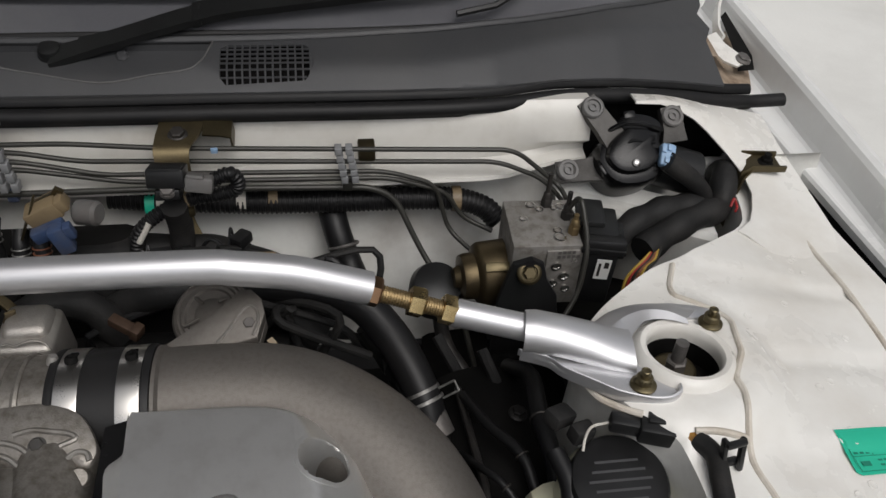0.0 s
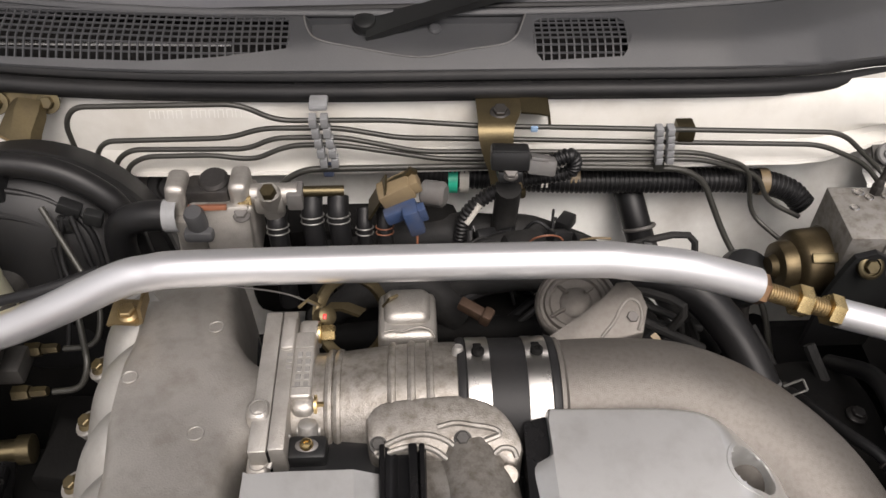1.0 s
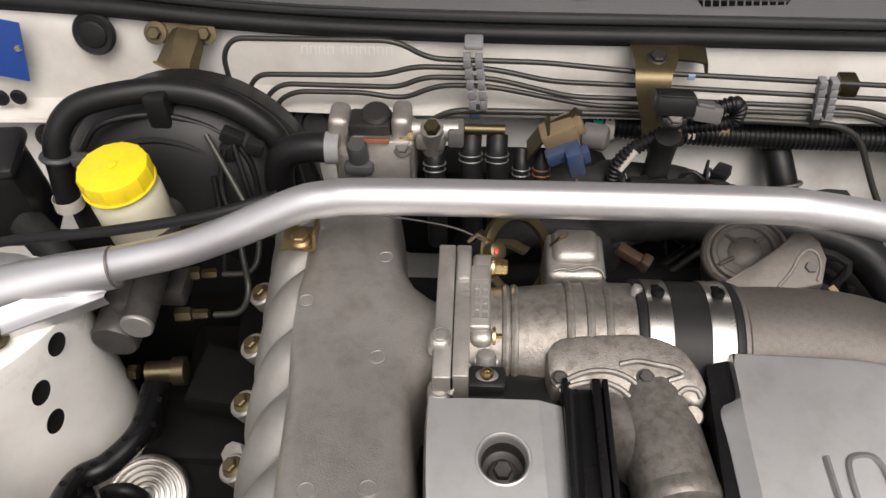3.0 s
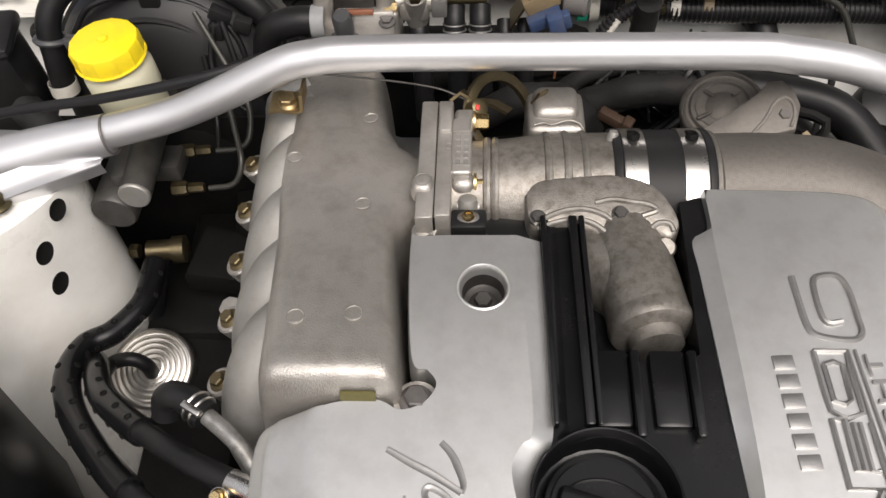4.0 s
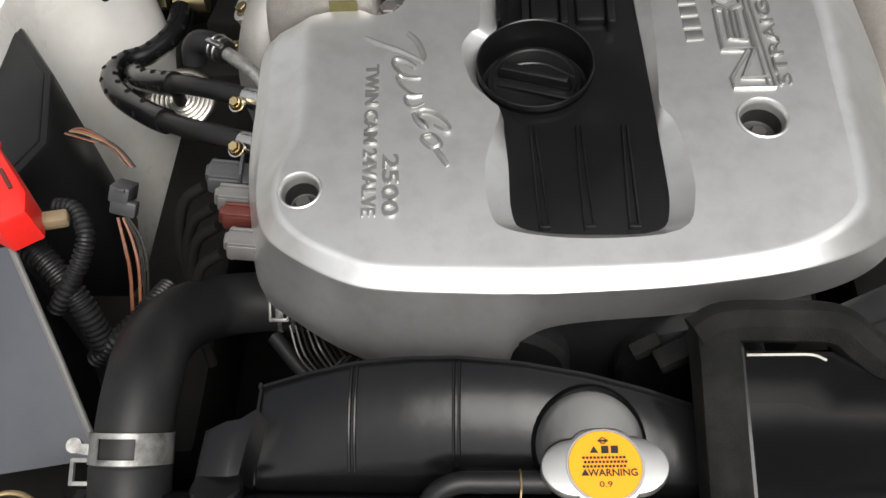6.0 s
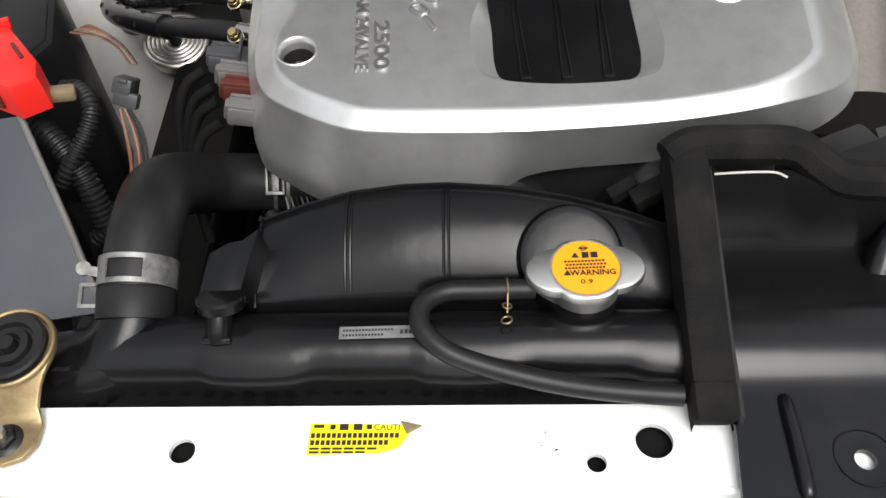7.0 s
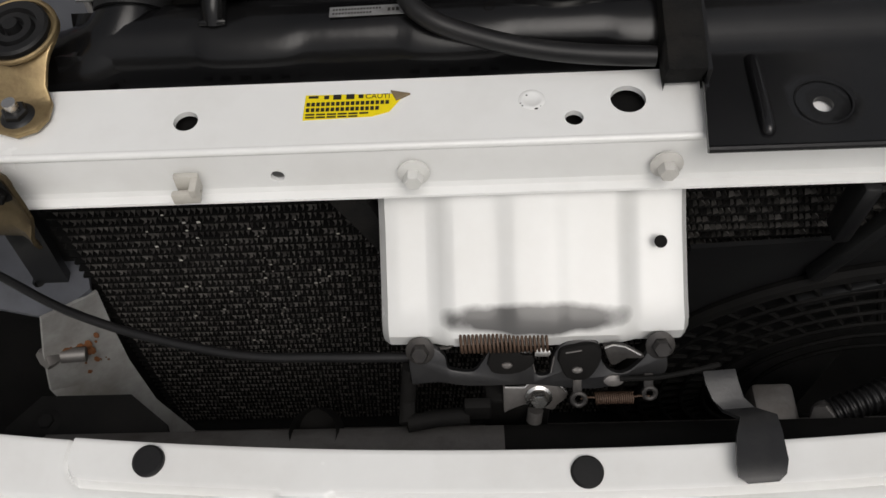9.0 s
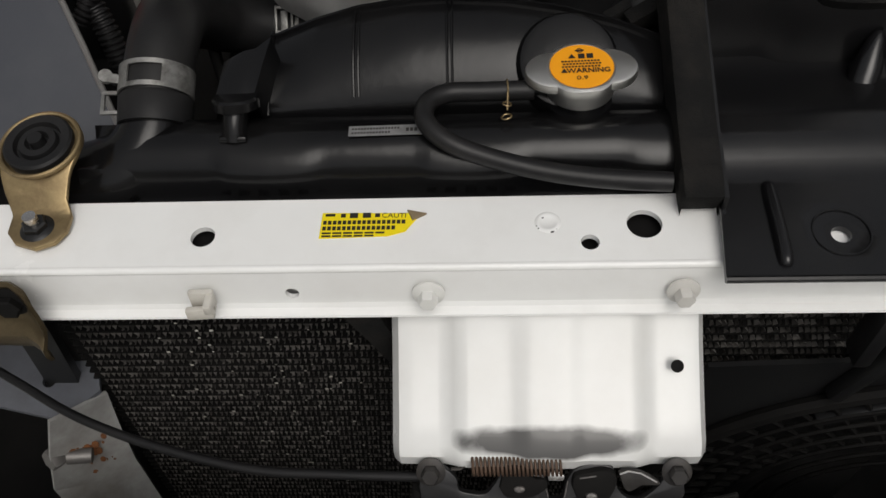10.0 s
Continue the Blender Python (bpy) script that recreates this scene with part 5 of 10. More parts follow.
for k in range(5):
    x, y, z = -0.487 - 0.003 * k, 0.332 + 0.0535 * k, 0.922 + 0.001 * k
    part("lug", joined(lathe([(0, -0.012), (0.0115, -0.012), (0.0115, 0), (0.0100, 0.0015), (0, 0.0015)], (x - 0.004, y, z), (-0.4, -0.1, 1), 20)), CAST, plenum)
    part("bolt", hexagon((x - 0.004, y, z + 0.0015), (-0.4, -0.1, 1), 0.0058, 0.006, 0.0085), GOLD_DULL, plenum, "yellow zinc flange bolt")
part("flange_ear", prism([(-0.008, -0.007), (0.008, -0.007), (0.009, 0.004), (0.003, 0.009), (-0.003, 0.009), (-0.009, 0.004)], 0, 0.006, 0.001, pose(-0.496, 0.400, 0.915, 10, -25, 20)), CAST, plenum)
part("tag", box((-0.375, 0.2735, 1.0075), (0.021, 0.0008, 0.014), (-14, 0, 0), 0), TAG, plenum, "small olive tag with worn print")
part("bracket", joined(plate([(-0.470, 0.537, 1.006), (-0.464, 0.537, 1.008), (-0.448, 0.537, 1.006), (-0.444, 0.537, 1.008), (-0.443, 0.539, 1.022)], 0.024, 0.0025, (0, 1, 0)), hexagon((-0.456, 0.535, 1.0085), (0, 0, 1), 0.007, 0.006, 0.009)), GOLD, plenum, "yellow zinc bracket")

# throttle body on the plenum's side
throttle = thing("throttle_valve", "cast aluminium throttle body with bolts and linkage", "throttle valve")
AX = (0.464, 0.978)
part("flange", joined(box((-0.3415, 0.4630, 0.972), (0.0125, 0.1180, 0.098), (0, 0, 0), 0.0016, 2), box((-0.3440, 0.4360, 1.016), (0.0165, 0.0180, 0.018), (0, 0, 0), 0.006, 3), box((-0.3435, 0.4060, 0.985), (0.0155, 0.0180, 0.040), (0, 0, 0), 0.005, 3)), CAST, throttle)
part("gasket", box((-0.3350, 0.4630, 0.971), (0.0018, 0.1170, 0.0965), (0, 0, 0), 0), DARK, throttle)
part("throttle_plate", joined(box((-0.3292, 0.4630, 0.973), (0.0110, 0.1160, 0.098), (0, 0, 0), 0.0014, 2), box((-0.3290, 0.5000, 1.0190), (0.0105, 0.0300, 0.012), (0, 0, 0), 0.003, 2)), CAST, throttle)
part("boss", joined(box((-0.3170, 0.4745, 1.0070), (0.0150, 0.0570, 0.0280), (0, 0, 0), 0.0022, 3), box((-0.3155, 0.4470, 1.0080), (0.0170, 0.0190, 0.0190), (0, 0, 0), 0.006, 3), box((-0.3150, 0.5080, 1.0100), (0.0160, 0.0170, 0.0180), (0, 0, 0), 0.004, 3)), CAST, throttle)
part("cast_print", joined(*[box((-0.3195 + 0.0058 * i, 0.4560 + 0.0064 * j, 1.0212), (0.0036, 0.0046, 0.0006), (0, 0, 0), 0.0003, 1) for i in range(2) for j in range(5)], *[box((-0.3265, 0.4700 + 0.0055 * j, 1.0224), (0.0040, 0.0032, 0.0006), (0, 0, 0), 0.0003, 1) for j in range(5)], box((-0.3165, 0.4540, 1.0212), (0.013, 0.0008, 0.0006), (0, 0, 0), 0, 1), box((-0.3165, 0.4885, 1.0212), (0.013, 0.0008, 0.0006), (0, 0, 0), 0, 1)), CAST_BRIGHT, throttle, "raised casting marks")
for a in (0.4360, 0.4060):
    part("ejector_ring", torus((-0.3430, a, 1.0250 if a > 0.42 else 1.0052), (0, 0, 1), 0.0058, 0.0005, 24, 6), CAST_BRIGHT, throttle)
part("housing", sweep([(-0.3240, *AX), (-0.300, *AX), (-0.285, *AX), (-0.26, *AX), (-0.235, *AX), (-0.205, *AX)], lambda s: 0.0405 + 0.0060 * smooth_step(0.10, 0.75, s), 44), CAST_SPECK, throttle)
for x, w in ((-0.2985, 0.0436), (-0.2925, 0.0436), (-0.2546, 0.0478), (-0.2410, 0.0484), (-0.2280, 0.0484)):
    part("rib", lathe([(w - 0.004, -0.0036), (w - 0.0008, -0.0022), (w, 0.0), (w - 0.0008, 0.0022), (w - 0.004, 0.0036)], (x, *AX), (1, 0, 0), 44), CAST_SPECK, throttle)
part("spout", lathe([(0.0040, -0.004), (0.0042, 0.004), (0.0030, 0.007), (0, 0.007)], (-0.2085, 0.478, 1.0215), (0.2, 0.3, 1), 16), CAST_BRIGHT, throttle)
for at in ((-0.3020, 0.4470, 1.0090), (-0.3030, 0.5080, 1.0120)):
    part("bolt", joined(hexagon((at[0] - 0.004, at[1], at[2]), (1, 0, 0), 0.0064, 0.010), lathe([(0.0082, -0.0020), (0.0082, 0.0), (0.0062, 0.0005)], (at[0] - 0.004, at[1], at[2]), (1, 0, 0), 20)), BRASS, throttle, "brass-coloured hexagon bolt")
part("sensor", joined(box((-0.3115, 0.4165, 0.9985), (0.026, 0.0180, 0.0160), (0, 0, 0), 0.003), box((-0.2960, 0.4140, 0.986), (0.070, 0.034, 0.018), (0, 0, 0), 0.004), lathe([(0.040, -0.01), (0.040, 0.0), (0.037, 0.003), (0, 0.003)], (-0.300, 0.425, 0.984), (0.1, -0.6, 1), 32)), PLASTIC, throttle, "black throttle sensor")
part("sensor_slot", lathe([(0.0078, 0.0), (0.0078, 0.0010), (0.0066, 0.0014), (0, 0.0014)], (-0.3115, 0.4165, 1.0066), (0, -0.1, 1), 22, (1.0, 0.62, 1.0)), GREY_METAL, throttle)
part("sensor_screw", lathe([(0.0046, 0), (0.0046, 0.0016), (0.0034, 0.0032), (0.0016, 0.0034), (0.0012, 0.0024), (0, 0.0024)], (-0.3115, 0.4165, 1.0078), (0, -0.1, 1), 18), BRASS, throttle)
part("vacuum_stub", joined(lathe([(0.0068, -0.012), (0.0070, 0.004), (0.0062, 0.0075), (0.0040, 0.009), (0, 0.0092)], (-0.3120, 0.4300, 1.0020), (0, 0.35, 1), 24), sweep([(-0.3200, 0.4330, 1.000), (-0.3040, 0.4330, 0.999)], 0.0050, 12)), CAST_BRIGHT, throttle)
rib_line = spline([(-0.3360, 0.4020, 1.0040), (-0.3310, 0.4150, 1.0075), (-0.3240, 0.4240, 1.0085)], 4)
part("web", sweep(rib_line, 0.0022, 8), CAST_BRIGHT, throttle)
quadrant = part("quadrant", joined(lathe([(0.0345, -0.0035), (0.0365, -0.0025), (0.0345, 0.0), (0.0365, 0.0025), (0.0345, 0.0035), (0.0285, 0.0025), (0.0285, -0.0025), (0.0345, -0.0035)], (-0.2870, 0.5455, 0.9840), (0.62, -0.45, 0.64), 40), plate([(-0.3060, 0.540, 1.004), (-0.2930, 0.545, 0.998), (-0.2800, 0.548, 0.986)], 0.012, 0.003, (0.3, 0.7, -0.3)), plate([(-0.2600, 0.5440, 1.000), (-0.2560, 0.5420, 1.008), (-0.2540, 0.5400, 1.014)], 0.008, 0.002, (0.5, 0.3, 0))), GOLD_DULL, throttle, "yellow zinc throttle quadrant")
part("lever", joined(plate([(-0.3260, 0.5400, 1.006), (-0.3180, 0.5450, 1.010), (-0.3090, 0.5430, 1.004)], [0.010, 0.014, 0.012], 0.0025, (0.2, 0.8, -0.5)), lathe([(0.0075, -0.006), (0.0075, 0.004), (0.0050, 0.006), (0, 0.0062)], (-0.3060, 0.5270, 1.0080), (0.6, -0.4, 0.7), 20)), GOLD_DULL, throttle, "yellow zinc lever")
part("red_mark", box((-0.3055, 0.5215, 1.0145), (0.0028, 0.0042, 0.0016), (30, 10, 0), 0.0005), RED, throttle)
part("housing_top", joined(box((-0.2440, 0.5350, 0.975), (0.0480, 0.0500, 0.050), (0, 0, 0), 0.006, 3, 0.93), box((-0.2440, 0.5400, 1.000), (0.0400, 0.0360, 0.016), (6, 0, 0), 0.006, 3, 0.80), box((-0.2440, 0.5185, 0.994), (0.034, 0.006, 0.012), (-25, 0, 0), 0.002)), CAST, throttle)
part("edge_line", sweep(spline([(-0.2620, 0.5150, 1.0020), (-0.2540, 0.5165, 1.0030), (-0.2480, 0.5150, 1.0025), (-0.2360, 0.5175, 1.0045), (-0.2270, 0.5165, 1.0020), (-0.2230, 0.5130, 0.9970)], 4), 0.0008, 6), CAST_EDGE, throttle)
# rubber coupling with two bands
coupling = thing("intake_coupling", "black rubber intake coupling with two bright steel clamps", "hose coupling")
part("sleeve", lathe([(0.0455, -0.0355), (0.0490, -0.0350), (0.0498, -0.0325), (0.0498, -0.0300), (0.0486, -0.0285), (0.0486, 0.0285), (0.0498, 0.0300), (0.0498, 0.0325), (0.0490, 0.0350), (0.0455, 0.0355)], (-0.1735, *AX), (1, 0, 0.0), 56), RUBBER, coupling)
for x in (-0.1940, -0.1525):
    band = part("clamp", lathe([(0.0486, -0.0080), (0.0494, -0.0080), (0.0496, -0.0070), (0.0494, 0.0), (0.0496, 0.0070), (0.0494, 0.0080), (0.0486, 0.0080)], (x, *AX), (1, 0, 0), 64), CLAMP, coupling, "bright steel clamp band")
    part("screw", joined(lathe([(0.0046, 0), (0.0046, 0.0035), (0.0036, 0.0048), (0.0022, 0.0048), (0.0018, 0.0034), (0, 0.0034)], (x, AX[0] + 0.0110, AX[1] + 0.0475), (0, 0.23, 1), 16), box((x, AX[0] + 0.0175, AX[1] + 0.0462), (0.0060, 0.0090, 0.0022), (-21, 0, 0), 0.0008)), DARK, band)
# cast intake pipe from the coupling round to the side
intake_pipe = thing("intake_pipe", "rough sand-cast aluminium intake pipe", "intake pipe")
part("pipe", sweep(spline([(-0.145, 0.464, 0.978), (-0.09, 0.466, 0.976), (-0.045, 0.462, 0.972), (0.000, 0.440, 0.962), (0.040, 0.400, 0.945), (0.064, 0.345, 0.918), (0.068, 0.28, 0.88), (0.062, 0.20, 0.84)], 8), lambda s: 0.0455 + 0.004 * s, 40), CAST_ROUGH, intake_pipe)
part("pipe_lip", lathe([(0.044, -0.002), (0.0480, -0.0012), (0.0482, 0.0016), (0.045, 0.004)], (-0.1365, *AX), (1, 0, 0), 44), CAST_ROUGH, intake_pipe)
# recirculation valve: a ribbed round body behind a three-cornered flange
UPV = Vector((-0.22, -0.30, 0.93)).normalized()
part("valve_disc", joined(lathe([(0.0325, -0.036), (0.0325, -0.010), (0.0335, -0.008), (0.0335, -0.003), (0.0320, 0.0), (0.0300, 0.0010), (0.0285, -0.0015), (0.0262, -0.0015), (0.0245, 0.0012), (0.0215, 0.0016), (0.0200, -0.0004), (0.0130, -0.0004), (0.0110, 0.0012), (0, 0.0016)], (-0.1085, 0.5530, 0.9870), UPV, 52)), CAST_ROUGH, intake_pipe, "round ribbed valve cap")
part("cap_rib", joined(*[box(Vector((-0.1085, 0.5530, 0.9870)) + UPV * 0.001 + Vector((0.016 * math.cos(a), 0.016 * math.sin(a), 0.003 * math.cos(a) + 0.004 * math.sin(a))), (0.014, 0.003, 0.003), (15, 10, math.degrees(a)), 0.001) for a in (0.6, 2.2, 3.6)]), CAST_ROUGH, intake_pipe)
flange = [(-0.139, 0.508), (-0.114, 0.522), (-0.092, 0.536), (-0.081, 0.546), (-0.071, 0.546), (-0.063, 0.537), (-0.060, 0.524), (-0.066, 0.505), (-0.095, 0.500), (-0.120, 0.498)]
tilt = lambda x, y: 1.0065 + 0.10 * (x + 0.10) + 0.34 * (y - 0.522)
for low, high, grow in ((-0.013, -0.0045, 1.0), (-0.0035, 0.0065, 0.985)):
    bm = prism([(-0.095 + (x + 0.095) * grow, 0.520 + (y - 0.520) * grow) for x, y in flange], low, high, 0.002)
    for v in bm.verts:
        v.co.z += tilt(v.co.x, v.co.y) - 0.004
    part("valve_flange", bm, CAST_ROUGH, intake_pipe, "three-cornered cast flange")
part("ridge", sweep(spline([(x, y, tilt(x, y) + 0.0022) for x, y in ((-0.098, 0.504), (-0.088, 0.514), (-0.080, 0.526), (-0.073, 0.531), (-0.067, 0.527), (-0.066, 0.517), (-0.070, 0.507))], 5), 0.0014, 8), CAST_EDGE, intake_pipe)
part("bolt", joined(hexagon((-0.0730, 0.5185, 1.0065), (0.0, -0.32, 1), 0.0048, 0.005), lathe([(0.0072, 0.0), (0.0070, 0.0024), (0, 0.0026)], (-0.0730, 0.5185, 1.0045), (0.0, -0.32, 1), 18)), GREY_METAL, intake_pipe)
part("pipe_tag", plate([(-0.058, 0.508, 1.000), (-0.055, 0.505, 0.998), (-0.052, 0.501, 0.994)], 0.005, 0.0010, (0.8, 0.5, 0.2)), BEIGE, intake_pipe, "small pale tag")
breather = thing("oil_breather", "round dark breather cap beside the engine cover", "breather cap")
part("cap_rim", torus((0.0180, 0.4020, 0.9360), (0.2, 0.2, 1), 0.0250, 0.0022, 40, 8), GREY_METAL, breather, "dull metal rim")
part("cap_body", lathe([(0.0245, -0.030), (0.0245, 0.0), (0.0220, 0.0010), (0.0180, -0.0040), (0, -0.0050)], (0.0180, 0.4020, 0.9355), (0.2, 0.2, 1), 36), DARK, breather)
# cast outlet housing that leans over the centre panel
outlet = thing("outlet_housing", "cast aluminium outlet housing with a round cap", "engine housing")
ring = [(-0.272, 0.431), (-0.262, 0.441), (-0.230, 0.4435), (-0.206, 0.443), (-0.184, 0.435), (-0.172, 0.420), (-0.168, 0.406), (-0.176, 0.396), (-0.192, 0.404), (-0.210, 0.398), (-0.230, 0.404), (-0.250, 0.408), (-0.266, 0.406), (-0.271, 0.416)]
ring = [(p.x, p.y) for p in spline([(x, y, 0) for x, y in ring + ring[:1]], 3)][:-1]
bm = prism(ring, -0.030, 0.0, 0.004)
for v in bm.verts:
    v.co.z += 1.0125 + 0.05 * (v.co.x + 0.22) + 0.34 * (v.co.y - 0.413)
part("flange", bm, CAST_SPECK, outlet, "cast flange with ribbed edge")
part("dome", sweep(spline([(-0.236, 0.416, 0.968), (-0.226, 0.402, 0.973), (-0.212, 0.388, 0.980), (-0.200, 0.372, 0.985)], 5), lambda s: 0.0330 - 0.0060 * smooth_step(0.2, 1, s), 32), CAST_SPECK, outlet)
part("barrel", sweep(spline([(-0.203, 0.412, 0.987), (-0.199, 0.390, 0.9880), (-0.195, 0.362, 0.9880), (-0.1915, 0.338, 0.9875)], 5), lambda s: 0.0285 - 0.0012 * s, 40), CAST_SPECK, outlet)
part("barrel_end", lathe([(0.0274, -0.010), (0.0282, -0.005), (0.0282, -0.001), (0.0272, 0.002), (0.0225, 0.0046), (0.0180, 0.0056), (0.0176, 0.0090), (0.0175, 0.0140), (0.0140, 0.0146), (0, 0.0148)], (-0.1915, 0.3370, 0.9875), (0.14, -1, -0.02), 44), CAST_SPECK, outlet, "brighter rounded end")
top_z = lambda x, y: 1.0125 + 0.05 * (x + 0.22) + 0.34 * (y - 0.413)
for pts in ([(-0.2660, 0.4080), (-0.2560, 0.4140), (-0.2430, 0.4180), (-0.2300, 0.4180), (-0.2180, 0.4135), (-0.2100, 0.4060)], [(-0.2640, 0.4055), (-0.2520, 0.4095), (-0.2380, 0.4115), (-0.2260, 0.4080), (-0.2180, 0.4020)],
            [(-0.2240, 0.4225), (-0.2120, 0.4245), (-0.2000, 0.4225), (-0.1880, 0.4200), (-0.1830, 0.4160), (-0.1930, 0.4125)], [(-0.1880, 0.4030), (-0.1820, 0.4070), (-0.1750, 0.4060), (-0.1725, 0.4010)]):
    part("rib", sweep(spline([(x, y, top_z(x, y) - 0.0004) for x, y in pts], 5), 0.0022, 8), CAST_EDGE, outlet, "cast rib with its highlight in the colour")
part("lug", joined(lathe([(0.0075, -0.02), (0.0075, 0.004), (0.0060, 0.006), (0, 0.0062)], (-0.1790, 0.3930, 1.0020), (0.05, -0.5, 1), 20), box((-0.1800, 0.4010, 0.998), (0.012, 0.014, 0.012), (-20, 0, 0), 0.003)), CAST_SPECK, outlet)
for x, y, z in ((-0.2075, 0.4140, 1.0135), (-0.2635, 0.4130, 1.0105)):
    part("bolt", joined(hexagon((x, y, z), (0, -0.25, 1), 0.0046, 0.0040), lathe([(0.0062, -0.001), (0.0060, 0.0008), (0, 0.001)], (x, y, z), (0, -0.25, 1), 18)), MOTOR_CAST, outlet, "dull flange bolt")
# engine block and dark bay floor below
block = thing("engine_block", "grimy dark engine block below the cover", "engine block")
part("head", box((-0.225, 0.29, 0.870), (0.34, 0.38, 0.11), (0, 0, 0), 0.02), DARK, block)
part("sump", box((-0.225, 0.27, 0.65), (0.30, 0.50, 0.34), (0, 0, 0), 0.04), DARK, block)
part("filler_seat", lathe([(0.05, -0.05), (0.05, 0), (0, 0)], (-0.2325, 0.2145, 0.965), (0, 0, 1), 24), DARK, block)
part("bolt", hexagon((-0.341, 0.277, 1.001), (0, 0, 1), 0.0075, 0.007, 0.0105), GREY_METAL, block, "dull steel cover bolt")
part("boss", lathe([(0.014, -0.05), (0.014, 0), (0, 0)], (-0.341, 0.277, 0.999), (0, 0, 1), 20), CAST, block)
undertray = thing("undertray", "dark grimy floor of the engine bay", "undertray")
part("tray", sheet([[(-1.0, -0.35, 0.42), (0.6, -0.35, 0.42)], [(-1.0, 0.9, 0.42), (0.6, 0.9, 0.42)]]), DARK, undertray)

# ---- strut brace ----
brace = thing("strut_brace", "silver tubular strut brace bolted across both towers", "strut brace")
part("tube", sweep(spline([(-0.640, 0.508, 0.990), (-0.591, 0.514, 1.000), (-0.545, 0.520, 1.010), (-0.499, 0.526, 1.0275), (-0.454, 0.534, 1.046), (-0.430, 0.536, 1.0515), (-0.395, 0.5365, 1.0545), (-0.25, 0.5365, 1.055), (-0.110, 0.5365, 1.054), (-0.080, 0.536, 1.0515), (-0.041, 0.536, 1.0445), (-0.019, 0.535, 1.0385), (0.0225, 0.534, 1.0238)], 7), 0.0137, 28), SILVER_BAR, brace)
part("rod", sweep([(0.020, 0.5350, 1.021), (0.095, 0.5250, 0.9980)], 0.0075, 16, 0.0008, 0.0022), GOLD, brace, "threaded yellow zinc rod")
WAY = Vector((0.065, -0.0090, -0.0195)).normalized()
for s, h, mt in ((-0.0125, 0.012, COPPER), (0.024, 0.013, BRASS), (0.052, 0.012, BRASS)):
    part("nut", hexagon(Vector((0.032, 0.5338, 1.0175)) + WAY * s, WAY, 0.0128, h), mt, brace, "brass-coloured hexagon nut")
part("tube", sweep([(0.092, 0.5255, 0.9985), (0.175, 0.5085, 0.9830)], 0.0118, 24), SILVER_BAR, brace)
for s in (1, -1):
    X = lambda x: x if s > 0 else 2 * MID - x
    if s > 0:
        # pressed hump, lofted from the round sleeve to the wide open end by the strut
        hump = []
        stations = (((0.149, 0.5105, 0.9865), (0.20, 0.975, 0), 0.0185, 0.0175), ((0.158, 0.5095, 0.9865), (0.20, 0.975, 0), 0.0190, 0.0175), ((0.180, 0.5050, 0.9835), (0.20, 0.97, 0), 0.0195, 0.0170), ((0.202, 0.4995, 0.9795), (0.20, 0.97, 0), 0.0205, 0.0165), ((0.221, 0.4950, 0.9755), (0.16, 0.98, 0), 0.0225, 0.0155), ((0.2385, 0.4915, 0.9735), (0.10, 0.99, 0), 0.0245, 0.0125))
        for (cx, cy, cz), (ax, ay, az), half, high in stations:
            rib = []
            for k in range(25):
                a = math.pi * (-0.12 + 1.24 * k / 24)
                q = Vector((ax, ay, 0)) * (half * math.cos(a)) + Vector((0, 0, high * math.sin(a)))
                rib.append((X(cx + q.x), cy + q.y, cz + q.z))
            hump.append(rib)
        part("end_sleeve", sheet(hump, 0.0028), SILVER_BAR, brace, "pressed silver end sleeve", angle=50)
        # shoulder that runs from the hump round behind the strut
        wing = spline([(0.222, 0.5060, 0.9870), (0.240, 0.5200, 0.9860), (0.262, 0.5290, 0.9830), (0.283, 0.5290, 0.9795), (0.300, 0.5230, 0.9745)], 5)
        foot = spline([(0.212, 0.5240, 0.9725), (0.236, 0.5420, 0.9690), (0.262, 0.5510, 0.9665), (0.290, 0.5500, 0.9655), (0.316, 0.5400, 0.9660)], 5)
        fall = spline([(0.238, 0.4960, 0.9830), (0.247, 0.5090, 0.9790), (0.262, 0.5225, 0.9760), (0.282, 0.5245, 0.9735), (0.302, 0.5200, 0.9705)], 5)
        part("shoulder", sheet([[(X(f.x + (w.x - f.x) * u), f.y + (w.y - f.y) * u, f.z + (w.z - f.z) * (u ** 0.7)) for f, w in zip(foot, wing)] for u in (0, 0.25, 0.5, 0.75, 0.92, 1)] + [[(X(w.x + (q.x - w.x) * u), w.y + (q.y - w.y) * u, w.z + (q.z - w.z) * u) for w, q in zip(wing, fall)] for u in (0.4, 1)], 0.002), SILVER_BAR, brace, angle=50)
    else:
        sleeve = spline([(-0.598, 0.5120, 0.9965), (-0.640, 0.5060, 0.9900), (-0.680, 0.4980, 0.9835), (-0.720, 0.4900, 0.9770)], 5)
        part("end_sleeve", sweep(sleeve, lambda q: 0.0168 + 0.0045 * q, 28, flat=0.95), SILVER_BAR, brace, "pressed silver end sleeve")
        part("sleeve_lip", torus(sleeve[0], sleeve[0] - sleeve[1], 0.0160, 0.0011, 32, 8), GREY_METAL, brace)
        crest = spline([(-0.606, 0.4960, 0.9810), (-0.625, 0.4835, 0.9815), (-0.640, 0.4745, 0.9820), (-0.668, 0.4580, 0.9820), (-0.700, 0.4390, 0.9820)], 5)
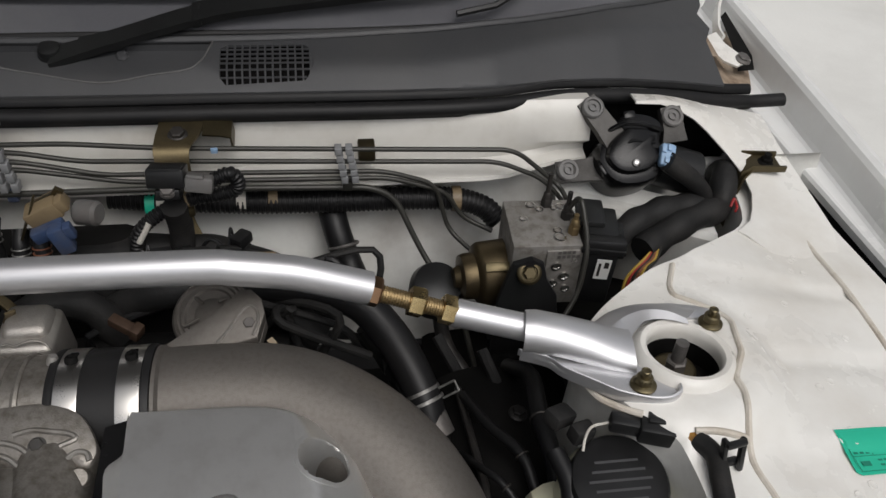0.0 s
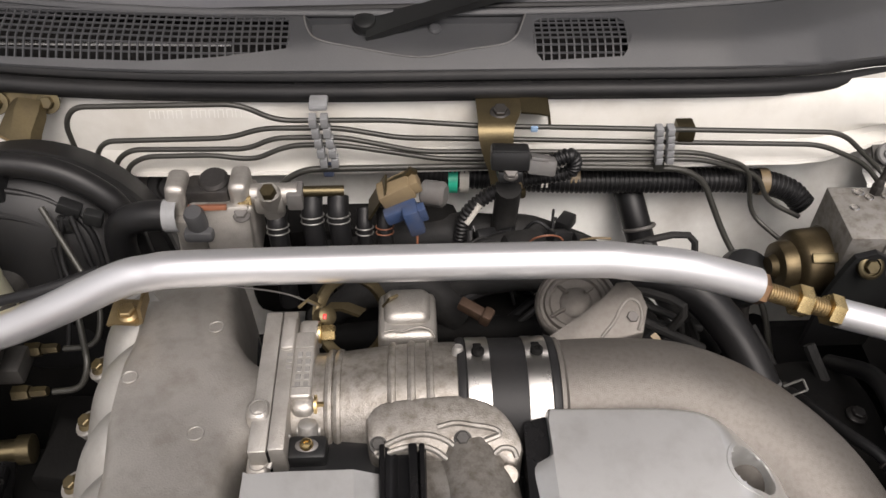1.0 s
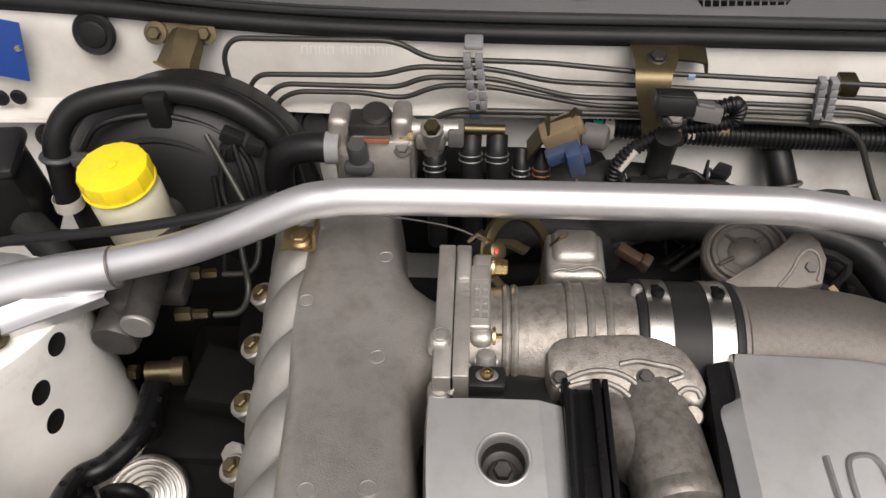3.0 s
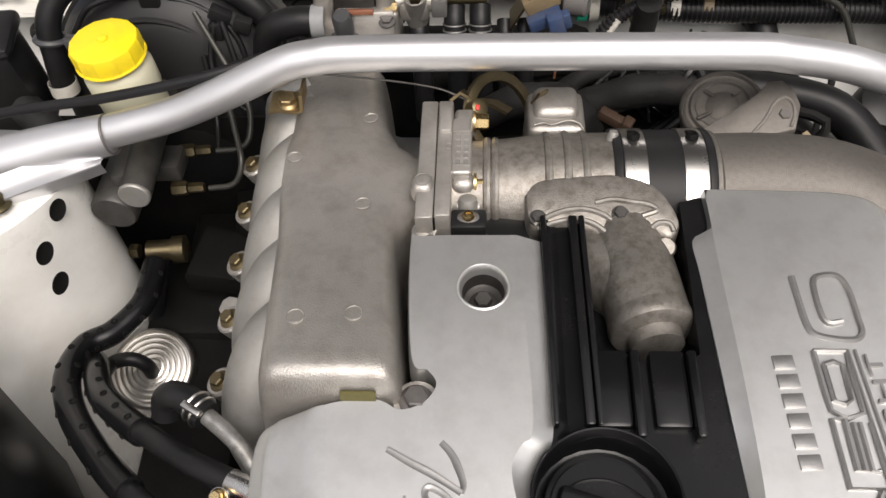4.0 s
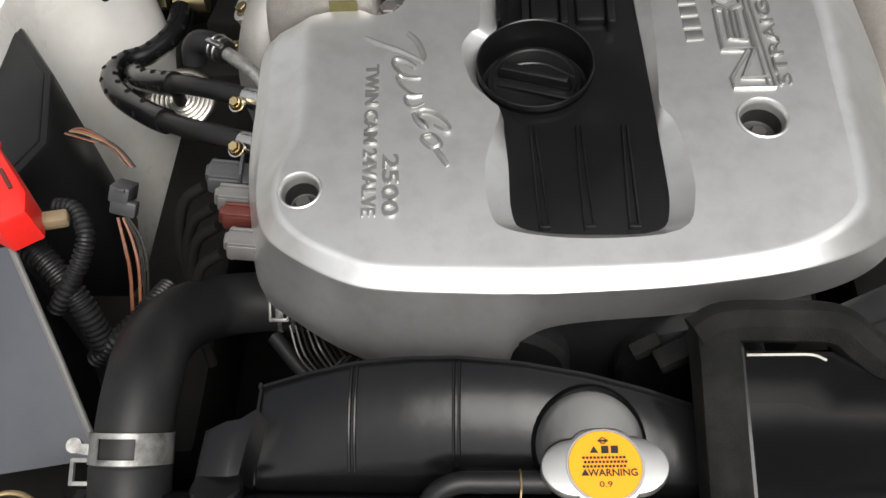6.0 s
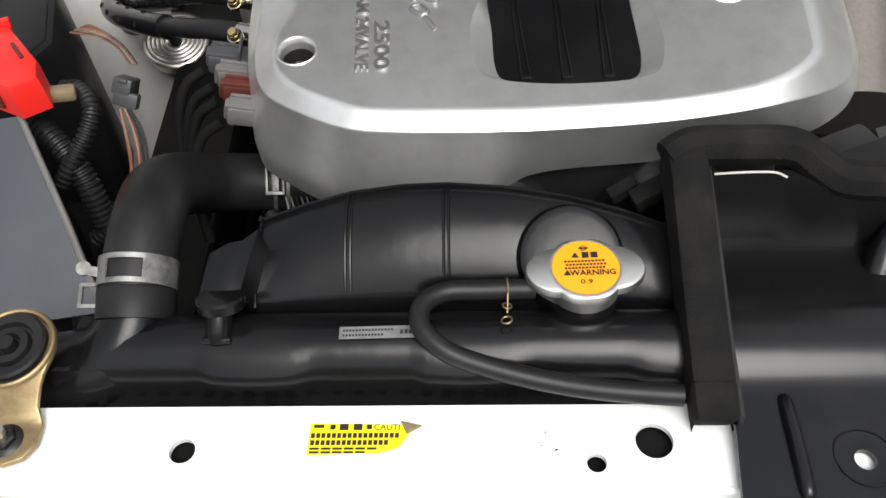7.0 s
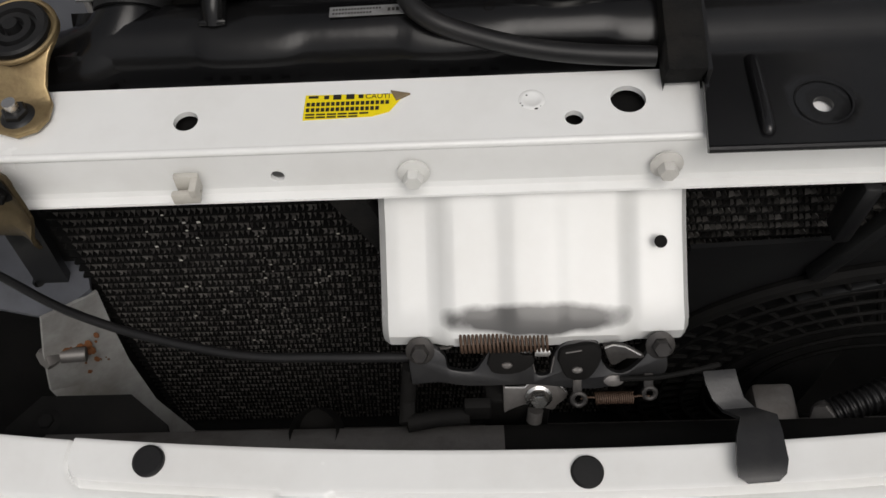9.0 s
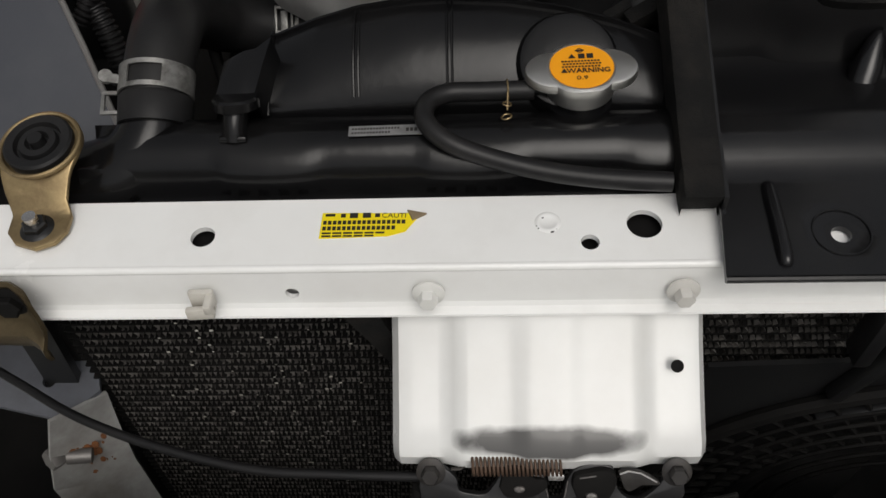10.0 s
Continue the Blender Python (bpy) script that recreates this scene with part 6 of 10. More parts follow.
        part("web_flange", sheet([[(p.x + dx, p.y + dy, p.z + dz) for p in crest] for dx, dy, dz in ((0.004, 0.024, 0.008), (0.002, 0.012, 0.0030), (0.0008, 0.004, 0.0004), (0, 0.0008, 0.0004), (0, -0.0006, 0.0), (-0.0004, -0.0010, -0.0015), (-0.0030, 0.0060, -0.0175))]), SILVER_BAR, brace, "folded lower flange", angle=25)
    arm = [(0.146, 0.498), (0.166, 0.488), (0.177, 0.476), (0.201, 0.459), (0.217, 0.448), (0.240, 0.439), (0.256, 0.437), (0.266, 0.444), (0.264, 0.4465)]
    for k in range(20):
        a = radians(240 - 172 * k / 19)
        arm.append((STRUT[0] + 0.0455 * math.cos(a), STRUT[1] + 0.0455 * math.sin(a)))
    arm += [(0.330, 0.530), (0.334, 0.540), (0.318, 0.547), (0.294, 0.553), (0.262, 0.552), (0.239, 0.543), (0.216, 0.528), (0.160, 0.528)]
    if s < 0:
        arm = [(x, y) for x, y in arm if x > 0.225]
    bm = prism([(X(x), y) for x, y in arm][:: 1 if s > 0 else -1], 0.966, 0.971, 0.0012)
    for v in bm.verts:
        v.co.z += -0.10 * (v.co.y - STRUT[1]) + 0.08 * max(0.0, 0.20 - (v.co.x if s > 0 else 2 * MID - v.co.x))
    part("base_plate", bm, SILVER_BAR, brace, "curved silver base plate")
    if s > 0:
        lip = spline([(0.1445, 0.4990, 0.9765), (0.166, 0.4890, 0.9770), (0.177, 0.4770, 0.9770), (0.201, 0.4600, 0.9770), (0.217, 0.4490, 0.9770), (0.240, 0.4400, 0.9775), (0.255, 0.4385, 0.9785), (0.2645, 0.4430, 0.9795), (0.2665, 0.4490, 0.9800)], 4)
        part("base_rim", sheet([[(X(p.x + 0.5 * o), p.y - o, p.z + h) for p in lip] for o, h in ((-0.0016, -0.0085), (-0.0014, 0.0002), (-0.0004, 0.0012), (0.0010, 0.0008), (0.0016, -0.0006), (0.0010, -0.0120))]), SILVER_BAR, brace)
    for x, y in ((0.3225, 0.5210), (0.2375, 0.4545)):
        z = 0.971 - 0.1 * (y - STRUT[1])
        part("nut", joined(hexagon((X(x), y, z + 0.0025), (0, 0.1, 1), 0.0074, 0.0080, 0.0108), lathe([(0.0070, 0.0100), (0.0060, 0.0115), (0.0042, 0.0115), (0.0042, 0.0170), (0.0034, 0.0178), (0.0028, 0.0170), (0, 0.0168)], (X(x), y, z), (0, 0.1, 1), 18)), OLIVE_NUT, brace, "olive plated flange nut on its stud")
for px, s in ((STRUT, 1), (LSTRUT, -1)):
    strut = thing("damper_top", "damper rod and dished mount in the strut hole", "strut mount", "strut mounts")
    part("mount", lathe([(0.0375, -0.040), (0.030, -0.036), (0.020, -0.030), (0.012, -0.028), (0, -0.028)], (*px, 0.972), (0, 0.1, 1), 36), DARK, strut)
    part("cup_washer", lathe([(0.019, 0.0), (0.019, 0.006), (0.016, 0.008), (0, 0.008)], (px[0] - 0.004, px[1], 0.944), (0, 0.1, 1), 24), BRONZE, strut)
    part("rod", joined(hexagon((px[0] - 0.004, px[1], 0.952), (0, 0.1, 1), 0.0095, 0.009), sweep([(px[0] - 0.004, px[1], 0.95), (px[0] - 0.003, px[1] + 0.003, 0.980)], 0.0058, 16)), GREY_METAL, strut)


# ---- along the firewall ----
def pipe_run(name, pts, r, material, label, category, group="", bend=0.018, sides=10):
    root = thing(name, label, category, group)
    part("tube", sweep(rounded(pts, bend), r, sides), material, root)
    return root


BP = "brake pipes on the firewall"
LB = "thin dark coated steel brake pipe clipped to the firewall"
Y = 0.772
pipe_run("brake_pipe", [(-0.568, Y, 0.955), (-0.569, Y, 1.011), (-0.556, Y, 1.030), (-0.40, Y, 1.030), (-0.37, Y, 1.010), (-0.26, Y, 1.008), (-0.17, Y, 0.999), (0.02, Y, 0.990), (0.195, Y, 0.982), (0.250, 0.765, 0.935), (0.252, 0.742, 0.935)], 0.0027, PIPE, LB, "brake pipe", BP)
pipe_run("brake_pipe", [(-0.553, Y, 0.945), (-0.551, Y, 0.972), (-0.538, Y, 0.989), (-0.416, Y, 0.990), (-0.385, Y, 1.001), (-0.31, Y, 1.000), (-0.25, Y, 0.986), (-0.17, Y, 0.983), (0.02, Y, 0.974), (0.178, Y, 0.967), (0.231, 0.768, 0.944), (0.262, 0.755, 0.910), (0.262, 0.735, 0.915)], 0.0027, PIPE, LB, "brake pipe", BP)
pipe_run("brake_pipe", [(-0.538, Y, 0.940), (-0.535, Y, 0.962), (-0.517, Y, 0.978), (-0.40, Y, 0.976), (-0.375, Y, 0.989), (-0.31, Y, 0.989), (-0.23, Y, 0.968), (-0.17, Y, 0.967), (0.055, Y, 0.960), (0.111, Y, 0.940), (0.127, 0.765, 0.878), (0.156, 0.735, 0.865), (0.17, 0.72, 0.87)], 0.0027, PIPE, LB, "brake pipe", BP)
pipe_run("brake_pipe", [(-0.528, Y, 0.930), (-0.526, Y, 0.955), (-0.505, Y, 0.969), (-0.436, Y, 0.969), (-0.41, Y, 0.964), (-0.393, Y, 0.964), (-0.36, Y, 0.980), (-0.31, Y, 0.979), (-0.21, Y, 0.958), (0.06, Y, 0.951), (0.125, Y, 0.928), (0.140, 0.768, 0.895), (0.176, 0.755, 0.882)], 0.0027, PIPE, LB, "brake pipe", BP)
pipe_run("fuel_pipe", [(-0.389, 0.765, 0.915), (-0.357, 0.77, 0.950), (-0.183, Y, 0.948), (0.040, Y, 0.939), (0.066, 0.770, 0.925), (0.098, 0.74, 0.86), (0.135, 0.69, 0.82), (0.150, 0.66, 0.76)], 0.0034, PIPE, "thicker dark fuel pipe below the brake pipes", "fuel pipe", "", 0.03)
for x, s in ((-0.327, 1), (0.012, 1)):
    holder = thing("pipe_clip", "grey plastic clip block holding the brake pipes", "pipe clip", "pipe clips")
    dz = -0.012 * (x + 0.327) / 0.339 * 1.6
    pitch = 0.0125 if x < -0.1 else 0.0092
    for k in range(5):
        part("jaw", joined(box((x - 0.006 + 0.0015 * k, Y - 0.004, 1.012 - pitch * k + dz), (0.0072, 0.011, pitch * 0.84), (0, 0, 0), 0.0006), box((x + 0.0052 + 0.0015 * k, Y - 0.004, 1.012 - pitch * k + dz), (0.0072, 0.011, pitch * 0.84), (0, 0, 0), 0.0006)), CLIPGREY, holder)
    part("stalk", box((x if x < -0.1 else x + 0.024, 0.780, 1.024 + dz if x < -0.1 else 0.982), (0.018, 0.02, 0.006 if x < -0.1 else 0.018), (0, 0, 0), 0.002), BRONZE if x > -0.1 else CLIPGREY, holder)
    part("foot", box((x + 0.003, Y + 0.002, (0.946 if x < -0.1 else 0.962) + dz), (0.011, 0.012, 0.012), (0, 0, 0), 0.002), BLUE if x < -0.1 else PIPE, holder)
part("tape", box((-0.118, Y - 0.003, 0.996), (0.007, 0.003, 0.0062), (0, 0, 0), 0.001), LIGHT_BLUE, thing("paint_mark", "small blue paint tape on a brake pipe", "marking"))

# bracket in the middle with the pressure sensor
sensor_bracket = thing("sensor_bracket", "olive plated bracket with a bolt on the firewall", "bracket")
part("strap", plate(spline([(-0.1520, 0.806, 1.019), (-0.1520, 0.790, 1.020), (-0.1540, 0.770, 1.022), (-0.1570, 0.757, 1.019), (-0.1570, 0.751, 1.010), (-0.1550, 0.748, 0.996), (-0.1530, 0.744, 0.978), (-0.1530, 0.738, 0.962), (-0.1470, 0.728, 0.947), (-0.1400, 0.718, 0.936), (-0.1380, 0.712, 0.918)], 2), [0.044, 0.044, 0.044, 0.043, 0.040, 0.037, 0.035, 0.034, 0.033, 0.032, 0.030, 0.027, 0.022, 0.018, 0.016, 0.015, 0.014, 0.014, 0.014, 0.014, 0.014], 0.003, (1, 0, 0)), GOLD_DULL, sensor_bracket)
part("bolt", hexagon((-0.1520, 0.776, 1.024), (0, -0.2, 1), 0.0075, 0.006, 0.010), GRIMY, sensor_bracket)
part("ear", plate([(-0.130, 0.797, 1.019), (-0.112, 0.796, 1.018), (-0.102, 0.795, 1.016), (-0.1005, 0.793, 1.004)], 0.026, 0.0025, (0, 1, 0.2)), BRONZE, sensor_bracket)
sensor = thing("pressure_sensor", "black pressure sensor with a grey plug", "sensor")
part("body", joined(box((-0.152, 0.690, 1.026), (0.040, 0.030, 0.022), (-20, 0, -3), 0.003), box((-0.152, 0.688, 1.0385), (0.034, 0.022, 0.002), (-20, 0, -3), 0.0006)), PLASTIC, sensor)
part("plug", joined(box((-0.119, 0.686, 1.018), (0.030, 0.022, 0.018), (-20, 8, -3), 0.003), box((-0.122, 0.683, 1.029), (0.018, 0.010, 0.004), (-20, 8, -3), 0.001)), CONN, sensor)
part("screw", hexagon((-0.152, 0.676, 1.016), (0, -0.5, 1), 0.0075, 0.006, 0.009), GREY_METAL, sensor)
part("foot", box((-0.152, 0.686, 1.008), (0.026, 0.03, 0.012), (-20, 0, 0), 0.002), PLASTIC, sensor)
shrink(sensor, 0.85, (-0.145, 0.70, 1.02))
shrink(sensor_bracket, 1.0, (0, 0, 0), (0, 0, -0.012))
loom = thing("wiring_loom", "ribbed grey-black wiring loom from the sensor plug", "wiring loom")
part("conduit", sweep(spline([(-0.112, 0.695, 1.016), (-0.096, 0.698, 1.020), (-0.090, 0.70, 1.008), (-0.098, 0.70, 0.997), (-0.139, 0.70, 0.989), (-0.17, 0.695, 0.975), (-0.190, 0.69, 0.953), (-0.195, 0.685, 0.91)], 8), 0.0072, 14, 0.0013, 0.0042), HOSE, loom)
part("tape_band", joined(torus((-0.139, 0.700, 0.989), (1, 0.2, 0.3), 0.0060, 0.0016, 18, 6)), BEIGE, loom)
part("white_sleeve", sweep([(-0.176, 0.688, 0.972), (-0.188, 0.684, 0.952)], 0.003, 8), NYLON, loom)
part("clip", joined(box((-0.142, 0.697, 0.978), (0.018, 0.012, 0.010), (0, 0, 10), 0.003)), BRONZE, loom)

heater_loom = thing("heater_pipe", "fat black ribbed pipe under the firewall lip", "pipe")
part("conduit", sweep(spline([(-0.24, 0.800, 0.918), (-0.17, 0.795, 0.914), (-0.08, 0.790, 0.910), (0.02, 0.788, 0.909), (0.12, 0.785, 0.909), (0.165, 0.780, 0.900), (0.185, 0.770, 0.885)], 8), 0.0135, 18, 0.0012, 0.005), HOSE, heater_loom)
for x, mt, lab in ((-0.196, GREEN, "green tape band"), (-0.184, NYLON, "white tape band"), (-0.100, NYLON, "white tape band"), (-0.066, BEIGE, "beige tie band"), (0.137, BEIGE, "beige tie band")):
    part("tape_band", lathe([(0.0140, -0.005), (0.0146, -0.005), (0.0146, 0.005), (0.0140, 0.005)], (x, 0.793 if x < 0 else 0.784, 0.912 if x < 0 else 0.908), (1, -0.04, -0.02), 20), mt, heater_loom, lab)
heater = thing("heater_hose", "black rubber heater hose rising from the engine to the firewall", "hose")
part("hose", sweep(spline([(-0.004, 0.815, 0.888), (-0.002, 0.790, 0.885), (0.004, 0.770, 0.868), (0.015, 0.750, 0.84), (0.035, 0.70, 0.82), (0.05, 0.64, 0.84), (0.055, 0.58, 0.86)], 8), 0.0155, 18), HOSE, heater)
part("spigot", lathe([(0.024, -0.01), (0.024, 0.006), (0.018, 0.012), (0.018, 0.02)], (-0.004, 0.826, 0.890), (0, -1, 0), 24), PLASTIC, heater)
part("hose_clip", torus((0.008, 0.765, 0.862), (0.2, -0.6, -0.8), 0.0165, 0.0022, 24, 6), GREY_METAL, heater)
water_hose = thing("water_hose", "black rubber water hose passing under the strut brace", "hose")
part("hose", sweep(spline([(-0.20, 0.665, 0.90), (-0.12, 0.650, 0.925), (-0.05, 0.635, 0.932), (0.010, 0.615, 0.930), (0.042, 0.588, 0.912), (0.062, 0.558, 0.890), (0.074, 0.530, 0.866), (0.080, 0.50, 0.83)], 8), 0.0175, 20), HOSE, water_hose)
CL = Vector((0.0715, 0.537, 0.872))
LIE = Vector((0.014, -0.028, -0.024)).normalized()
clip = part("spring_clamp", joined(*[lathe([(0.0178, d - 0.0016), (0.0192, d - 0.0016), (0.0192, d + 0.0016), (0.0178, d + 0.0016)], CL, LIE, 32) for d in (-0.0050, 0.0050)]), GALV, water_hose, "dull steel spring clamp")
part("clamp_tab", joined(*[sweep([CL + LIE * d + Vector((0.016, -0.006, 0.012)), CL + LIE * d + Vector((0.030, -0.006, 0.022))], 0.0011, 6) for d in (-0.005, 0.005)], sweep([CL + LIE * -0.005 + Vector((0.030, -0.006, 0.022)), CL + LIE * 0.005 + Vector((0.030, -0.006, 0.022))], 0.0011, 6)), GALV, clip)
part("stub", sweep([CL + LIE * 0.012, CL + LIE * 0.040], 0.0150, 20), GREY_METAL, water_hose)
# dark valves and pipes in the gap beside the engine
gap = thing("vacuum_valve", "black vacuum valve with a bent pipe", "valve")
part("valve_head", lathe([(0.028, -0.03), (0.030, -0.006), (0.026, 0.004), (0.012, 0.008), (0, 0.008)], (0.1060, 0.690, 0.865), (0.1, -0.4, 1), 28), PLASTIC, gap)
part("valve_pipe", sweep(spline([(0.1080, 0.690, 0.840), (0.1130, 0.682, 0.800), (0.1200, 0.668, 0.782), (0.1300, 0.650, 0.775), (0.1380, 0.635, 0.768)], 6), 0.0085, 14), GRIMY, gap)
part("valve_stud", joined(hexagon((0.1380, 0.6350, 0.7640), (0.2, -0.6, -0.5), 0.0105, 0.016), lathe([(0.0085, -0.010), (0.0085, 0.0), (0.007, 0.001)], (0.1370, 0.6380, 0.7670), (0.2, -0.6, -0.5), 16)), BRONZE, gap, "olive plated union")
for k, pts in enumerate(([(0.14, 0.60, 0.86), (0.16, 0.55, 0.82), (0.15, 0.48, 0.80), (0.16, 0.40, 0.84)], [(0.10, 0.64, 0.84), (0.13, 0.58, 0.80), (0.13, 0.50, 0.78)], [(0.02, 0.62, 0.88), (0.06, 0.60, 0.80), (0.1, 0.56, 0.74)])):
    part("lead", sweep(spline(pts, 6), 0.006, 8), TAPE, gap)

# added dark cover over the pale apron, standing for shade and grime
shield = thing("heat_shield", "dark sheet added over the turbo pipework, standing for shade and grime", "heat shield")
part("shield_skin", sheet([[(x, y, 0.800 + 0.050 * math.sin(math.pi * (x - 0.085) / 0.125) ** 0.6 * (1 - 0.5 * ((y - 0.46) / 0.16) ** 2) + 0.004 * math.sin(60 * y + 30 * x)) for x in np.linspace(0.085, 0.210, 13)] for y in np.linspace(0.31, 0.60, 20)], 0.002), DARK, shield)
part("shield_rib", sweep([(0.112, 0.34, 0.843), (0.118, 0.45, 0.852), (0.112, 0.57, 0.838)], 0.004, 8), GRIMY, shield)
for x, y in ((0.125, 0.40), (0.165, 0.53)):
    part("bolt", hexagon((x, y, 0.845), (0.1, 0, 1), 0.0065, 0.006, 0.0095), GRIMY, shield)
for k, (pts, r) in enumerate((([(0.170, 0.60, 0.83), (0.178, 0.55, 0.875), (0.172, 0.49, 0.890), (0.176, 0.44, 0.880), (0.168, 0.38, 0.86)], 0.0085), ([(0.115, 0.56, 0.84), (0.128, 0.50, 0.872), (0.150, 0.46, 0.880), (0.160, 0.42, 0.862)], 0.0050), ([(0.105, 0.50, 0.83), (0.110, 0.46, 0.872), (0.130, 0.43, 0.880), (0.152, 0.40, 0.850)], 0.0035))):
    lead = thing("vacuum_hose", "thin black vacuum hose beside the turbo shield", "hose", "hoses beside the tower")
    part("hose", sweep(spline(pts, 6), r, 12), HOSE, lead)
    part("clip", torus(pts[2], Vector(pts[3]) - Vector(pts[1]), r + 0.0008, 0.0012, 16, 6), GRIMY, lead)

# anti-lock brake unit
abs_unit = thing("abs_unit", "bare aluminium brake modulator block with a brass-toned motor", "brake modulator")
part("block", joined(box((0.2130, 0.6960, 0.905), (0.0720, 0.0740, 0.076), (0, 0, -2), 0.0015), box((0.2300, 0.6620, 0.900), (0.0380, 0.012, 0.075), (0, 0, -2), 0.001)), ALU, abs_unit, "stained bare aluminium block")
bars([(0.006 + 0.005 * k, 0.0565 + 0.006 * r, 0.0035, 0.004) for r in range(2) for k in range(5 - r)], (0.2155, 0.6550, 0.872), (1, 0, 0), (0, 0, 1), GREY_METAL, abs_unit)
for x, y, r in ((0.194, 0.702, 0.0048), (0.206, 0.724, 0.0058), (0.214, 0.716, 0.0045), (0.231, 0.717, 0.0045), (0.226, 0.681, 0.0048), (0.226, 0.671, 0.0068), (0.2375, 0.720, 0.0055)):
    part("port", lathe([(r, -0.0004), (r, 0.0012), (r * 0.72, 0.0015), (r * 0.66, -0.0006), (0, -0.0008)], (x, y, 0.9431), (0, 0, 1), 18), STEEL, abs_unit)
for x, y, h, mt in ((0.2235, 0.7240, 0.030, GRIMY), (0.2400, 0.7020, 0.022, GRIMY), (0.2420, 0.6780, 0.012, GOLD)):
    part("union", joined(hexagon((x, y, 0.943), (0, 0, 1), 0.0062, 0.010), lathe([(0.0046, 0.008), (0.0044, 0.016), (0.0030, 0.018), (0, 0.018)], (x, y, 0.943), (0, 0, 1), 14), sweep([(x, y, 0.955), (x, y, 0.955 + h)], 0.0027, 10)), mt, abs_unit)
for x, z, r in ((0.222, 0.918, 0.0055), (0.232, 0.903, 0.0058), (0.221, 0.893, 0.0058), (0.236, 0.885, 0.005), (0.240, 0.925, 0.003)):
    part("plug", lathe([(r, 0), (r * 0.95, 0.0016), (r * 0.6, 0.0020), (r * 0.5, 0.0008), (0, 0.0008)], (x, 0.6558, z), (0, -1, 0), 16), STEEL, abs_unit)
part("motor", lathe([(0.0, 0.072), (0.010, 0.072), (0.013, 0.066), (0.0235, 0.064), (0.0250, 0.060), (0.0255, 0.050), (0.0330, 0.047), (0.0355, 0.043), (0.0362, 0.010), (0.0350, 0.0), (0.0, 0.0)], (0.194, 0.6950, 0.877), (-1, -0.10, 0.0), 44), BRONZE_MOTOR, abs_unit, "brass-toned motor can")
part("motor_strap", joined(lathe([(0.0366, 0.014), (0.0378, 0.013), (0.0378, 0.005), (0.0366, 0.004)], (0.194, 0.6950, 0.877), (-1, -0.10, 0.0), 44), box((0.166, 0.667, 0.910), (0.030, 0.010, 0.0025), (35, 0, 0), 0.0008)), BRONZE, abs_unit)
part("motor_mark", joined(box((0.171, 0.6695, 0.9055), (0.008, 0.0055, 0.0012), (40, 0, 0), 0.0004), box((0.182, 0.6695, 0.9055), (0.006, 0.0055, 0.0012), (40, 0, 0), 0.0004)), PAPER, abs_unit, "pale label marks")
part("mount_bracket", joined(prism([(0.168, 0.940), (0.172, 0.952), (0.190, 0.958), (0.203, 0.950), (0.208, 0.930), (0.222, 0.905), (0.228, 0.870), (0.228, 0.82), (0.160, 0.82), (0.160, 0.90)], -0.003, 0.003, 0.001, Matrix(((1, 0, 0, 0), (0, 0, -1, 0.640), (0, 1, 0, -0.012), (0, 0, 0, 1))))), PLASTIC, abs_unit)
part("bolt", joined(lathe([(0.0125, -0.002), (0.0125, 0.003), (0.0105, 0.0045), (0.0085, 0.0045), (0.0080, 0.002), (0, 0.002)], (0.1875, 0.636, 0.930), (0, -0.8, 0.6), 24), hexagon((0.1875, 0.635, 0.931), (0, -0.8, 0.6), 0.0068, 0.006)), BRONZE, abs_unit)
box_part = part("relay_box", joined(box((0.2705, 0.684, 0.904), (0.040, 0.062, 0.086), (0, 2, -10), 0.004), box((0.2640, 0.700, 0.950), (0.030, 0.040, 0.008), (0, 2, -10), 0.003), box((0.2720, 0.662, 0.941), (0.042, 0.022, 0.014), (-14, 2, -10), 0.003), box((0.2935, 0.676, 0.930), (0.008, 0.040, 0.018), (0, 2, -10), 0.002), box((0.2680, 0.6515, 0.9385), (0.046, 0.004, 0.006), (0, 2, -10), 0.001)), PLASTIC, abs_unit, "black relay box")
lab = part("box_label", box((0.2700, 0.6492, 0.9155), (0.0150, 0.0006, 0.0270), (0, 2, -10), 0), PAPER, box_part, "white label with small print")
bars([(0.0075, 0.0150, 0.0050, 0.0085), (0.0018, 0.0035, 0.0028, 0.018)], (0.2628, 0.6500, 0.9025), (0.985, -0.17, -0.03), (0.03, 0, 0.99), INK, lab)
part("pipe", sweep(rounded([(0.240, 0.700, 0.955), (0.246, 0.690, 0.985), (0.252, 0.655, 0.945), (0.244, 0.635, 0.895), (0.215, 0.61, 0.865)], 0.02), 0.0027, 10), PIPE, abs_unit)
harness = thing("abs_harness", "taped harness with coloured wires and a multi-way plug", "wiring loom")
for k, mt in enumerate((WIRE_YEL, WIRE_RED, INK, WIRE_ORG, WIRE_YEL, INK)):
    part("wire", sweep(spline([(0.300 + 0.004 * k, 0.650, 0.868), (0.305 + 0.004 * k, 0.660, 0.890 + 0.002 * k), (0.325 + 0.003 * k, 0.672, 0.905), (0.350, 0.695, 0.905 + 0.002 * k)], 5), 0.0016, 6), mt, harness)
part("plug", joined(box((0.308, 0.645, 0.862), (0.036, 0.022, 0.016), (0, 0, 10), 0.002), box((0.308, 0.634, 0.858), (0.030, 0.004, 0.010), (0, 0, 10), 0.001)), CONN, harness)
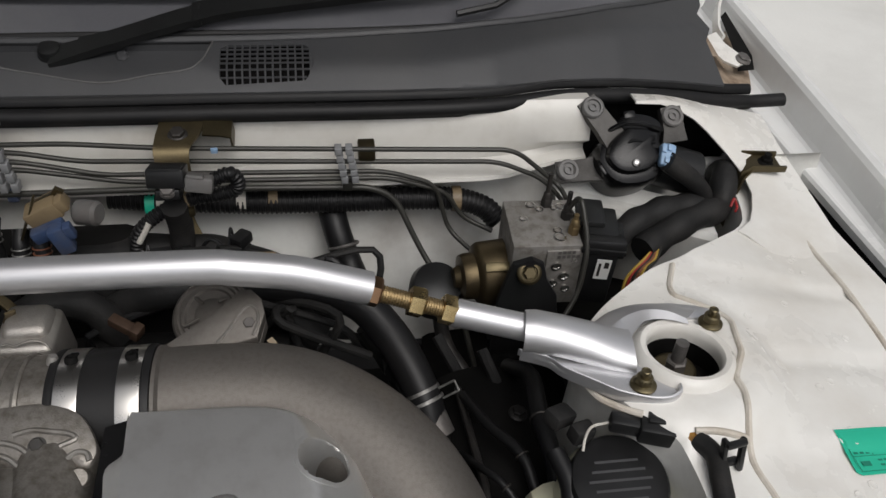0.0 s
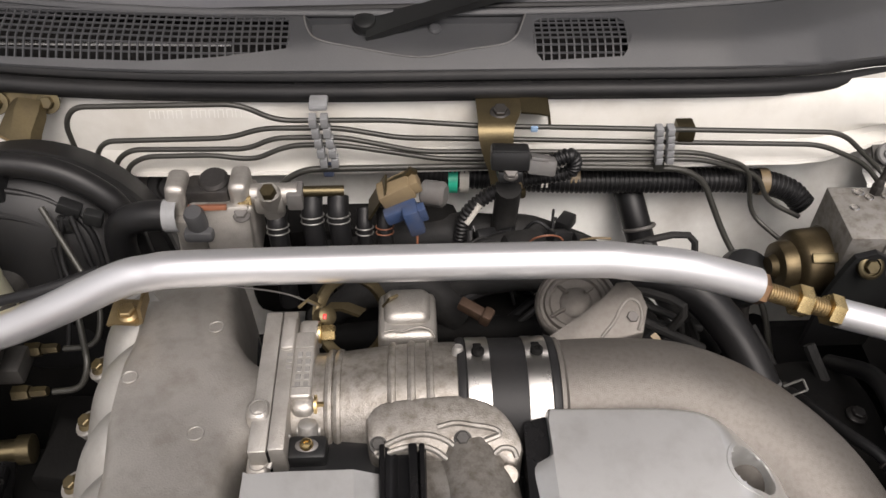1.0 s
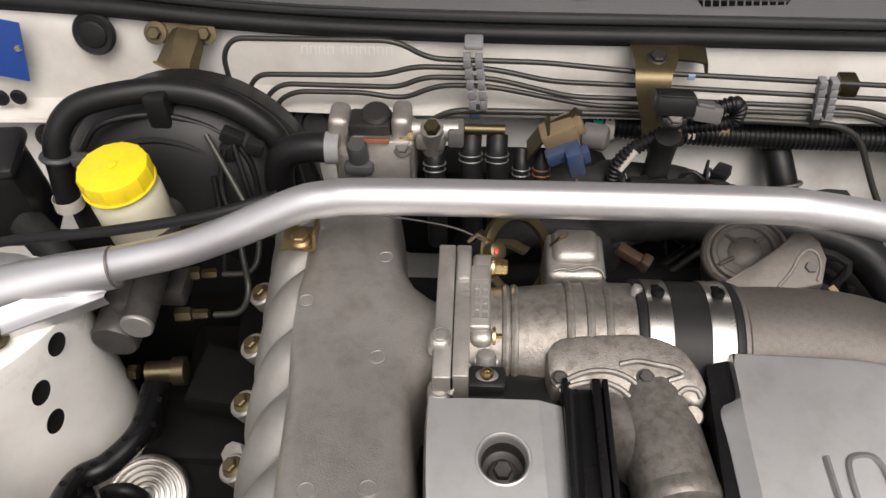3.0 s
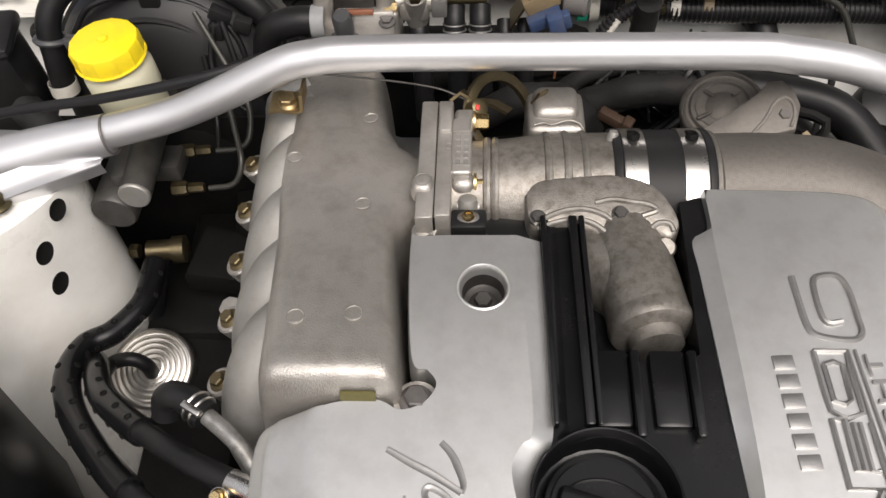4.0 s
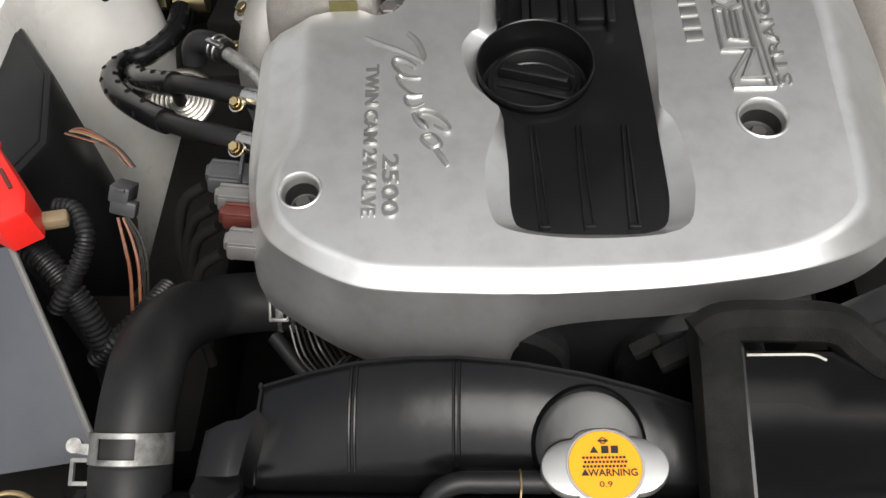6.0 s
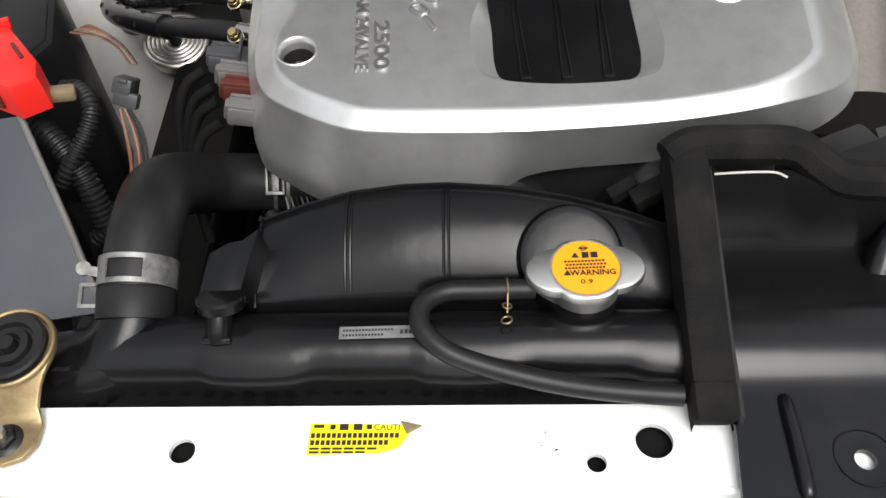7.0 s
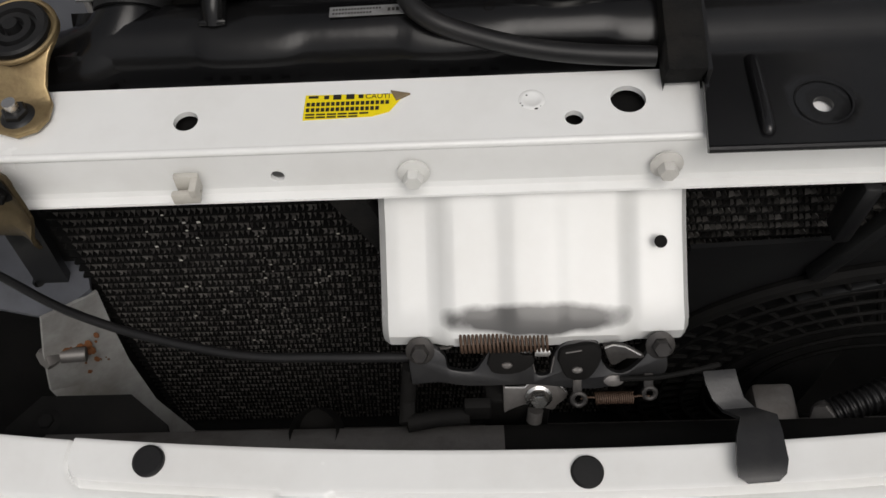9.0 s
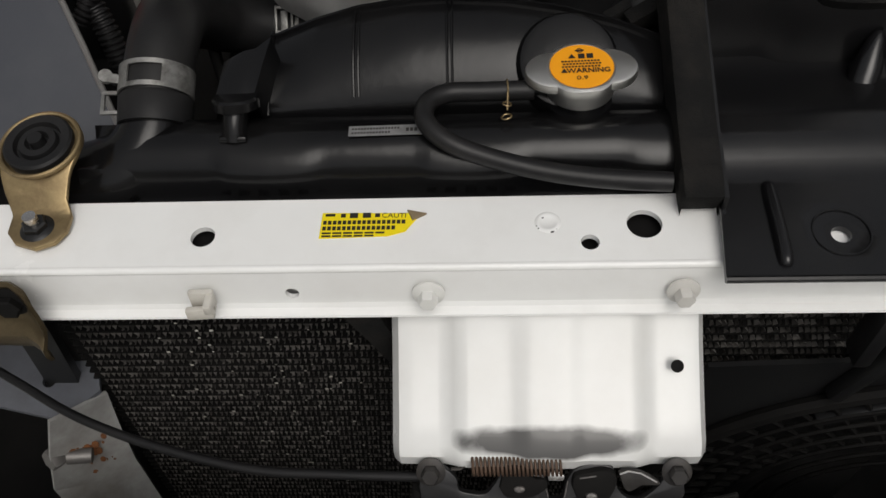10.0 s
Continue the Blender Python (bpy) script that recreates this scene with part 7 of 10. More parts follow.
part("taped_loom", sweep(spline([(0.330, 0.690, 0.900), (0.370, 0.715, 0.905), (0.410, 0.735, 0.908), (0.440, 0.750, 0.905), (0.452, 0.775, 0.92), (0.462, 0.80, 0.92), (0.47, 0.83, 0.88)], 7), lambda s: 0.0165 - 0.002 * s + 0.0012 * math.sin(31 * s), 14), TAPE, harness)
part("taped_loom", sweep(spline([(0.292, 0.700, 0.900), (0.325, 0.722, 0.910), (0.365, 0.740, 0.914), (0.410, 0.752, 0.908), (0.440, 0.757, 0.895)], 6), lambda s: 0.0150 + 0.0015 * math.sin(27 * s), 14), TAPE, harness)
part("red_twine", sweep(spline([(0.440, 0.728, 0.925), (0.446, 0.736, 0.929), (0.452, 0.742, 0.922), (0.455, 0.738, 0.915), (0.448, 0.728, 0.918)], 4), 0.0016, 6), WIRE_RED, harness)

# wiper motor in its opening
wiper_motor = thing("wiper_motor", "black wiper motor on three rubber-bushed feet", "wiper motor")
FACE = Matrix.Translation((0.334, 0.784, 0.968)) @ Matrix(((1, 0, 0), (0, 0.80, -0.60), (0, 0.60, 0.80))).to_4x4()
house = [(-0.040, 0.004), (-0.031, 0.020), (-0.014, 0.036), (0.000, 0.044), (0.026, 0.040), (0.040, 0.026), (0.034, 0.008), (0.042, -0.014), (0.022, -0.036), (-0.010, -0.042), (-0.030, -0.034), (-0.042, -0.014)]
house = [(p.x, p.y) for p in spline([(x, y, 0) for x, y in house + house[:1]], 3)][:-1]
part("gearbox", joined(prism(house, -0.050, 0.004, 0.010, FACE), prism([(x * 0.72 - 0.004, y * 0.62 - 0.004) for x, y in house], 0.0, 0.014, 0.007, FACE)), GLOSS, wiper_motor, "gloss black motor housing")
part("ridge", joined(sweep([FACE @ Vector(p) for p in spline([(-0.030, 0.020, 0.004), (-0.012, 0.026, 0.013), (0.012, 0.024, 0.013), (0.034, 0.020, 0.004)], 4)], 0.0028, 8), sweep([FACE @ Vector(p) for p in ((-0.030, -0.004, 0.006), (-0.004, 0.006, 0.014), (0.022, 0.004, 0.010))], 0.0022, 8),
                     moved(box((0.000, 0.040, -0.004), (0.014, 0.010, 0.014), (0, 0, 0), 0.002), FACE), moved(box((-0.034, -0.020, -0.006), (0.012, 0.014, 0.012), (0, 0, 30), 0.002), FACE)), GLOSS, wiper_motor)
part("vent_hole", lathe([(0.0048, 0), (0.0042, 0.0012), (0.0030, 0.0004), (0, 0.0002)], FACE @ Vector((-0.004, -0.020, 0.0145)), (0, -0.6, 0.8), 16), STEEL, wiper_motor, "bright vent hole")
part("motor_can", sweep([FACE @ Vector((0.030, -0.006, -0.030)), FACE @ Vector((0.085, -0.020, -0.040))], 0.026, 24), PLASTIC, wiper_motor)
for at, to in (((0.2895, 0.820, 0.9985), (0.316, 0.790, 0.972)), ((0.2640, 0.790, 0.9350), (0.302, 0.783, 0.944)), ((0.3850, 0.818, 0.9850), (0.388, 0.800, 0.965))):
    a, b = Vector(at), Vector(to)
    foot = part("foot", plate([a + (a - b).normalized() * 0.012, a.lerp(b, 0.5) + Vector((0, -0.002, 0.001)), b], [0.024, 0.025, 0.030], 0.010, (b - a).cross(Vector((0, -0.6, 0.8)))), MOTOR_CAST, wiper_motor, "dull cast metal foot")
    up = Vector((0, -0.6, 0.8))
    part("bush", joined(lathe([(0.0125, 0.000), (0.0128, 0.0045), (0.0112, 0.0062), (0.0085, 0.0062), (0.0080, 0.0040), (0.0055, 0.0040)], a + up * 0.004, up, 26), lathe([(0.0058, 0.003), (0.0052, 0.0062), (0.0028, 0.0062), (0.0024, 0.0042), (0, 0.0042)], a + up * 0.004, up, 20)), CONN, foot, "grey rubber bush with a screw")
part("connector", joined(moved(box((0.034, -0.012, 0.010), (0.017, 0.026, 0.012), (0, 0, -14), 0.003), FACE), *[moved(box((0.034 + a, -0.012 + b, 0.0170), (0.0055, 0.0075, 0.003), (0, 0, -14), 0.001), FACE) for a, b in ((-0.0045, 0.006), (0.0025, 0.0075), (-0.0030, -0.0065), (0.0040, -0.005))]), LIGHT_BLUE, wiper_motor, "light blue connector")
part("lead", sweep(spline([(0.366, 0.760, 0.968), (0.382, 0.757, 0.957), (0.400, 0.758, 0.943), (0.420, 0.762, 0.921), (0.430, 0.765, 0.900), (0.436, 0.766, 0.875)], 6), lambda q: 0.0115 - 0.0015 * q, 14), TAPE, wiper_motor)
wing_bracket = thing("wing_bracket", "olive plated channel bracket bolted to the inner wing", "bracket")
part("strap", plate([(0.522, 0.790, 0.9345), (0.500, 0.790, 0.9365), (0.482, 0.789, 0.938), (0.472, 0.786, 0.932), (0.464, 0.780, 0.912), (0.460, 0.775, 0.87)], [0.026, 0.028, 0.030, 0.034, 0.036, 0.036], 0.003, (0, 1, 0.05)), BRONZE, wing_bracket)
for y in (0.7755, 0.8045):
    part("flange", plate([(0.524, y, 0.938), (0.500, y, 0.9395), (0.480, y, 0.941), (0.468, y - 0.002, 0.934)], 0.008, 0.0025, (0, 0, 1)), BRONZE, wing_bracket)
part("bolt", joined(hexagon((0.505, 0.790, 0.938), (0.1, 0, 1), 0.0070, 0.007, 0.0095), sweep([(0.505, 0.79, 0.94), (0.505, 0.79, 0.950)], 0.0042, 10)), DARK, wing_bracket)

# bonnet hinge and torn drain corner beside the cowl
hinge = put("hinge", None, car_body, "white painted bonnet hinge in a rusty corner")
part("hinge_arm", joined(plate(spline([(0.606, 1.185, 0.962), (0.575, 1.135, 0.962), (0.556, 1.090, 0.961), (0.546, 1.062, 0.960), (0.547, 1.045, 0.957)], 3), 0.016, 0.004, (0.3, 0.1, 1)), plate([(0.532, 1.052, 0.962), (0.534, 1.028, 0.957), (0.548, 1.010, 0.950), (0.566, 1.003, 0.944)], [0.020, 0.026, 0.030, 0.026], 0.004, (1, 0.5, 0.1))), WHITE, hinge)
part("pocket", sheet([[(0.470, 0.945, 0.958), (0.480, 0.985, 0.964), (0.488, 1.03, 0.972), (0.500, 1.10, 0.978)], [(0.505, 0.955, 0.942), (0.515, 0.985, 0.944), (0.520, 1.03, 0.948), (0.535, 1.10, 0.952)], [(0.535, 0.962, 0.926), (0.545, 0.985, 0.924), (0.556, 1.02, 0.922), (0.575, 1.10, 0.922)], [(0.562, 0.975, 0.915), (0.585, 0.998, 0.912), (0.600, 1.04, 0.910), (0.612, 1.16, 0.910)]]), RUSTY_PAINT, hinge, "rust-stained pocket")
part("drain_hole", sheet([[(0.566, 1.012, 0.9275), (0.576, 1.035, 0.929), (0.582, 1.07, 0.931), (0.598, 1.16, 0.934)], [(0.592, 1.015, 0.9275), (0.603, 1.05, 0.930), (0.606, 1.09, 0.932), (0.612, 1.175, 0.935)]]), DARK, hinge)
part("flap", sheet([[(0.503, 1.060, 0.975), (0.508, 1.030, 0.968), (0.512, 1.000, 0.960)], [(0.520, 1.070, 0.966), (0.516, 1.035, 0.972), (0.524, 1.005, 0.956)], [(0.530, 1.060, 0.955), (0.532, 1.035, 0.952), (0.536, 0.995, 0.944)]], 0.002), RUSTY_PAINT, hinge)
part("bolt", hexagon((0.566, 1.010, 0.949), (0.2, -0.2, 1), 0.0085, 0.005, 0.012), GREY_METAL, hinge)
# green label on the wing
label = part("service_label", panel([(0.4000, 0.4200), (0.440, 0.4235), (0.482, 0.4275), (0.476, 0.3850), (0.440, 0.3815), (0.406, 0.3785), (0.4015, 0.382)], [], lambda x, y: shelf(x, y) + 0.0012, 0.0, 0.005), GREEN)
tagged(label, "green service label on the white inner wing", "sticker")
frame_lines = [(0.003, 0.0015, 0.0007, 0.036), (0.003, 0.0300, 0.068, 0.0006), (0.003, 0.0225, 0.068, 0.0006), (0.003, 0.0155, 0.068, 0.0006), (0.024, 0.0155, 0.0006, 0.021), (0.046, 0.0155, 0.0006, 0.0145), (0.003, 0.0015, 0.068, 0.0006)]
print_lines = [(0.012 + 0.0075 * k, 0.0325, 0.0058, 0.0032) for k in range(7)] + [(0.006 + 0.006 * k, 0.0250, 0.0045, 0.0022) for k in range(10)] + [(0.006 + 0.006 * k, 0.0178, 0.0040, 0.0020) for k in range(9)] + [(0.026 + 0.006 * k, 0.0105, 0.0045, 0.0018) for k in range(6)] + [(0.026 + 0.006 * k, 0.0060, 0.0045, 0.0018) for k in range(5)] + [(0.008, 0.0065, 0.009, 0.0045)]
slope = (shelf(0.47, 0.40) - shelf(0.41, 0.40)) / 0.06
bars(frame_lines + print_lines, (0.4035, 0.3795, shelf(0.4035, 0.3795) + 0.0026), (1, 0.09, slope), (-0.04, 1, 0), INK_GREEN, label)

# washer filler and sensor plug by the tower
washer = thing("washer_filler", "black lettered filler cap on a cream bottle neck", "filler cap")
part("cap", joined(lathe([(0.040, -0.02), (0.0405, -0.003), (0.0385, 0.0), (0.034, 0.0012), (0, 0.0012)], (0.2110, 0.398, 0.930), (0, -0.15, 1), 40), box((0.205, 0.424, 0.931), (0.010, 0.002, 0.003), (0, 0, 20), 0.0005)), PLASTIC, washer)
bars([(-0.026 + 0.004 * abs(k - 2), -0.020 + 0.008 * k, 0.052 - 0.008 * abs(k - 2), 0.0022) for k in range(5)], (0.211, 0.400, 0.9318), (1, 0, 0), (0, 1, 0.15), GREY_PLASTIC, washer)
part("neck", lathe([(0.045, -0.06), (0.044, -0.012), (0.041, -0.006)], (0.2085, 0.396, 0.927), (0, -0.15, 1), 36), TANK, washer)
part("body", box((0.20, 0.38, 0.82), (0.10, 0.12, 0.14), (0, 0, 10), 0.02), TANK, washer)
plug = thing("sensor_plug", "black plug joint with a taped lead", "connector")
part("plug_body", joined(box((0.243, 0.424, 0.957), (0.030, 0.022, 0.018), (0, 3, -16), 0.003), box((0.219, 0.431, 0.958), (0.026, 0.014, 0.014), (0, 3, -16), 0.003), box((0.242, 0.427, 0.967), (0.014, 0.010, 0.004), (0, 3, -16), 0.001), box((0.262, 0.419, 0.956), (0.010, 0.017, 0.015), (0, 3, -16), 0.002)), PLASTIC, plug)
part("lead", sweep(spline([(0.206, 0.434, 0.957), (0.192, 0.432, 0.956), (0.186, 0.426, 0.950), (0.183, 0.418, 0.944)], 5), 0.0012, 8), NYLON, plug)
part("tape", sweep([(0.262, 0.416, 0.959), (0.272, 0.406, 0.962)], 0.0072, 10), AMBER, plug, "amber tape")
part("lead", sweep(spline([(0.270, 0.408, 0.962), (0.277, 0.392, 0.964), (0.274, 0.370, 0.963), (0.270, 0.345, 0.958), (0.26, 0.30, 0.94)], 6), 0.0080, 12), TAPE, plug)
part("holder", joined(box((0.294, 0.386, 0.972), (0.005, 0.006, 0.032), (-15, 0, 10), 0.002), box((0.286, 0.386, 0.986), (0.018, 0.006, 0.005), (-15, 0, 10), 0.002), box((0.279, 0.386, 0.974), (0.004, 0.006, 0.028), (-15, 0, 10), 0.001), box((0.286, 0.386, 0.962), (0.018, 0.006, 0.006), (-15, 0, 10), 0.002)), PLASTIC, plug)
part("lead", sweep(spline([(0.165, 0.43, 0.93), (0.172, 0.40, 0.92), (0.165, 0.36, 0.90)], 6), 0.008, 12), HOSE, plug)
part("clip", joined(box((0.172, 0.452, 0.945), (0.026, 0.018, 0.014), (0, 20, 30), 0.004), box((0.186, 0.435, 0.945), (0.020, 0.014, 0.016), (0, 10, 20), 0.003)), TAPE, plug)

# thick black looms between the engine and the firewall
for pts, rad in (([(-0.235, 0.66, 0.90), (-0.205, 0.66, 0.930), (-0.172, 0.665, 0.938), (-0.143, 0.67, 0.940), (-0.128, 0.67, 0.938), (-0.104, 0.665, 0.930), (-0.080, 0.66, 0.928), (-0.050, 0.65, 0.905)], 0.0095),
                 ([(-0.36, 0.70, 0.90), (-0.28, 0.70, 0.915), (-0.20, 0.705, 0.918), (-0.13, 0.71, 0.912), (-0.07, 0.70, 0.89), (-0.04, 0.68, 0.86)], 0.019),
                 ([(-0.22, 0.64, 0.90), (-0.17, 0.63, 0.935), (-0.11, 0.635, 0.93), (-0.06, 0.63, 0.905), (-0.02, 0.61, 0.88)], 0.016),
                 ([(-0.33, 0.63, 0.88), (-0.28, 0.62, 0.93), (-0.23, 0.62, 0.935), (-0.20, 0.61, 0.90)], 0.015)):
    lm = thing("rear_loom", "thick black taped loom behind the engine", "wiring loom", "looms behind the engine")
    part("taped_run", sweep(spline(pts, 7), lambda s, q=rad: q * (1 + 0.12 * math.sin(23 * s) * math.sin(9 * s)), 14), TAPE, lm)
random.seed(77)
fine = thing("fine_loom", "tangle of thin black wires behind the engine", "wiring loom")
for k in range(12):
    x, y = random.uniform(-0.19, -0.10), random.uniform(0.63, 0.69)
    a, h = random.uniform(0, 6.28), random.uniform(0.02, 0.05)
    top = random.uniform(0.938, 0.958)
    part("wire", sweep(spline([(x - h * math.cos(a), y - 0.4 * h * math.sin(a), 0.915), (x - 0.4 * h * math.cos(a), y, top - 0.012), (x + 0.2 * h * math.cos(a), y + 0.01, top), (x + 0.7 * h * math.cos(a), y + 0.4 * h * math.sin(a), top - 0.02), (x + h * math.cos(a), y + 0.5 * h * math.sin(a), 0.91)], 5), random.choice((0.0014, 0.002, 0.003, 0.0042)), 8), (TAPE, HOSE, PLASTIC)[k % 3], fine)
for k in range(6):
    part("wire_plug", box((random.uniform(-0.17, -0.07), random.uniform(0.64, 0.69), random.uniform(0.935, 0.955)), (random.uniform(0.012, 0.022), 0.014, 0.012), (random.uniform(-30, 30), random.uniform(-30, 30), random.uniform(0, 90)), 0.002), PLASTIC, fine)


# ---- behind the plenum: idle valve, hoses, plugs ----
idle = thing("idle_valve", "cast aluminium idle air valve with hose stubs", "idle valve")
part("valve_body", joined(box((-0.4040, 0.6680, 0.9800), (0.0560, 0.0400, 0.0600), (0, 0, 0), 0.004, 3), box((-0.4430, 0.6680, 1.0080), (0.0180, 0.0300, 0.0420), (0, 8, 0), 0.006, 3), box((-0.3870, 0.6680, 1.0100), (0.0170, 0.0320, 0.0420), (0, 0, 0), 0.006, 3), box((-0.3990, 0.6480, 0.9900), (0.0400, 0.0110, 0.0440), (-14, 0, 0), 0.003), box((-0.4330, 0.6560, 0.9800), (0.0260, 0.0240, 0.0380), (0, 0, 0), 0.005)), CAST, idle)
part("valve_coil", joined(box((-0.4150, 0.6700, 1.0120), (0.0380, 0.0260, 0.0180), (0, 0, 0), 0.004), lathe([(0.0130, -0.004), (0.0130, 0.004), (0.0105, 0.007), (0, 0.007)], (-0.4100, 0.6720, 1.0200), (0, -0.2, 1), 24)), GRIMY, idle, "dark coil between two lugs")
part("copper_seal", box((-0.4135, 0.6470, 1.0130), (0.0330, 0.0050, 0.0045), (-20, 0, 0), 0.0006), WIRE_ORG, idle)
part("bolt", hexagon((-0.386, 0.648, 1.004), (0, -0.4, 1), 0.006, 0.005, 0.008), GREY_METAL, idle)
part("plug", joined(lathe([(0.009, -0.01), (0.009, 0.018), (0.007, 0.022), (0, 0.022)], (-0.424, 0.645, 0.995), (0, -0.3, 1), 18), box((-0.424, 0.642, 0.988), (0.026, 0.016, 0.012), (0, 0, 0), 0.004)), GREY_PLASTIC, idle)
part("stub_collar", lathe([(0.0135, -0.006), (0.0145, -0.006), (0.0145, 0.006), (0.0135, 0.006)], (-0.447, 0.652, 1.000), (1, 0, 0), 24), CLIPGREY, idle, "pale hose collar")
part("fuel_rail", joined(sweep([(-0.378, 0.664, 1.012), (-0.338, 0.664, 1.012)], 0.0095, 16), lathe([(0.0100, -0.022), (0.0100, 0.010), (0.0075, 0.013), (0, 0.013)], (-0.3605, 0.6560, 1.0140), (0, -0.3, 1), 20), box((-0.3620, 0.6600, 1.0080), (0.0260, 0.0200, 0.0180), (0, 0, 0), 0.004)), CAST, idle)
part("rail_plug", box((-0.3400, 0.6630, 1.0100), (0.0140, 0.0200, 0.0180), (0, 0, 0), 0.002), CONN, idle, "grey plug end")
part("rail_tube", sweep([(-0.333, 0.664, 1.014), (-0.298, 0.666, 1.012)], 0.0048, 12), BRONZE, idle)
part("rail_bolt", hexagon((-0.360, 0.650, 1.024), (0, -0.3, 1), 0.007, 0.008), BRONZE, idle)
part("rail_fitting", hexagon((-0.377, 0.657, 1.012), (-1, 0, 0), 0.006, 0.012), BRASS, idle)
idle_hose = thing("idle_hose", "black rubber hose bending down from the idle valve", "hose")
part("hose", sweep(spline([(-0.445, 0.652, 1.000), (-0.470, 0.652, 1.000), (-0.490, 0.652, 0.992), (-0.499, 0.653, 0.972), (-0.502, 0.655, 0.94), (-0.50, 0.655, 0.89)], 7), 0.0135, 18), HOSE, idle_hose)
for x, r in ((-0.359, 0.0092), (-0.327, 0.0095), (-0.304, 0.0095), (-0.282, 0.0072), (-0.264, 0.0072)):
    fh = thing("fuel_hose", "short black rubber fuel hose with a wire clip", "hose", "fuel hoses behind the brace")
    top = 0.992 if x < -0.35 else 1.004 if x < -0.29 else 0.988
    part("hose", sweep(spline([(x, 0.668, top), (x, 0.655, top - 0.012), (x + 0.002, 0.645, top - 0.045), (x + 0.003, 0.635, 0.90)], 5), r, 14), HOSE, fh)
    for d in (-0.0025, 0.0025):
        part("hose_clip", torus((x, 0.6545 - 0.4 * d, top - 0.0130 - d), (0, -0.35, -0.9), r + 0.0006, 0.0007, 20, 6), GALV if x != -0.264 else WIRE_ORG, fh, "sprung wire clip")
solenoid = thing("solenoid_plug", "aged beige solenoid with a faded blue plug", "connector")
part("bracket", joined(plate([(-0.290, 0.665, 0.985), (-0.278, 0.662, 1.010), (-0.268, 0.660, 1.030)], 0.03, 0.003, (0, 1, 0.2)), plate([(-0.278, 0.668, 1.020), (-0.245, 0.668, 1.036), (-0.238, 0.668, 1.046), (-0.232, 0.668, 1.040)], 0.006, 0.006, (0, 1, 0))), BRONZE, solenoid)
part("housing", joined(box((-0.256, 0.660, 1.020), (0.042, 0.030, 0.024), (0, -25, 8), 0.003), box((-0.236, 0.662, 1.030), (0.016, 0.024, 0.018), (0, -25, 8), 0.002)), BEIGE, solenoid)
part("plug", joined(box((-0.250, 0.640, 1.004), (0.042, 0.016, 0.018), (0, -20, 8), 0.003), box((-0.236, 0.632, 0.998), (0.020, 0.020, 0.040), (0, -15, 10), 0.004), box((-0.226, 0.634, 1.008), (0.012, 0.014, 0.02), (0, -15, 10), 0.002)), BLUE, solenoid, "faded blue plug")
part("grey_socket", lathe([(0.014, -0.02), (0.016, -0.018), (0.016, 0.006), (0.012, 0.010), (0, 0.010)], (-0.205, 0.668, 1.006), (0.9, -0.3, 0.1), 22), CONN, solenoid)
part("wire", sweep(spline([(-0.232, 0.628, 0.980), (-0.232, 0.622, 0.965), (-0.235, 0.62, 0.93)], 4), 0.0014, 6), WIRE_ORG, solenoid)
shrink(solenoid, 0.72, (-0.243, 0.655, 1.010))
clutter = thing("engine_loom", "bundle of dark taped wires behind the engine", "wiring loom")
random.seed(12)
for k in range(16):
    x = random.uniform(-0.21, -0.05)
    y = random.uniform(0.60, 0.70)
    pts = [(x + random.uniform(-0.05, 0.05) + 0.03 * j, y + random.uniform(-0.03, 0.03), random.uniform(0.87, 0.945) - (0.06 if j in (0, 3) else 0)) for j in range(4)]
    part("lead", sweep(spline(pts, 5), random.uniform(0.002, 0.0045), 8), TAPE if k % 3 else HOSE, clutter)
part("coil_lead", sweep(spline([(-0.135, 0.655, 0.95), (-0.128, 0.650, 0.964), (-0.115, 0.650, 0.967), (-0.103, 0.655, 0.958), (-0.098, 0.66, 0.94)], 5), 0.0009, 6), WIRE_ORG, clutter)
part("loop_lead", sweep(spline([(-0.085, 0.655, 0.955), (-0.074, 0.650, 0.962), (-0.062, 0.648, 0.963), (-0.059, 0.651, 0.960), (-0.066, 0.655, 0.957), (-0.076, 0.655, 0.957)], 5), 0.0011, 6), BEIGE, clutter)
part("taped_block", joined(box((-0.135, 0.655, 0.940), (0.045, 0.04, 0.035), (0, 10, 20), 0.012), box((-0.10, 0.66, 0.930), (0.04, 0.03, 0.03), (10, 0, -20), 0.010), sweep(spline([(-0.15, 0.69, 0.99), (-0.15, 0.70, 0.95), (-0.155, 0.69, 0.90)], 4), 0.012, 12)), TAPE, clutter)
part("rocker_plug", joined(box((-0.188, 0.580, 0.948), (0.028, 0.010, 0.010), (0, 14, -28), 0.002), box((-0.177, 0.574, 0.946), (0.009, 0.013, 0.013), (0, 14, -28), 0.002)), RUSTY_PLATE, clutter)
# added dark tube, standing for the shadowed clutter behind the block
part("heater_pipe", sweep(spline([(-0.34, 0.60, 0.885), (-0.2, 0.605, 0.890), (-0.05, 0.60, 0.885)], 5), 0.014, 14), DARK, clutter)
part("bright_end", sweep([(-0.112, 0.585, 0.965), (-0.095, 0.588, 0.970)], 0.009, 14), GREY_METAL, clutter)
bell = thing("bell_housing", "grimy dark castings behind the engine, one box added as dark filling", "engine casting")
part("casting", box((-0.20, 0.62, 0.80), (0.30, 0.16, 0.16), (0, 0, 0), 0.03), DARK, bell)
# dark box added behind the hoses, in place of shaded clutter
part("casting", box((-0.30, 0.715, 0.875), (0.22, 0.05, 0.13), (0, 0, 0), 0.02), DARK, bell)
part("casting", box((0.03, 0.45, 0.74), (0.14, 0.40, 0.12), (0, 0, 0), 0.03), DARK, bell)

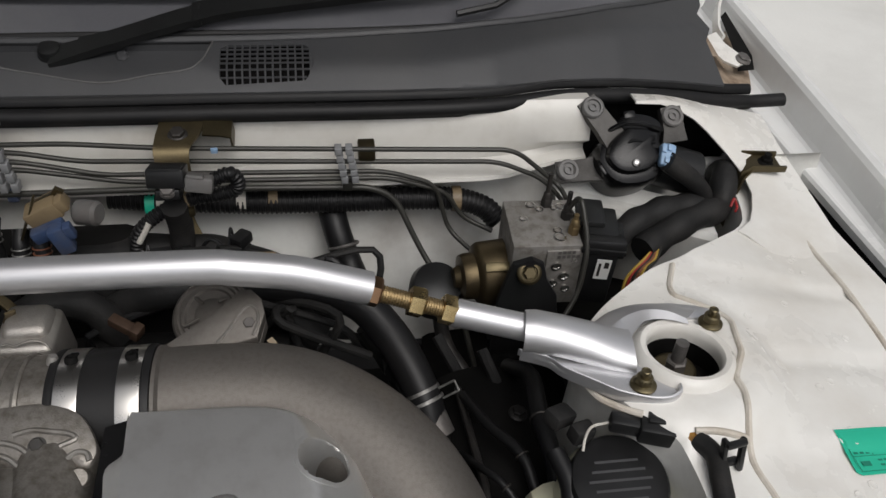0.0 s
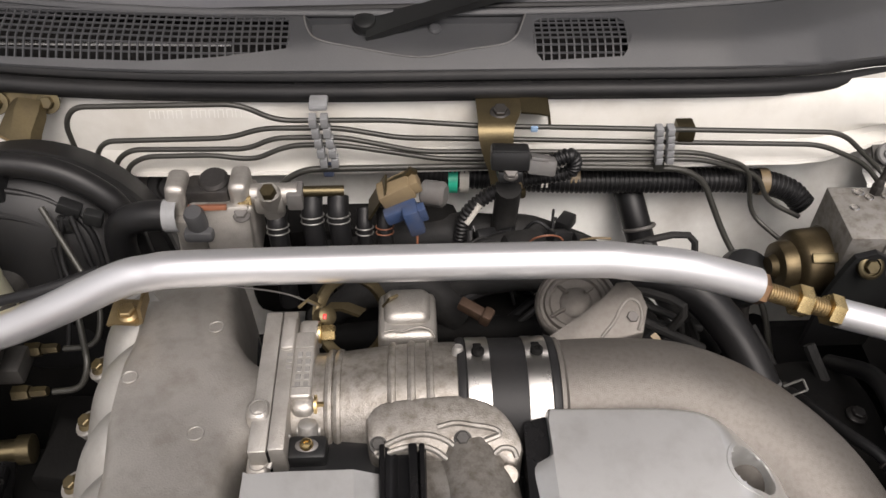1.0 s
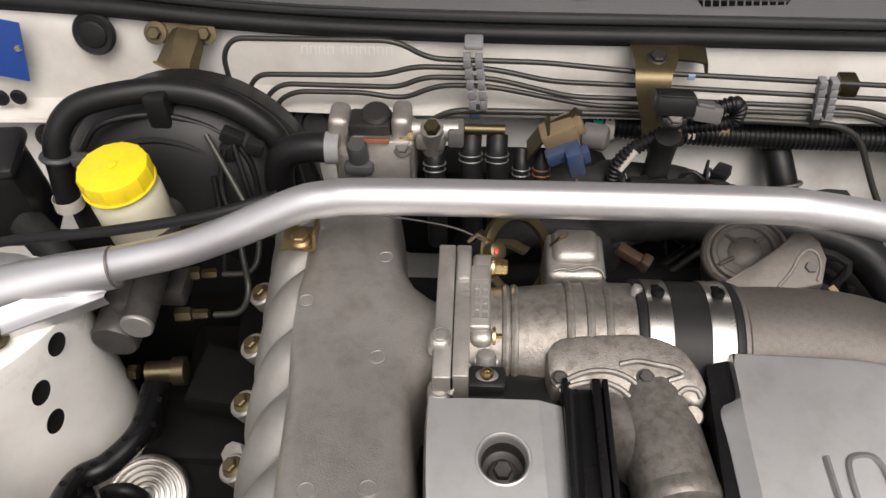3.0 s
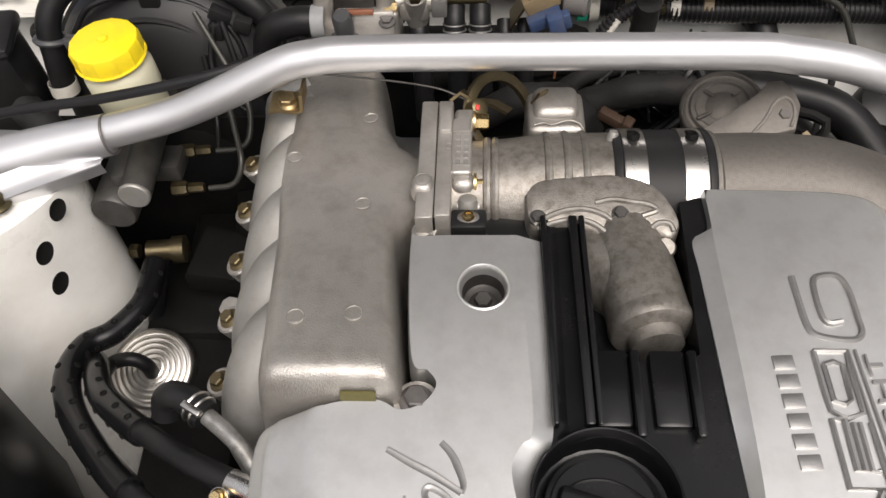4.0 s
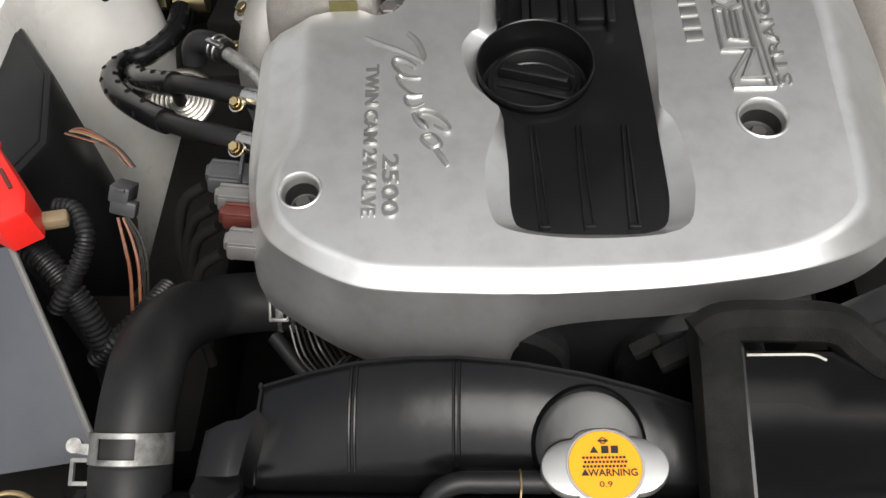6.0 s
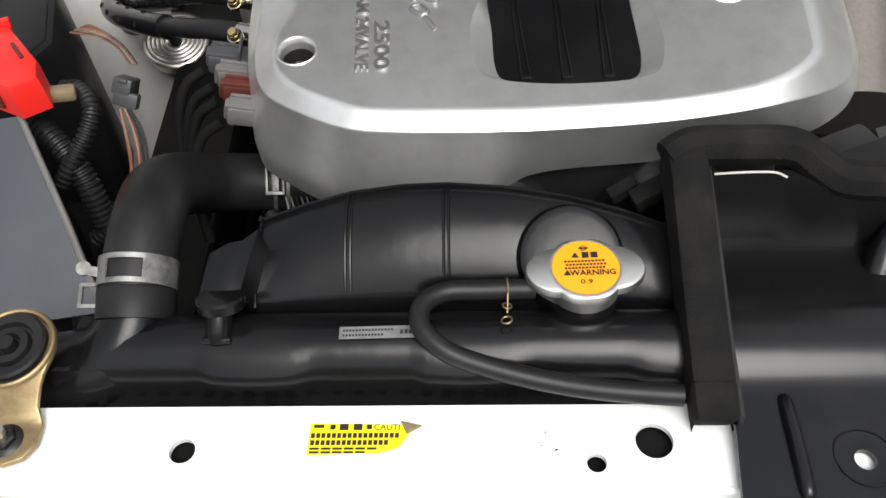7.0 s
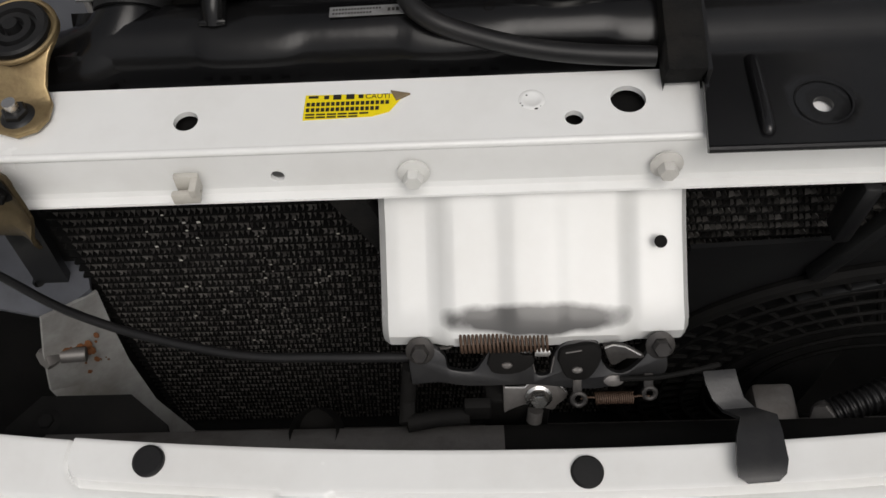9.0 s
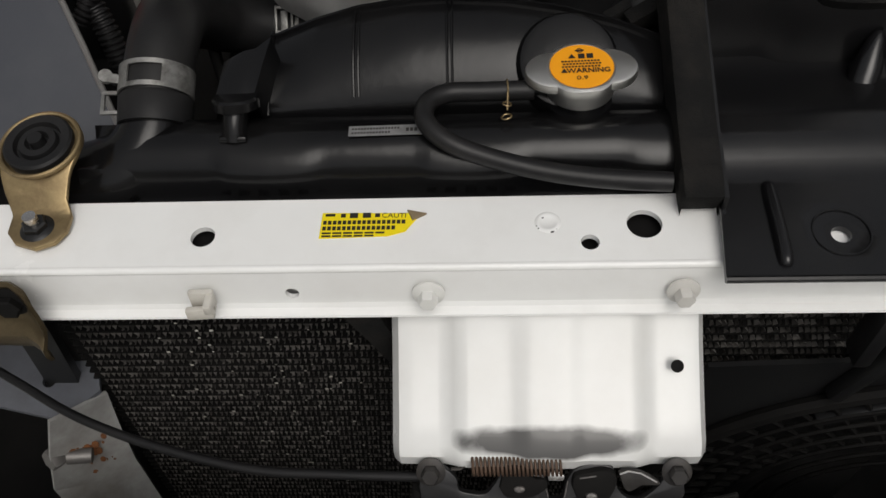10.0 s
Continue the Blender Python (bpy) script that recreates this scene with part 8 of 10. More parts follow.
# ---- brake servo, master cylinder and reservoir ----
servo = thing("brake_servo", "large round black brake servo on the firewall", "brake servo")
part("drum", lathe([(0, 0.104), (0.030, 0.103), (0.060, 0.100), (0.088, 0.095), (0.114, 0.080), (0.124, 0.060), (0.127, 0.045), (0.131, 0.043), (0.131, 0.036), (0.127, 0.034), (0.120, 0.0), (0.09, -0.04)], (-0.603, 0.740, 0.888), (0.0, -1, 0.12), 56), SERVO, servo)
part("step_ring", torus((-0.610, 0.653, 0.916), (0, -1, 0.12), 0.080, 0.003, 48, 8), SERVO, servo)
cylinder = thing("master_cylinder", "grimy cast brake master cylinder with two pipe unions", "master cylinder")
part("barrel", joined(sweep([(-0.612, 0.645, 0.925), (-0.618, 0.51, 0.918)], 0.0200, 28), lathe([(0.0200, 0), (0.0200, 0.010), (0.0185, 0.013), (0, 0.013)], (-0.618, 0.510, 0.918), (-0.05, -1, -0.06), 28), box((-0.592, 0.56, 0.915), (0.04, 0.03, 0.02), (0, 0, 0), 0.004)), MOTOR_CAST, cylinder)
part("end_boss", joined(sweep([(-0.596, 0.600, 0.946), (-0.593, 0.500, 0.940)], 0.0135, 24), box((-0.606, 0.55, 0.935), (0.022, 0.08, 0.03), (0, 0, 0), 0.006)), MOTOR_CAST, cylinder)
part("end_plug", lathe([(0.0133, -0.003), (0.0133, 0.002), (0.0120, 0.0032), (0, 0.0036)], (-0.593, 0.499, 0.940), (0, -1, 0.05), 28), CAST_BRIGHT, cylinder, "bright machined end plug")
for y, z in ((0.575, 0.915), (0.535, 0.908)):
    part("union", joined(hexagon((-0.578, y, z), (1, 0, 0.1), 0.0068, 0.014), hexagon((-0.563, y, z + 0.001), (1, 0, 0.1), 0.0048, 0.014)), BRONZE, cylinder)
part("pipe", sweep(rounded([(-0.545, 0.535, 0.909), (-0.520, 0.535, 0.912), (-0.512, 0.545, 0.93), (-0.53, 0.60, 0.96)], 0.02), 0.0027, 10), PIPE, cylinder)
part("pipe", sweep(rounded([(-0.545, 0.575, 0.916), (-0.515, 0.575, 0.918), (-0.510, 0.60, 0.945), (-0.56, 0.66, 1.005)], 0.02), 0.0027, 10), PIPE, cylinder)
reservoir = thing("brake_reservoir", "milky brake fluid reservoir with a yellow screw cap", "reservoir")
part("bottle", lathe([(0.0, -0.10), (0.028, -0.098), (0.033, -0.088), (0.0345, -0.070), (0.0345, -0.048), (0.036, -0.042), (0.036, -0.018), (0.033, -0.012), (0.029, -0.008), (0.029, 0.0)], (-0.6175, 0.598, 1.006), (-0.05, -0.05, 1), 40), TANK, reservoir)
ridged = []
for k in range(72):
    a = 2 * math.pi * k / 72
    ridged.append(((0.0350 + (0.0011 if k % 6 == 0 else 0)) * math.cos(a), (0.0350 + (0.0011 if k % 6 == 0 else 0)) * math.sin(a)))
part("screw_cap", prism(ridged, -0.002, 0.020, 0.0035, pose(-0.6185, 0.598, 1.006, 3, -3, 0)), YELLOW, reservoir, "yellow screw cap with grip ribs")
part("cap_pip", lathe([(0.0055, 0), (0.005, 0.002), (0.003, 0.0028), (0, 0.003)], (-0.6195, 0.598, 1.0265), (-0.05, -0.05, 1), 20), YELLOW, reservoir)
part("cap_lip", torus((-0.6185, 0.598, 1.0045), (-0.05, -0.05, 1), 0.0352, 0.0018, 48, 6), YELLOW, reservoir)
shrink(reservoir, 0.84, (-0.6185, 0.598, 1.012))
part("lead", sweep(spline([(-0.645, 0.575, 0.915), (-0.668, 0.560, 0.925), (-0.685, 0.55, 0.93)], 4), 0.006, 10), HOSE, reservoir)
part("lead_label", box((-0.682, 0.556, 0.937), (0.034, 0.018, 0.001), (0, 8, -12), 0), NYLON, reservoir, "crumpled white paper label")
servo_hose = thing("servo_hose", "black rubber vacuum hose looping over the servo", "hose")
part("hose", sweep(spline([(-0.700, 0.640, 0.935), (-0.698, 0.645, 0.965), (-0.695, 0.655, 1.000), (-0.678, 0.67, 1.022), (-0.645, 0.68, 1.030), (-0.600, 0.69, 1.030), (-0.555, 0.69, 1.022), (-0.522, 0.685, 1.005), (-0.502, 0.68, 0.980), (-0.495, 0.675, 0.93)], 8), 0.0112, 18), HOSE, servo_hose)
part("clip", joined(box((-0.603, 0.683, 1.018), (0.020, 0.028, 0.036), (0, 0, 0), 0.003)), PLASTIC, servo_hose, "black plastic hose clip")
part("clip", joined(torus((-0.6965, 0.650, 0.985), (0.1, 0.3, 1), 0.0135, 0.003, 22, 6), box((-0.674, 0.648, 0.983), (0.018, 0.012, 0.010), (0, 0, 0), 0.002)), GREY_PLASTIC, servo_hose)
part("white_band", lathe([(0.0129, -0.006), (0.0134, -0.006), (0.0134, 0.006), (0.0129, 0.006)], (-0.700, 0.640, 0.938), (0, 0.1, 1), 22), NYLON, servo_hose)
for k, pts in enumerate(([(-0.678, 0.66, 0.985), (-0.655, 0.665, 1.010), (-0.61, 0.675, 1.014), (-0.56, 0.675, 1.000), (-0.53, 0.665, 0.975), (-0.522, 0.65, 0.93)],
                         [(-0.545, 0.66, 0.995), (-0.552, 0.645, 0.965), (-0.545, 0.63, 0.94), (-0.520, 0.62, 0.92)],
                         [(-0.538, 0.66, 0.995), (-0.530, 0.645, 0.965), (-0.524, 0.635, 0.94)],
                         [(-0.56, 0.65, 0.965), (-0.558, 0.64, 0.94), (-0.555, 0.62, 0.91), (-0.55, 0.59, 0.90)])):
    lead = thing("vacuum_lead", "thin black vacuum lead over the servo", "lead", "vacuum leads")
    part("lead", sweep(spline(pts, 7), 0.0030 if k == 0 else 0.0026, 10), HOSE, lead)
tie = thing("lead_clip", "black plastic clip joining the leads", "clip")
part("clip", joined(box((-0.540, 0.667, 0.998), (0.020, 0.012, 0.012), (0, 30, 0), 0.002), box((-0.520, 0.662, 0.990), (0.016, 0.010, 0.014), (0, 20, 0), 0.002), box((-0.545, 0.660, 0.985), (0.012, 0.008, 0.018), (0, 0, 0), 0.002)), PLASTIC, tie)
hook = thing("hose_bracket", "folded olive plated bracket on the firewall", "bracket")
part("base", plate([(-0.652, 0.809, 1.010), (-0.636, 0.809, 1.011), (-0.604, 0.809, 1.012), (-0.586, 0.809, 1.012)], [0.018, 0.022, 0.022, 0.018], 0.0025, (0, 0.55, 0.83)), GOLD_DULL, hook)
part("fold", sheet([[(-0.6240, 0.8000, 1.020), (-0.6170, 0.7995, 1.024), (-0.5980, 0.8000, 1.018), (-0.5950, 0.8000, 1.010)], [(-0.6290, 0.7880, 1.014), (-0.6180, 0.7850, 1.020), (-0.5970, 0.7860, 1.015), (-0.5940, 0.7900, 1.004)], [(-0.6360, 0.7680, 1.003), (-0.6200, 0.7640, 1.006), (-0.6010, 0.7660, 1.006), (-0.5950, 0.7720, 0.998)], [(-0.6180, 0.7560, 1.003), (-0.6120, 0.7560, 1.003), (-0.6000, 0.7540, 1.001), (-0.5940, 0.7600, 0.992)], [(-0.6080, 0.7480, 0.990), (-0.6040, 0.7470, 0.990), (-0.5960, 0.7440, 0.990), (-0.5910, 0.7480, 0.982)]], 0.0022), GOLD_DULL, hook, "twisted plated tongue", angle=20)
part("bright_fold", sweep([(-0.6370, 0.7675, 1.0045), (-0.6180, 0.7550, 1.0050), (-0.5950, 0.7425, 0.9920)], 0.0014, 6), GOLD, hook)
for x in (-0.644, -0.594):
    part("bolt", joined(lathe([(0.0115, 0), (0.0115, 0.002), (0, 0.003)], (x, 0.806, 1.012), (0, -0.83, 0.55), 20), hexagon((x, 0.804, 1.013), (0, -0.83, 0.55), 0.0068, 0.006)), BRONZE, hook)
grommet = part("firewall_grommet", joined(lathe([(0.0215, -0.002), (0.0220, 0.001), (0.0195, 0.004), (0.014, 0.003), (0.0135, 0.005), (0.011, 0.006), (0, 0.005)], (-0.707, 0.806, 1.010), (0, -0.95, 0.3), 36)), RUBBER)
tagged(grommet, "round black rubber grommet in the firewall", "grommet")
grommet = part("firewall_grommet", lathe([(0.0265, -0.01), (0.0265, 0.006), (0.024, 0.010), (0.015, 0.010), (0.013, 0.007), (0, 0.007)], (-0.494, 0.795, 0.908), (0, -0.75, 0.6), 36), RUBBER)
tagged(grommet, "domed black rubber grommet below the firewall lip", "grommet")
plate_ob = part("type_plate", box((-0.806, 0.7905, 1.003), (0.060, 0.0015, 0.068), (-3, 11, -2), 0), BSTICK)
tagged(plate_ob, "blue printed type plate riveted to the firewall", "plate")
bars([(0.034, 0.052, 0.018, 0.004), (0.034, 0.045, 0.016, 0.004), (0.034, 0.036, 0.020, 0.0015), (0.034, 0.026, 0.018, 0.004), (0.034, 0.018, 0.020, 0.004), (0.032, 0.010, 0.018, 0.003), (0.032, 0.004, 0.020, 0.003)], (-0.841, 0.7885, 0.975), (0.98, 0.03, -0.19), (0.19, 0.04, 0.98), LIGHT_BLUE, plate_ob)
part("rivet", lathe([(0.004, 0), (0.003, 0.002), (0, 0.0022)], (-0.781, 0.7885, 1.003), (0, -1, 0.1), 14), STEEL, plate_ob)
stamp = bars([(0.0088 * k + a, b, c, d) for k in (0, 1, 2, 3, 4.7, 5.7, 6.7, 7.7, 8.7, 9.7) for a, b, c, d in ((0, 0, 0.0008, 0.0085), (0.0052, 0, 0.0008, 0.0085), (0.0008, 0.0078, 0.0044, 0.0007))], (-0.500, 0.8040, 0.991), (1, 0, 0), (0, 0.35, 0.94), WHITE, None, "stamped_mark")
tagged(stamp, "faint stamped marks in the white firewall", "marking", kind="stuff")
for x, y, z, r in ((-0.822, 0.786, 0.944, 0.0095), (-0.802, 0.786, 0.945, 0.0085)):
    g = part("firewall_plug", lathe([(r, 0), (r, 0.002), (r * 0.8, 0.003), (0, 0.001)], (x, y, z), (0, -1, 0.1), 24), RUBBER)
    tagged(g, "small black rubber plug in the firewall", "plug")
relay = thing("relay_box", "black plastic relay box beside the tower", "relay box")
part("box_body", box((-0.752, 0.640, 0.945), (0.060, 0.050, 0.110), (8, 0, 6), 0.012), PLASTIC, relay)
part("box_lid", box((-0.752, 0.634, 1.000), (0.066, 0.056, 0.014), (8, 0, 6), 0.006), PLASTIC, relay)
part("lead", sweep(spline([(-0.735, 0.62, 0.93), (-0.71, 0.60, 0.92), (-0.69, 0.58, 0.90), (-0.68, 0.56, 0.87)], 5), 0.016, 14), TAPE, relay)
for x, r in ((-0.800, 0.009), (-0.767, 0.006)):
    stud = part("firewall_stud", joined(lathe([(r * 1.6, 0), (r * 1.5, 0.003), (r, 0.004), (r * 0.9, 0.010), (0, 0.011)], (x, 0.800, 0.880), (0, -1, 0.3), 20)), GRIMY)
    tagged(stud, "grimy capped stud in the firewall", "stud", "firewall studs")
shield = thing("heat_shield", "dark sheet metal heat shield beside the plenum, extended to stand for shade", "heat shield")
# sheet extended past the plate; its black stands for shade behind it
part("sheet", box((-0.610, 0.646, 0.725), (0.30, 0.004, 0.355), (3, 0, 0), 0.001), DARK, shield)
part("flange", box((-0.520, 0.585, 0.800), (0.070, 0.10, 0.004), (0, 0, 8), 0.001), DARK, shield)
part("side", box((-0.485, 0.585, 0.745), (0.004, 0.11, 0.16), (0, 0, 4), 0.001), DARK, shield)
accel = thing("throttle_cable", "thin black throttle cable across the brace", "cable")
part("sheath", sweep(spline([(-0.76, 0.525, 0.985), (-0.688, 0.528, 1.005), (-0.60, 0.528, 1.020), (-0.52, 0.532, 1.036), (-0.470, 0.545, 1.045)], 7), 0.0042, 10), HOSE, accel)
part("inner_wire", sweep(spline([(-0.45, 0.558, 1.020), (-0.387, 0.556, 1.014), (-0.340, 0.550, 1.010), (-0.316, 0.541, 1.006), (-0.302, 0.536, 1.004)], 6), 0.0008, 6), GREY_METAL, accel)

# fuel filter, damper and hoses beside the plenum
for s, (y, z) in enumerate(((0.464, 0.960), (0.424, 0.955), (0.419, 0.923))):
    hole = part("drain_hole", lathe([(0.0085, 0.0008), (0.0065, 0.0), (0, -0.001)], (-0.640 + 0.001 * s, y, z), (1, -0.15, 0.25), 24, (1.2, 0.95, 1)), DARK)
    tagged(hole, "round drain hole in the white tower wall", "hole", "drain holes")
banjo = thing("fuel_banjo", "brass banjo union on a dark fuel hose", "pipe union")
part("banjo_body", joined(sweep([(-0.630, 0.530, 0.828), (-0.590, 0.535, 0.826)], 0.014, 20), hexagon((-0.640, 0.529, 0.829), (-1, 0, 0), 0.010, 0.012), lathe([(0.018, -0.008), (0.018, 0.008), (0.014, 0.010), (0, 0.010)], (-0.590, 0.535, 0.826), (1, 0.1, 0), 24)), BRONZE, banjo)
part("hose", sweep(spline([(-0.612, 0.528, 0.822), (-0.618, 0.510, 0.800), (-0.630, 0.490, 0.760), (-0.64, 0.47, 0.70)], 5), 0.011, 14), HOSE, banjo)
shrink(banjo, 0.75, (-0.610, 0.520, 0.826))
damper = thing("fuel_damper", "round ribbed bright steel fuel damper", "fuel damper")
rings = [(0.039, -0.012), (0.039, 0.0)]
for k in range(6):
    r = 0.037 - 0.0052 * k
    rings += [(r, 0.002), (r - 0.0018, 0.0024), (r - 0.0030, -0.0002), (r - 0.0044, -0.0002)]
rings += [(0.006, 0.002), (0, 0.002)]
part("dish", lathe(rings, (-0.613, 0.430, 0.772), (0.05, -0.35, 1), 48), CLAMP, damper)
part("nipple", sweep(spline([(-0.612, 0.425, 0.772), (-0.612, 0.423, 0.790), (-0.623, 0.423, 0.800), (-0.640, 0.417, 0.800), (-0.634, 0.385, 0.82)], 5), 0.0068, 14), HOSE, damper)
lines = (([(-0.610, 0.506, 0.835), (-0.607, 0.459, 0.84), (-0.625, 0.427, 0.84), (-0.644, 0.408, 0.845), (-0.641, 0.369, 0.86), (-0.612, 0.322, 0.88), (-0.561, 0.27, 0.905), (-0.517, 0.235, 0.925), (-0.481, 0.211, 0.94), (-0.45, 0.196, 0.945)], 0.0100, 0.72),
         ([(-0.655, 0.42, 0.80), (-0.625, 0.384, 0.85), (-0.597, 0.343, 0.88), (-0.561, 0.31, 0.905), (-0.527, 0.285, 0.925), (-0.492, 0.262, 0.94), (-0.456, 0.245, 0.945)], 0.0098, 0.6))
for pts, r, share in lines:
    fh = thing("fuel_hose", "black fuel hose in a slotted plastic sleeve", "hose", "sleeved fuel hoses")
    line = spline(pts, 8)
    part("hose", sweep(line, r - 0.0015, 18), HOSE, fh)
    cutn = int(len(line) * share)
    part("sleeve", sweep(line[: cutn + 1], r + 0.001, 20), GLOSS, fh, "slotted plastic sleeve")
    for k in range(3, cutn - 1, 4):
        t = (line[k + 1] - line[k - 1]).normalized()
        side = t.cross(Vector((0.3, -0.6, 0.75))).normalized()
        up = side.cross(t).normalized()
        for sg in (-1, 1):
            c = line[k] + (up * 0.75 + side * sg * 0.66).normalized() * (r + 0.0008)
            part("slot", lathe([(0.0030, 0.0004), (0.0024, 0.0012), (0, -0.0004)], c, (c - line[k]), 12), DARK, fh)
    e = line[-1]
    part("metal_end", sweep([e - (line[-1] - line[-3]).normalized() * 0.006, e + (line[-1] - line[-3]).normalized() * 0.02], r * 0.9, 18), STEEL, fh, "steel ferrule")
for x, y, z in ((-0.466, 0.235, 0.950), (-0.455, 0.182, 0.955)):
    b = thing("banjo_bolt", "yellow zinc banjo bolt on the fuel rail", "bolt", "banjo bolts")
    part("head", joined(hexagon((x, y, z), (-0.2, -0.4, 1), 0.0044, 0.005, 0.0058)), BRASS, b)
    part("washer", lathe([(0.0066, -0.003), (0.0066, 0), (0, 0)], (x, y, z - 0.001), (-0.2, -0.4, 1), 20), STEEL, b)
vent = thing("breather_hose", "short black breather hose elbow with a steel pipe", "hose")
part("hose", sweep(spline([(-0.517, 0.298, 0.938), (-0.515, 0.302, 0.950), (-0.508, 0.302, 0.957), (-0.497, 0.298, 0.958), (-0.482, 0.287, 0.957)], 6), 0.0100, 18), HOSE, vent)
part("pipe", sweep(spline([(-0.486, 0.290, 0.957), (-0.468, 0.277, 0.954), (-0.456, 0.267, 0.950), (-0.448, 0.258, 0.944)], 4), 0.0058, 16), GALV, vent)
part("wire_clip", joined(torus((-0.491, 0.294, 0.957), (0.8, -0.6, 0), 0.0107, 0.0012, 20, 6), torus((-0.486, 0.290, 0.957), (0.8, -0.6, 0), 0.0107, 0.0012, 20, 6), box((-0.489, 0.286, 0.9685), (0.016, 0.005, 0.004), (0, 0, -30), 0.001)), CLAMP, vent)

# fuse box, battery cover, plugs and looms in the front corner
fuse = thing("fuse_box", "large black plastic fuse box beside the tower", "fuse box")
part("case", joined(prism([(-0.80, 0.10), (-0.650, 0.15), (-0.624, 0.215), (-0.648, 0.300), (-0.715, 0.385), (-0.80, 0.40)], 0.72, 0.93, 0.006)), PLASTIC, fuse)
part("lid_rim", prism([(-0.80, 0.11), (-0.655, 0.158), (-0.630, 0.216), (-0.653, 0.297), (-0.719, 0.38), (-0.80, 0.395)], 0.925, 0.932, 0.003), PLASTIC, fuse)
terminal = thing("terminal_cover", "bright red plastic battery terminal cover", "terminal cover")
part("cover", joined(prism([(-0.655, 0.150), (-0.597, 0.142), (-0.560, 0.098), (-0.5545, 0.080), (-0.572, 0.068), (-0.60, 0.082), (-0.655, 0.088)], 0.955, 0.985, 0.004), box((-0.600, 0.143, 0.985), (0.008, 0.006, 0.008), (0, 0, 20), 0.001)), RED, terminal)
part("notch", box((-0.578, 0.108, 0.986), (0.003, 0.022, 0.002), (0, 0, 38), 0.0005), RUSTY, terminal)
part("slot", box((-0.588, 0.0745, 0.968), (0.006, 0.003, 0.014), (0, 0, -25), 0.0005), RUSTY, terminal)
part("clamp_end", box((-0.553, 0.096, 0.955), (0.020, 0.012, 0.010), (0, 10, 20), 0.003), BEIGE, terminal)
shrink(terminal, 1.0, (0, 0, 0), (-0.021, 0.019, 0))
corner = thing("splash_guard", "smooth grey plastic splash guard in the front corner", "splash guard")
part("skin", sheet([[(-0.70, 0.06, 0.945), (-0.63, 0.088, 0.952), (-0.600, 0.094, 0.952)], [(-0.72, 0.0, 0.91), (-0.61, 0.02, 0.916), (-0.561, 0.027, 0.912)], [(-0.76, -0.045, 0.885), (-0.60, -0.045, 0.880), (-0.530, -0.030, 0.876)]], 0.004), mat("grey_panel_plastic", (0.038, 0.042, 0.052), 0.50, 0, 0.08, 6, 400, 0.04, (0.12, 0.12, 0.12), 0.2, 10), corner)
part("edge", sweep([(-0.600, 0.094, 0.953), (-0.561, 0.027, 0.913), (-0.530, -0.030, 0.877)], 0.0025, 8), CONN, corner)
part("wall", sheet([[(-0.601, 0.094, 0.949), (-0.532, -0.030, 0.873)], [(-0.605, 0.09, 0.75), (-0.540, -0.030, 0.70)]], 0.003), DARK, corner)
for k, (x, y, mt, w) in enumerate(((-0.458, 0.158, GREY_PLASTIC, 0.026), (-0.447, 0.137, CONN, 0.018), (-0.440, 0.120, RUSTY, 0.016), (-0.432, 0.096, CONN, 0.022))):
    c = thing("injector_plug", "multi-way wiring plug beside the engine cover", "connector", "plugs beside the cover")
    part("plug_shell", joined(box((x, y, 0.948), (0.046, w, 0.020), (0, 14, 4), 0.003), box((x - 0.014, y, 0.9565), (0.020, w * 0.55, 0.008), (0, 14, 4), 0.002), box((x - 0.024, y + w * 0.22, 0.945), (0.010, w * 0.3, 0.014), (0, 14, 4), 0.002), box((x + 0.010, y, 0.9585), (0.003, w * 1.08, 0.022), (0, 14, 4), 0.001), box((x - 0.004, y - w * 0.36, 0.959), (0.030, 0.003, 0.006), (0, 14, 4), 0.001), box((x - 0.004, y + w * 0.36, 0.959), (0.030, 0.003, 0.006), (0, 14, 4), 0.001), box((x - 0.018, y, 0.952), (0.003, w * 1.06, 0.020), (0, 14, 4), 0.001)), mt, c)
    shrink(c, 0.78, (x + 0.02, y, 0.95))
    part("lead", sweep(spline([(x - 0.020, y, 0.940), (x - 0.040, y - 0.004, 0.925), (x - 0.050, y - 0.02, 0.89), (x - 0.045, y - 0.04, 0.85)], 5), 0.0042, 10), DARK, c)
side = thing("relay_plug", "dusty black relay plug with copper-brown wires", "connector")
part("plug_body", joined(box((-0.559, 0.180, 0.910), (0.020, 0.028, 0.018), (-35, 15, -8), 0.002), box((-0.557, 0.166, 0.903), (0.026, 0.012, 0.016), (-35, 15, -8), 0.002), box((-0.556, 0.176, 0.920), (0.010, 0.016, 0.004), (-35, 15, -8), 0.001)), GREY_PLASTIC, side)
shrink(side, 0.8, (-0.556, 0.176, 0.905))
random.seed(21)
for k in range(9):
    o = random.uniform(-0.010, 0.010)
    part("wire", sweep(spline([(-0.605 + 0.5 * o, 0.222 + 0.4 * o, 0.935), (-0.584, 0.211 + 0.5 * o, 0.942 + 0.4 * o), (-0.566 + 0.5 * o, 0.208, 0.930), (-0.555 + 0.5 * o, 0.200, 0.915)], 5), 0.0009, 6), (WIRE_ORG, INK, WIRE_ORG, BEIGE, INK)[k % 5], side)
    part("wire", sweep(spline([(-0.557 + 0.7 * o, 0.160, 0.900), (-0.550 + o, 0.145 + 0.5 * o, 0.885), (-0.548 + 1.2 * o, 0.128, 0.865), (-0.556 + o, 0.10, 0.82)], 5), 0.0009, 6), (WIRE_ORG, INK, INK, WIRE_ORG)[k % 4], side)
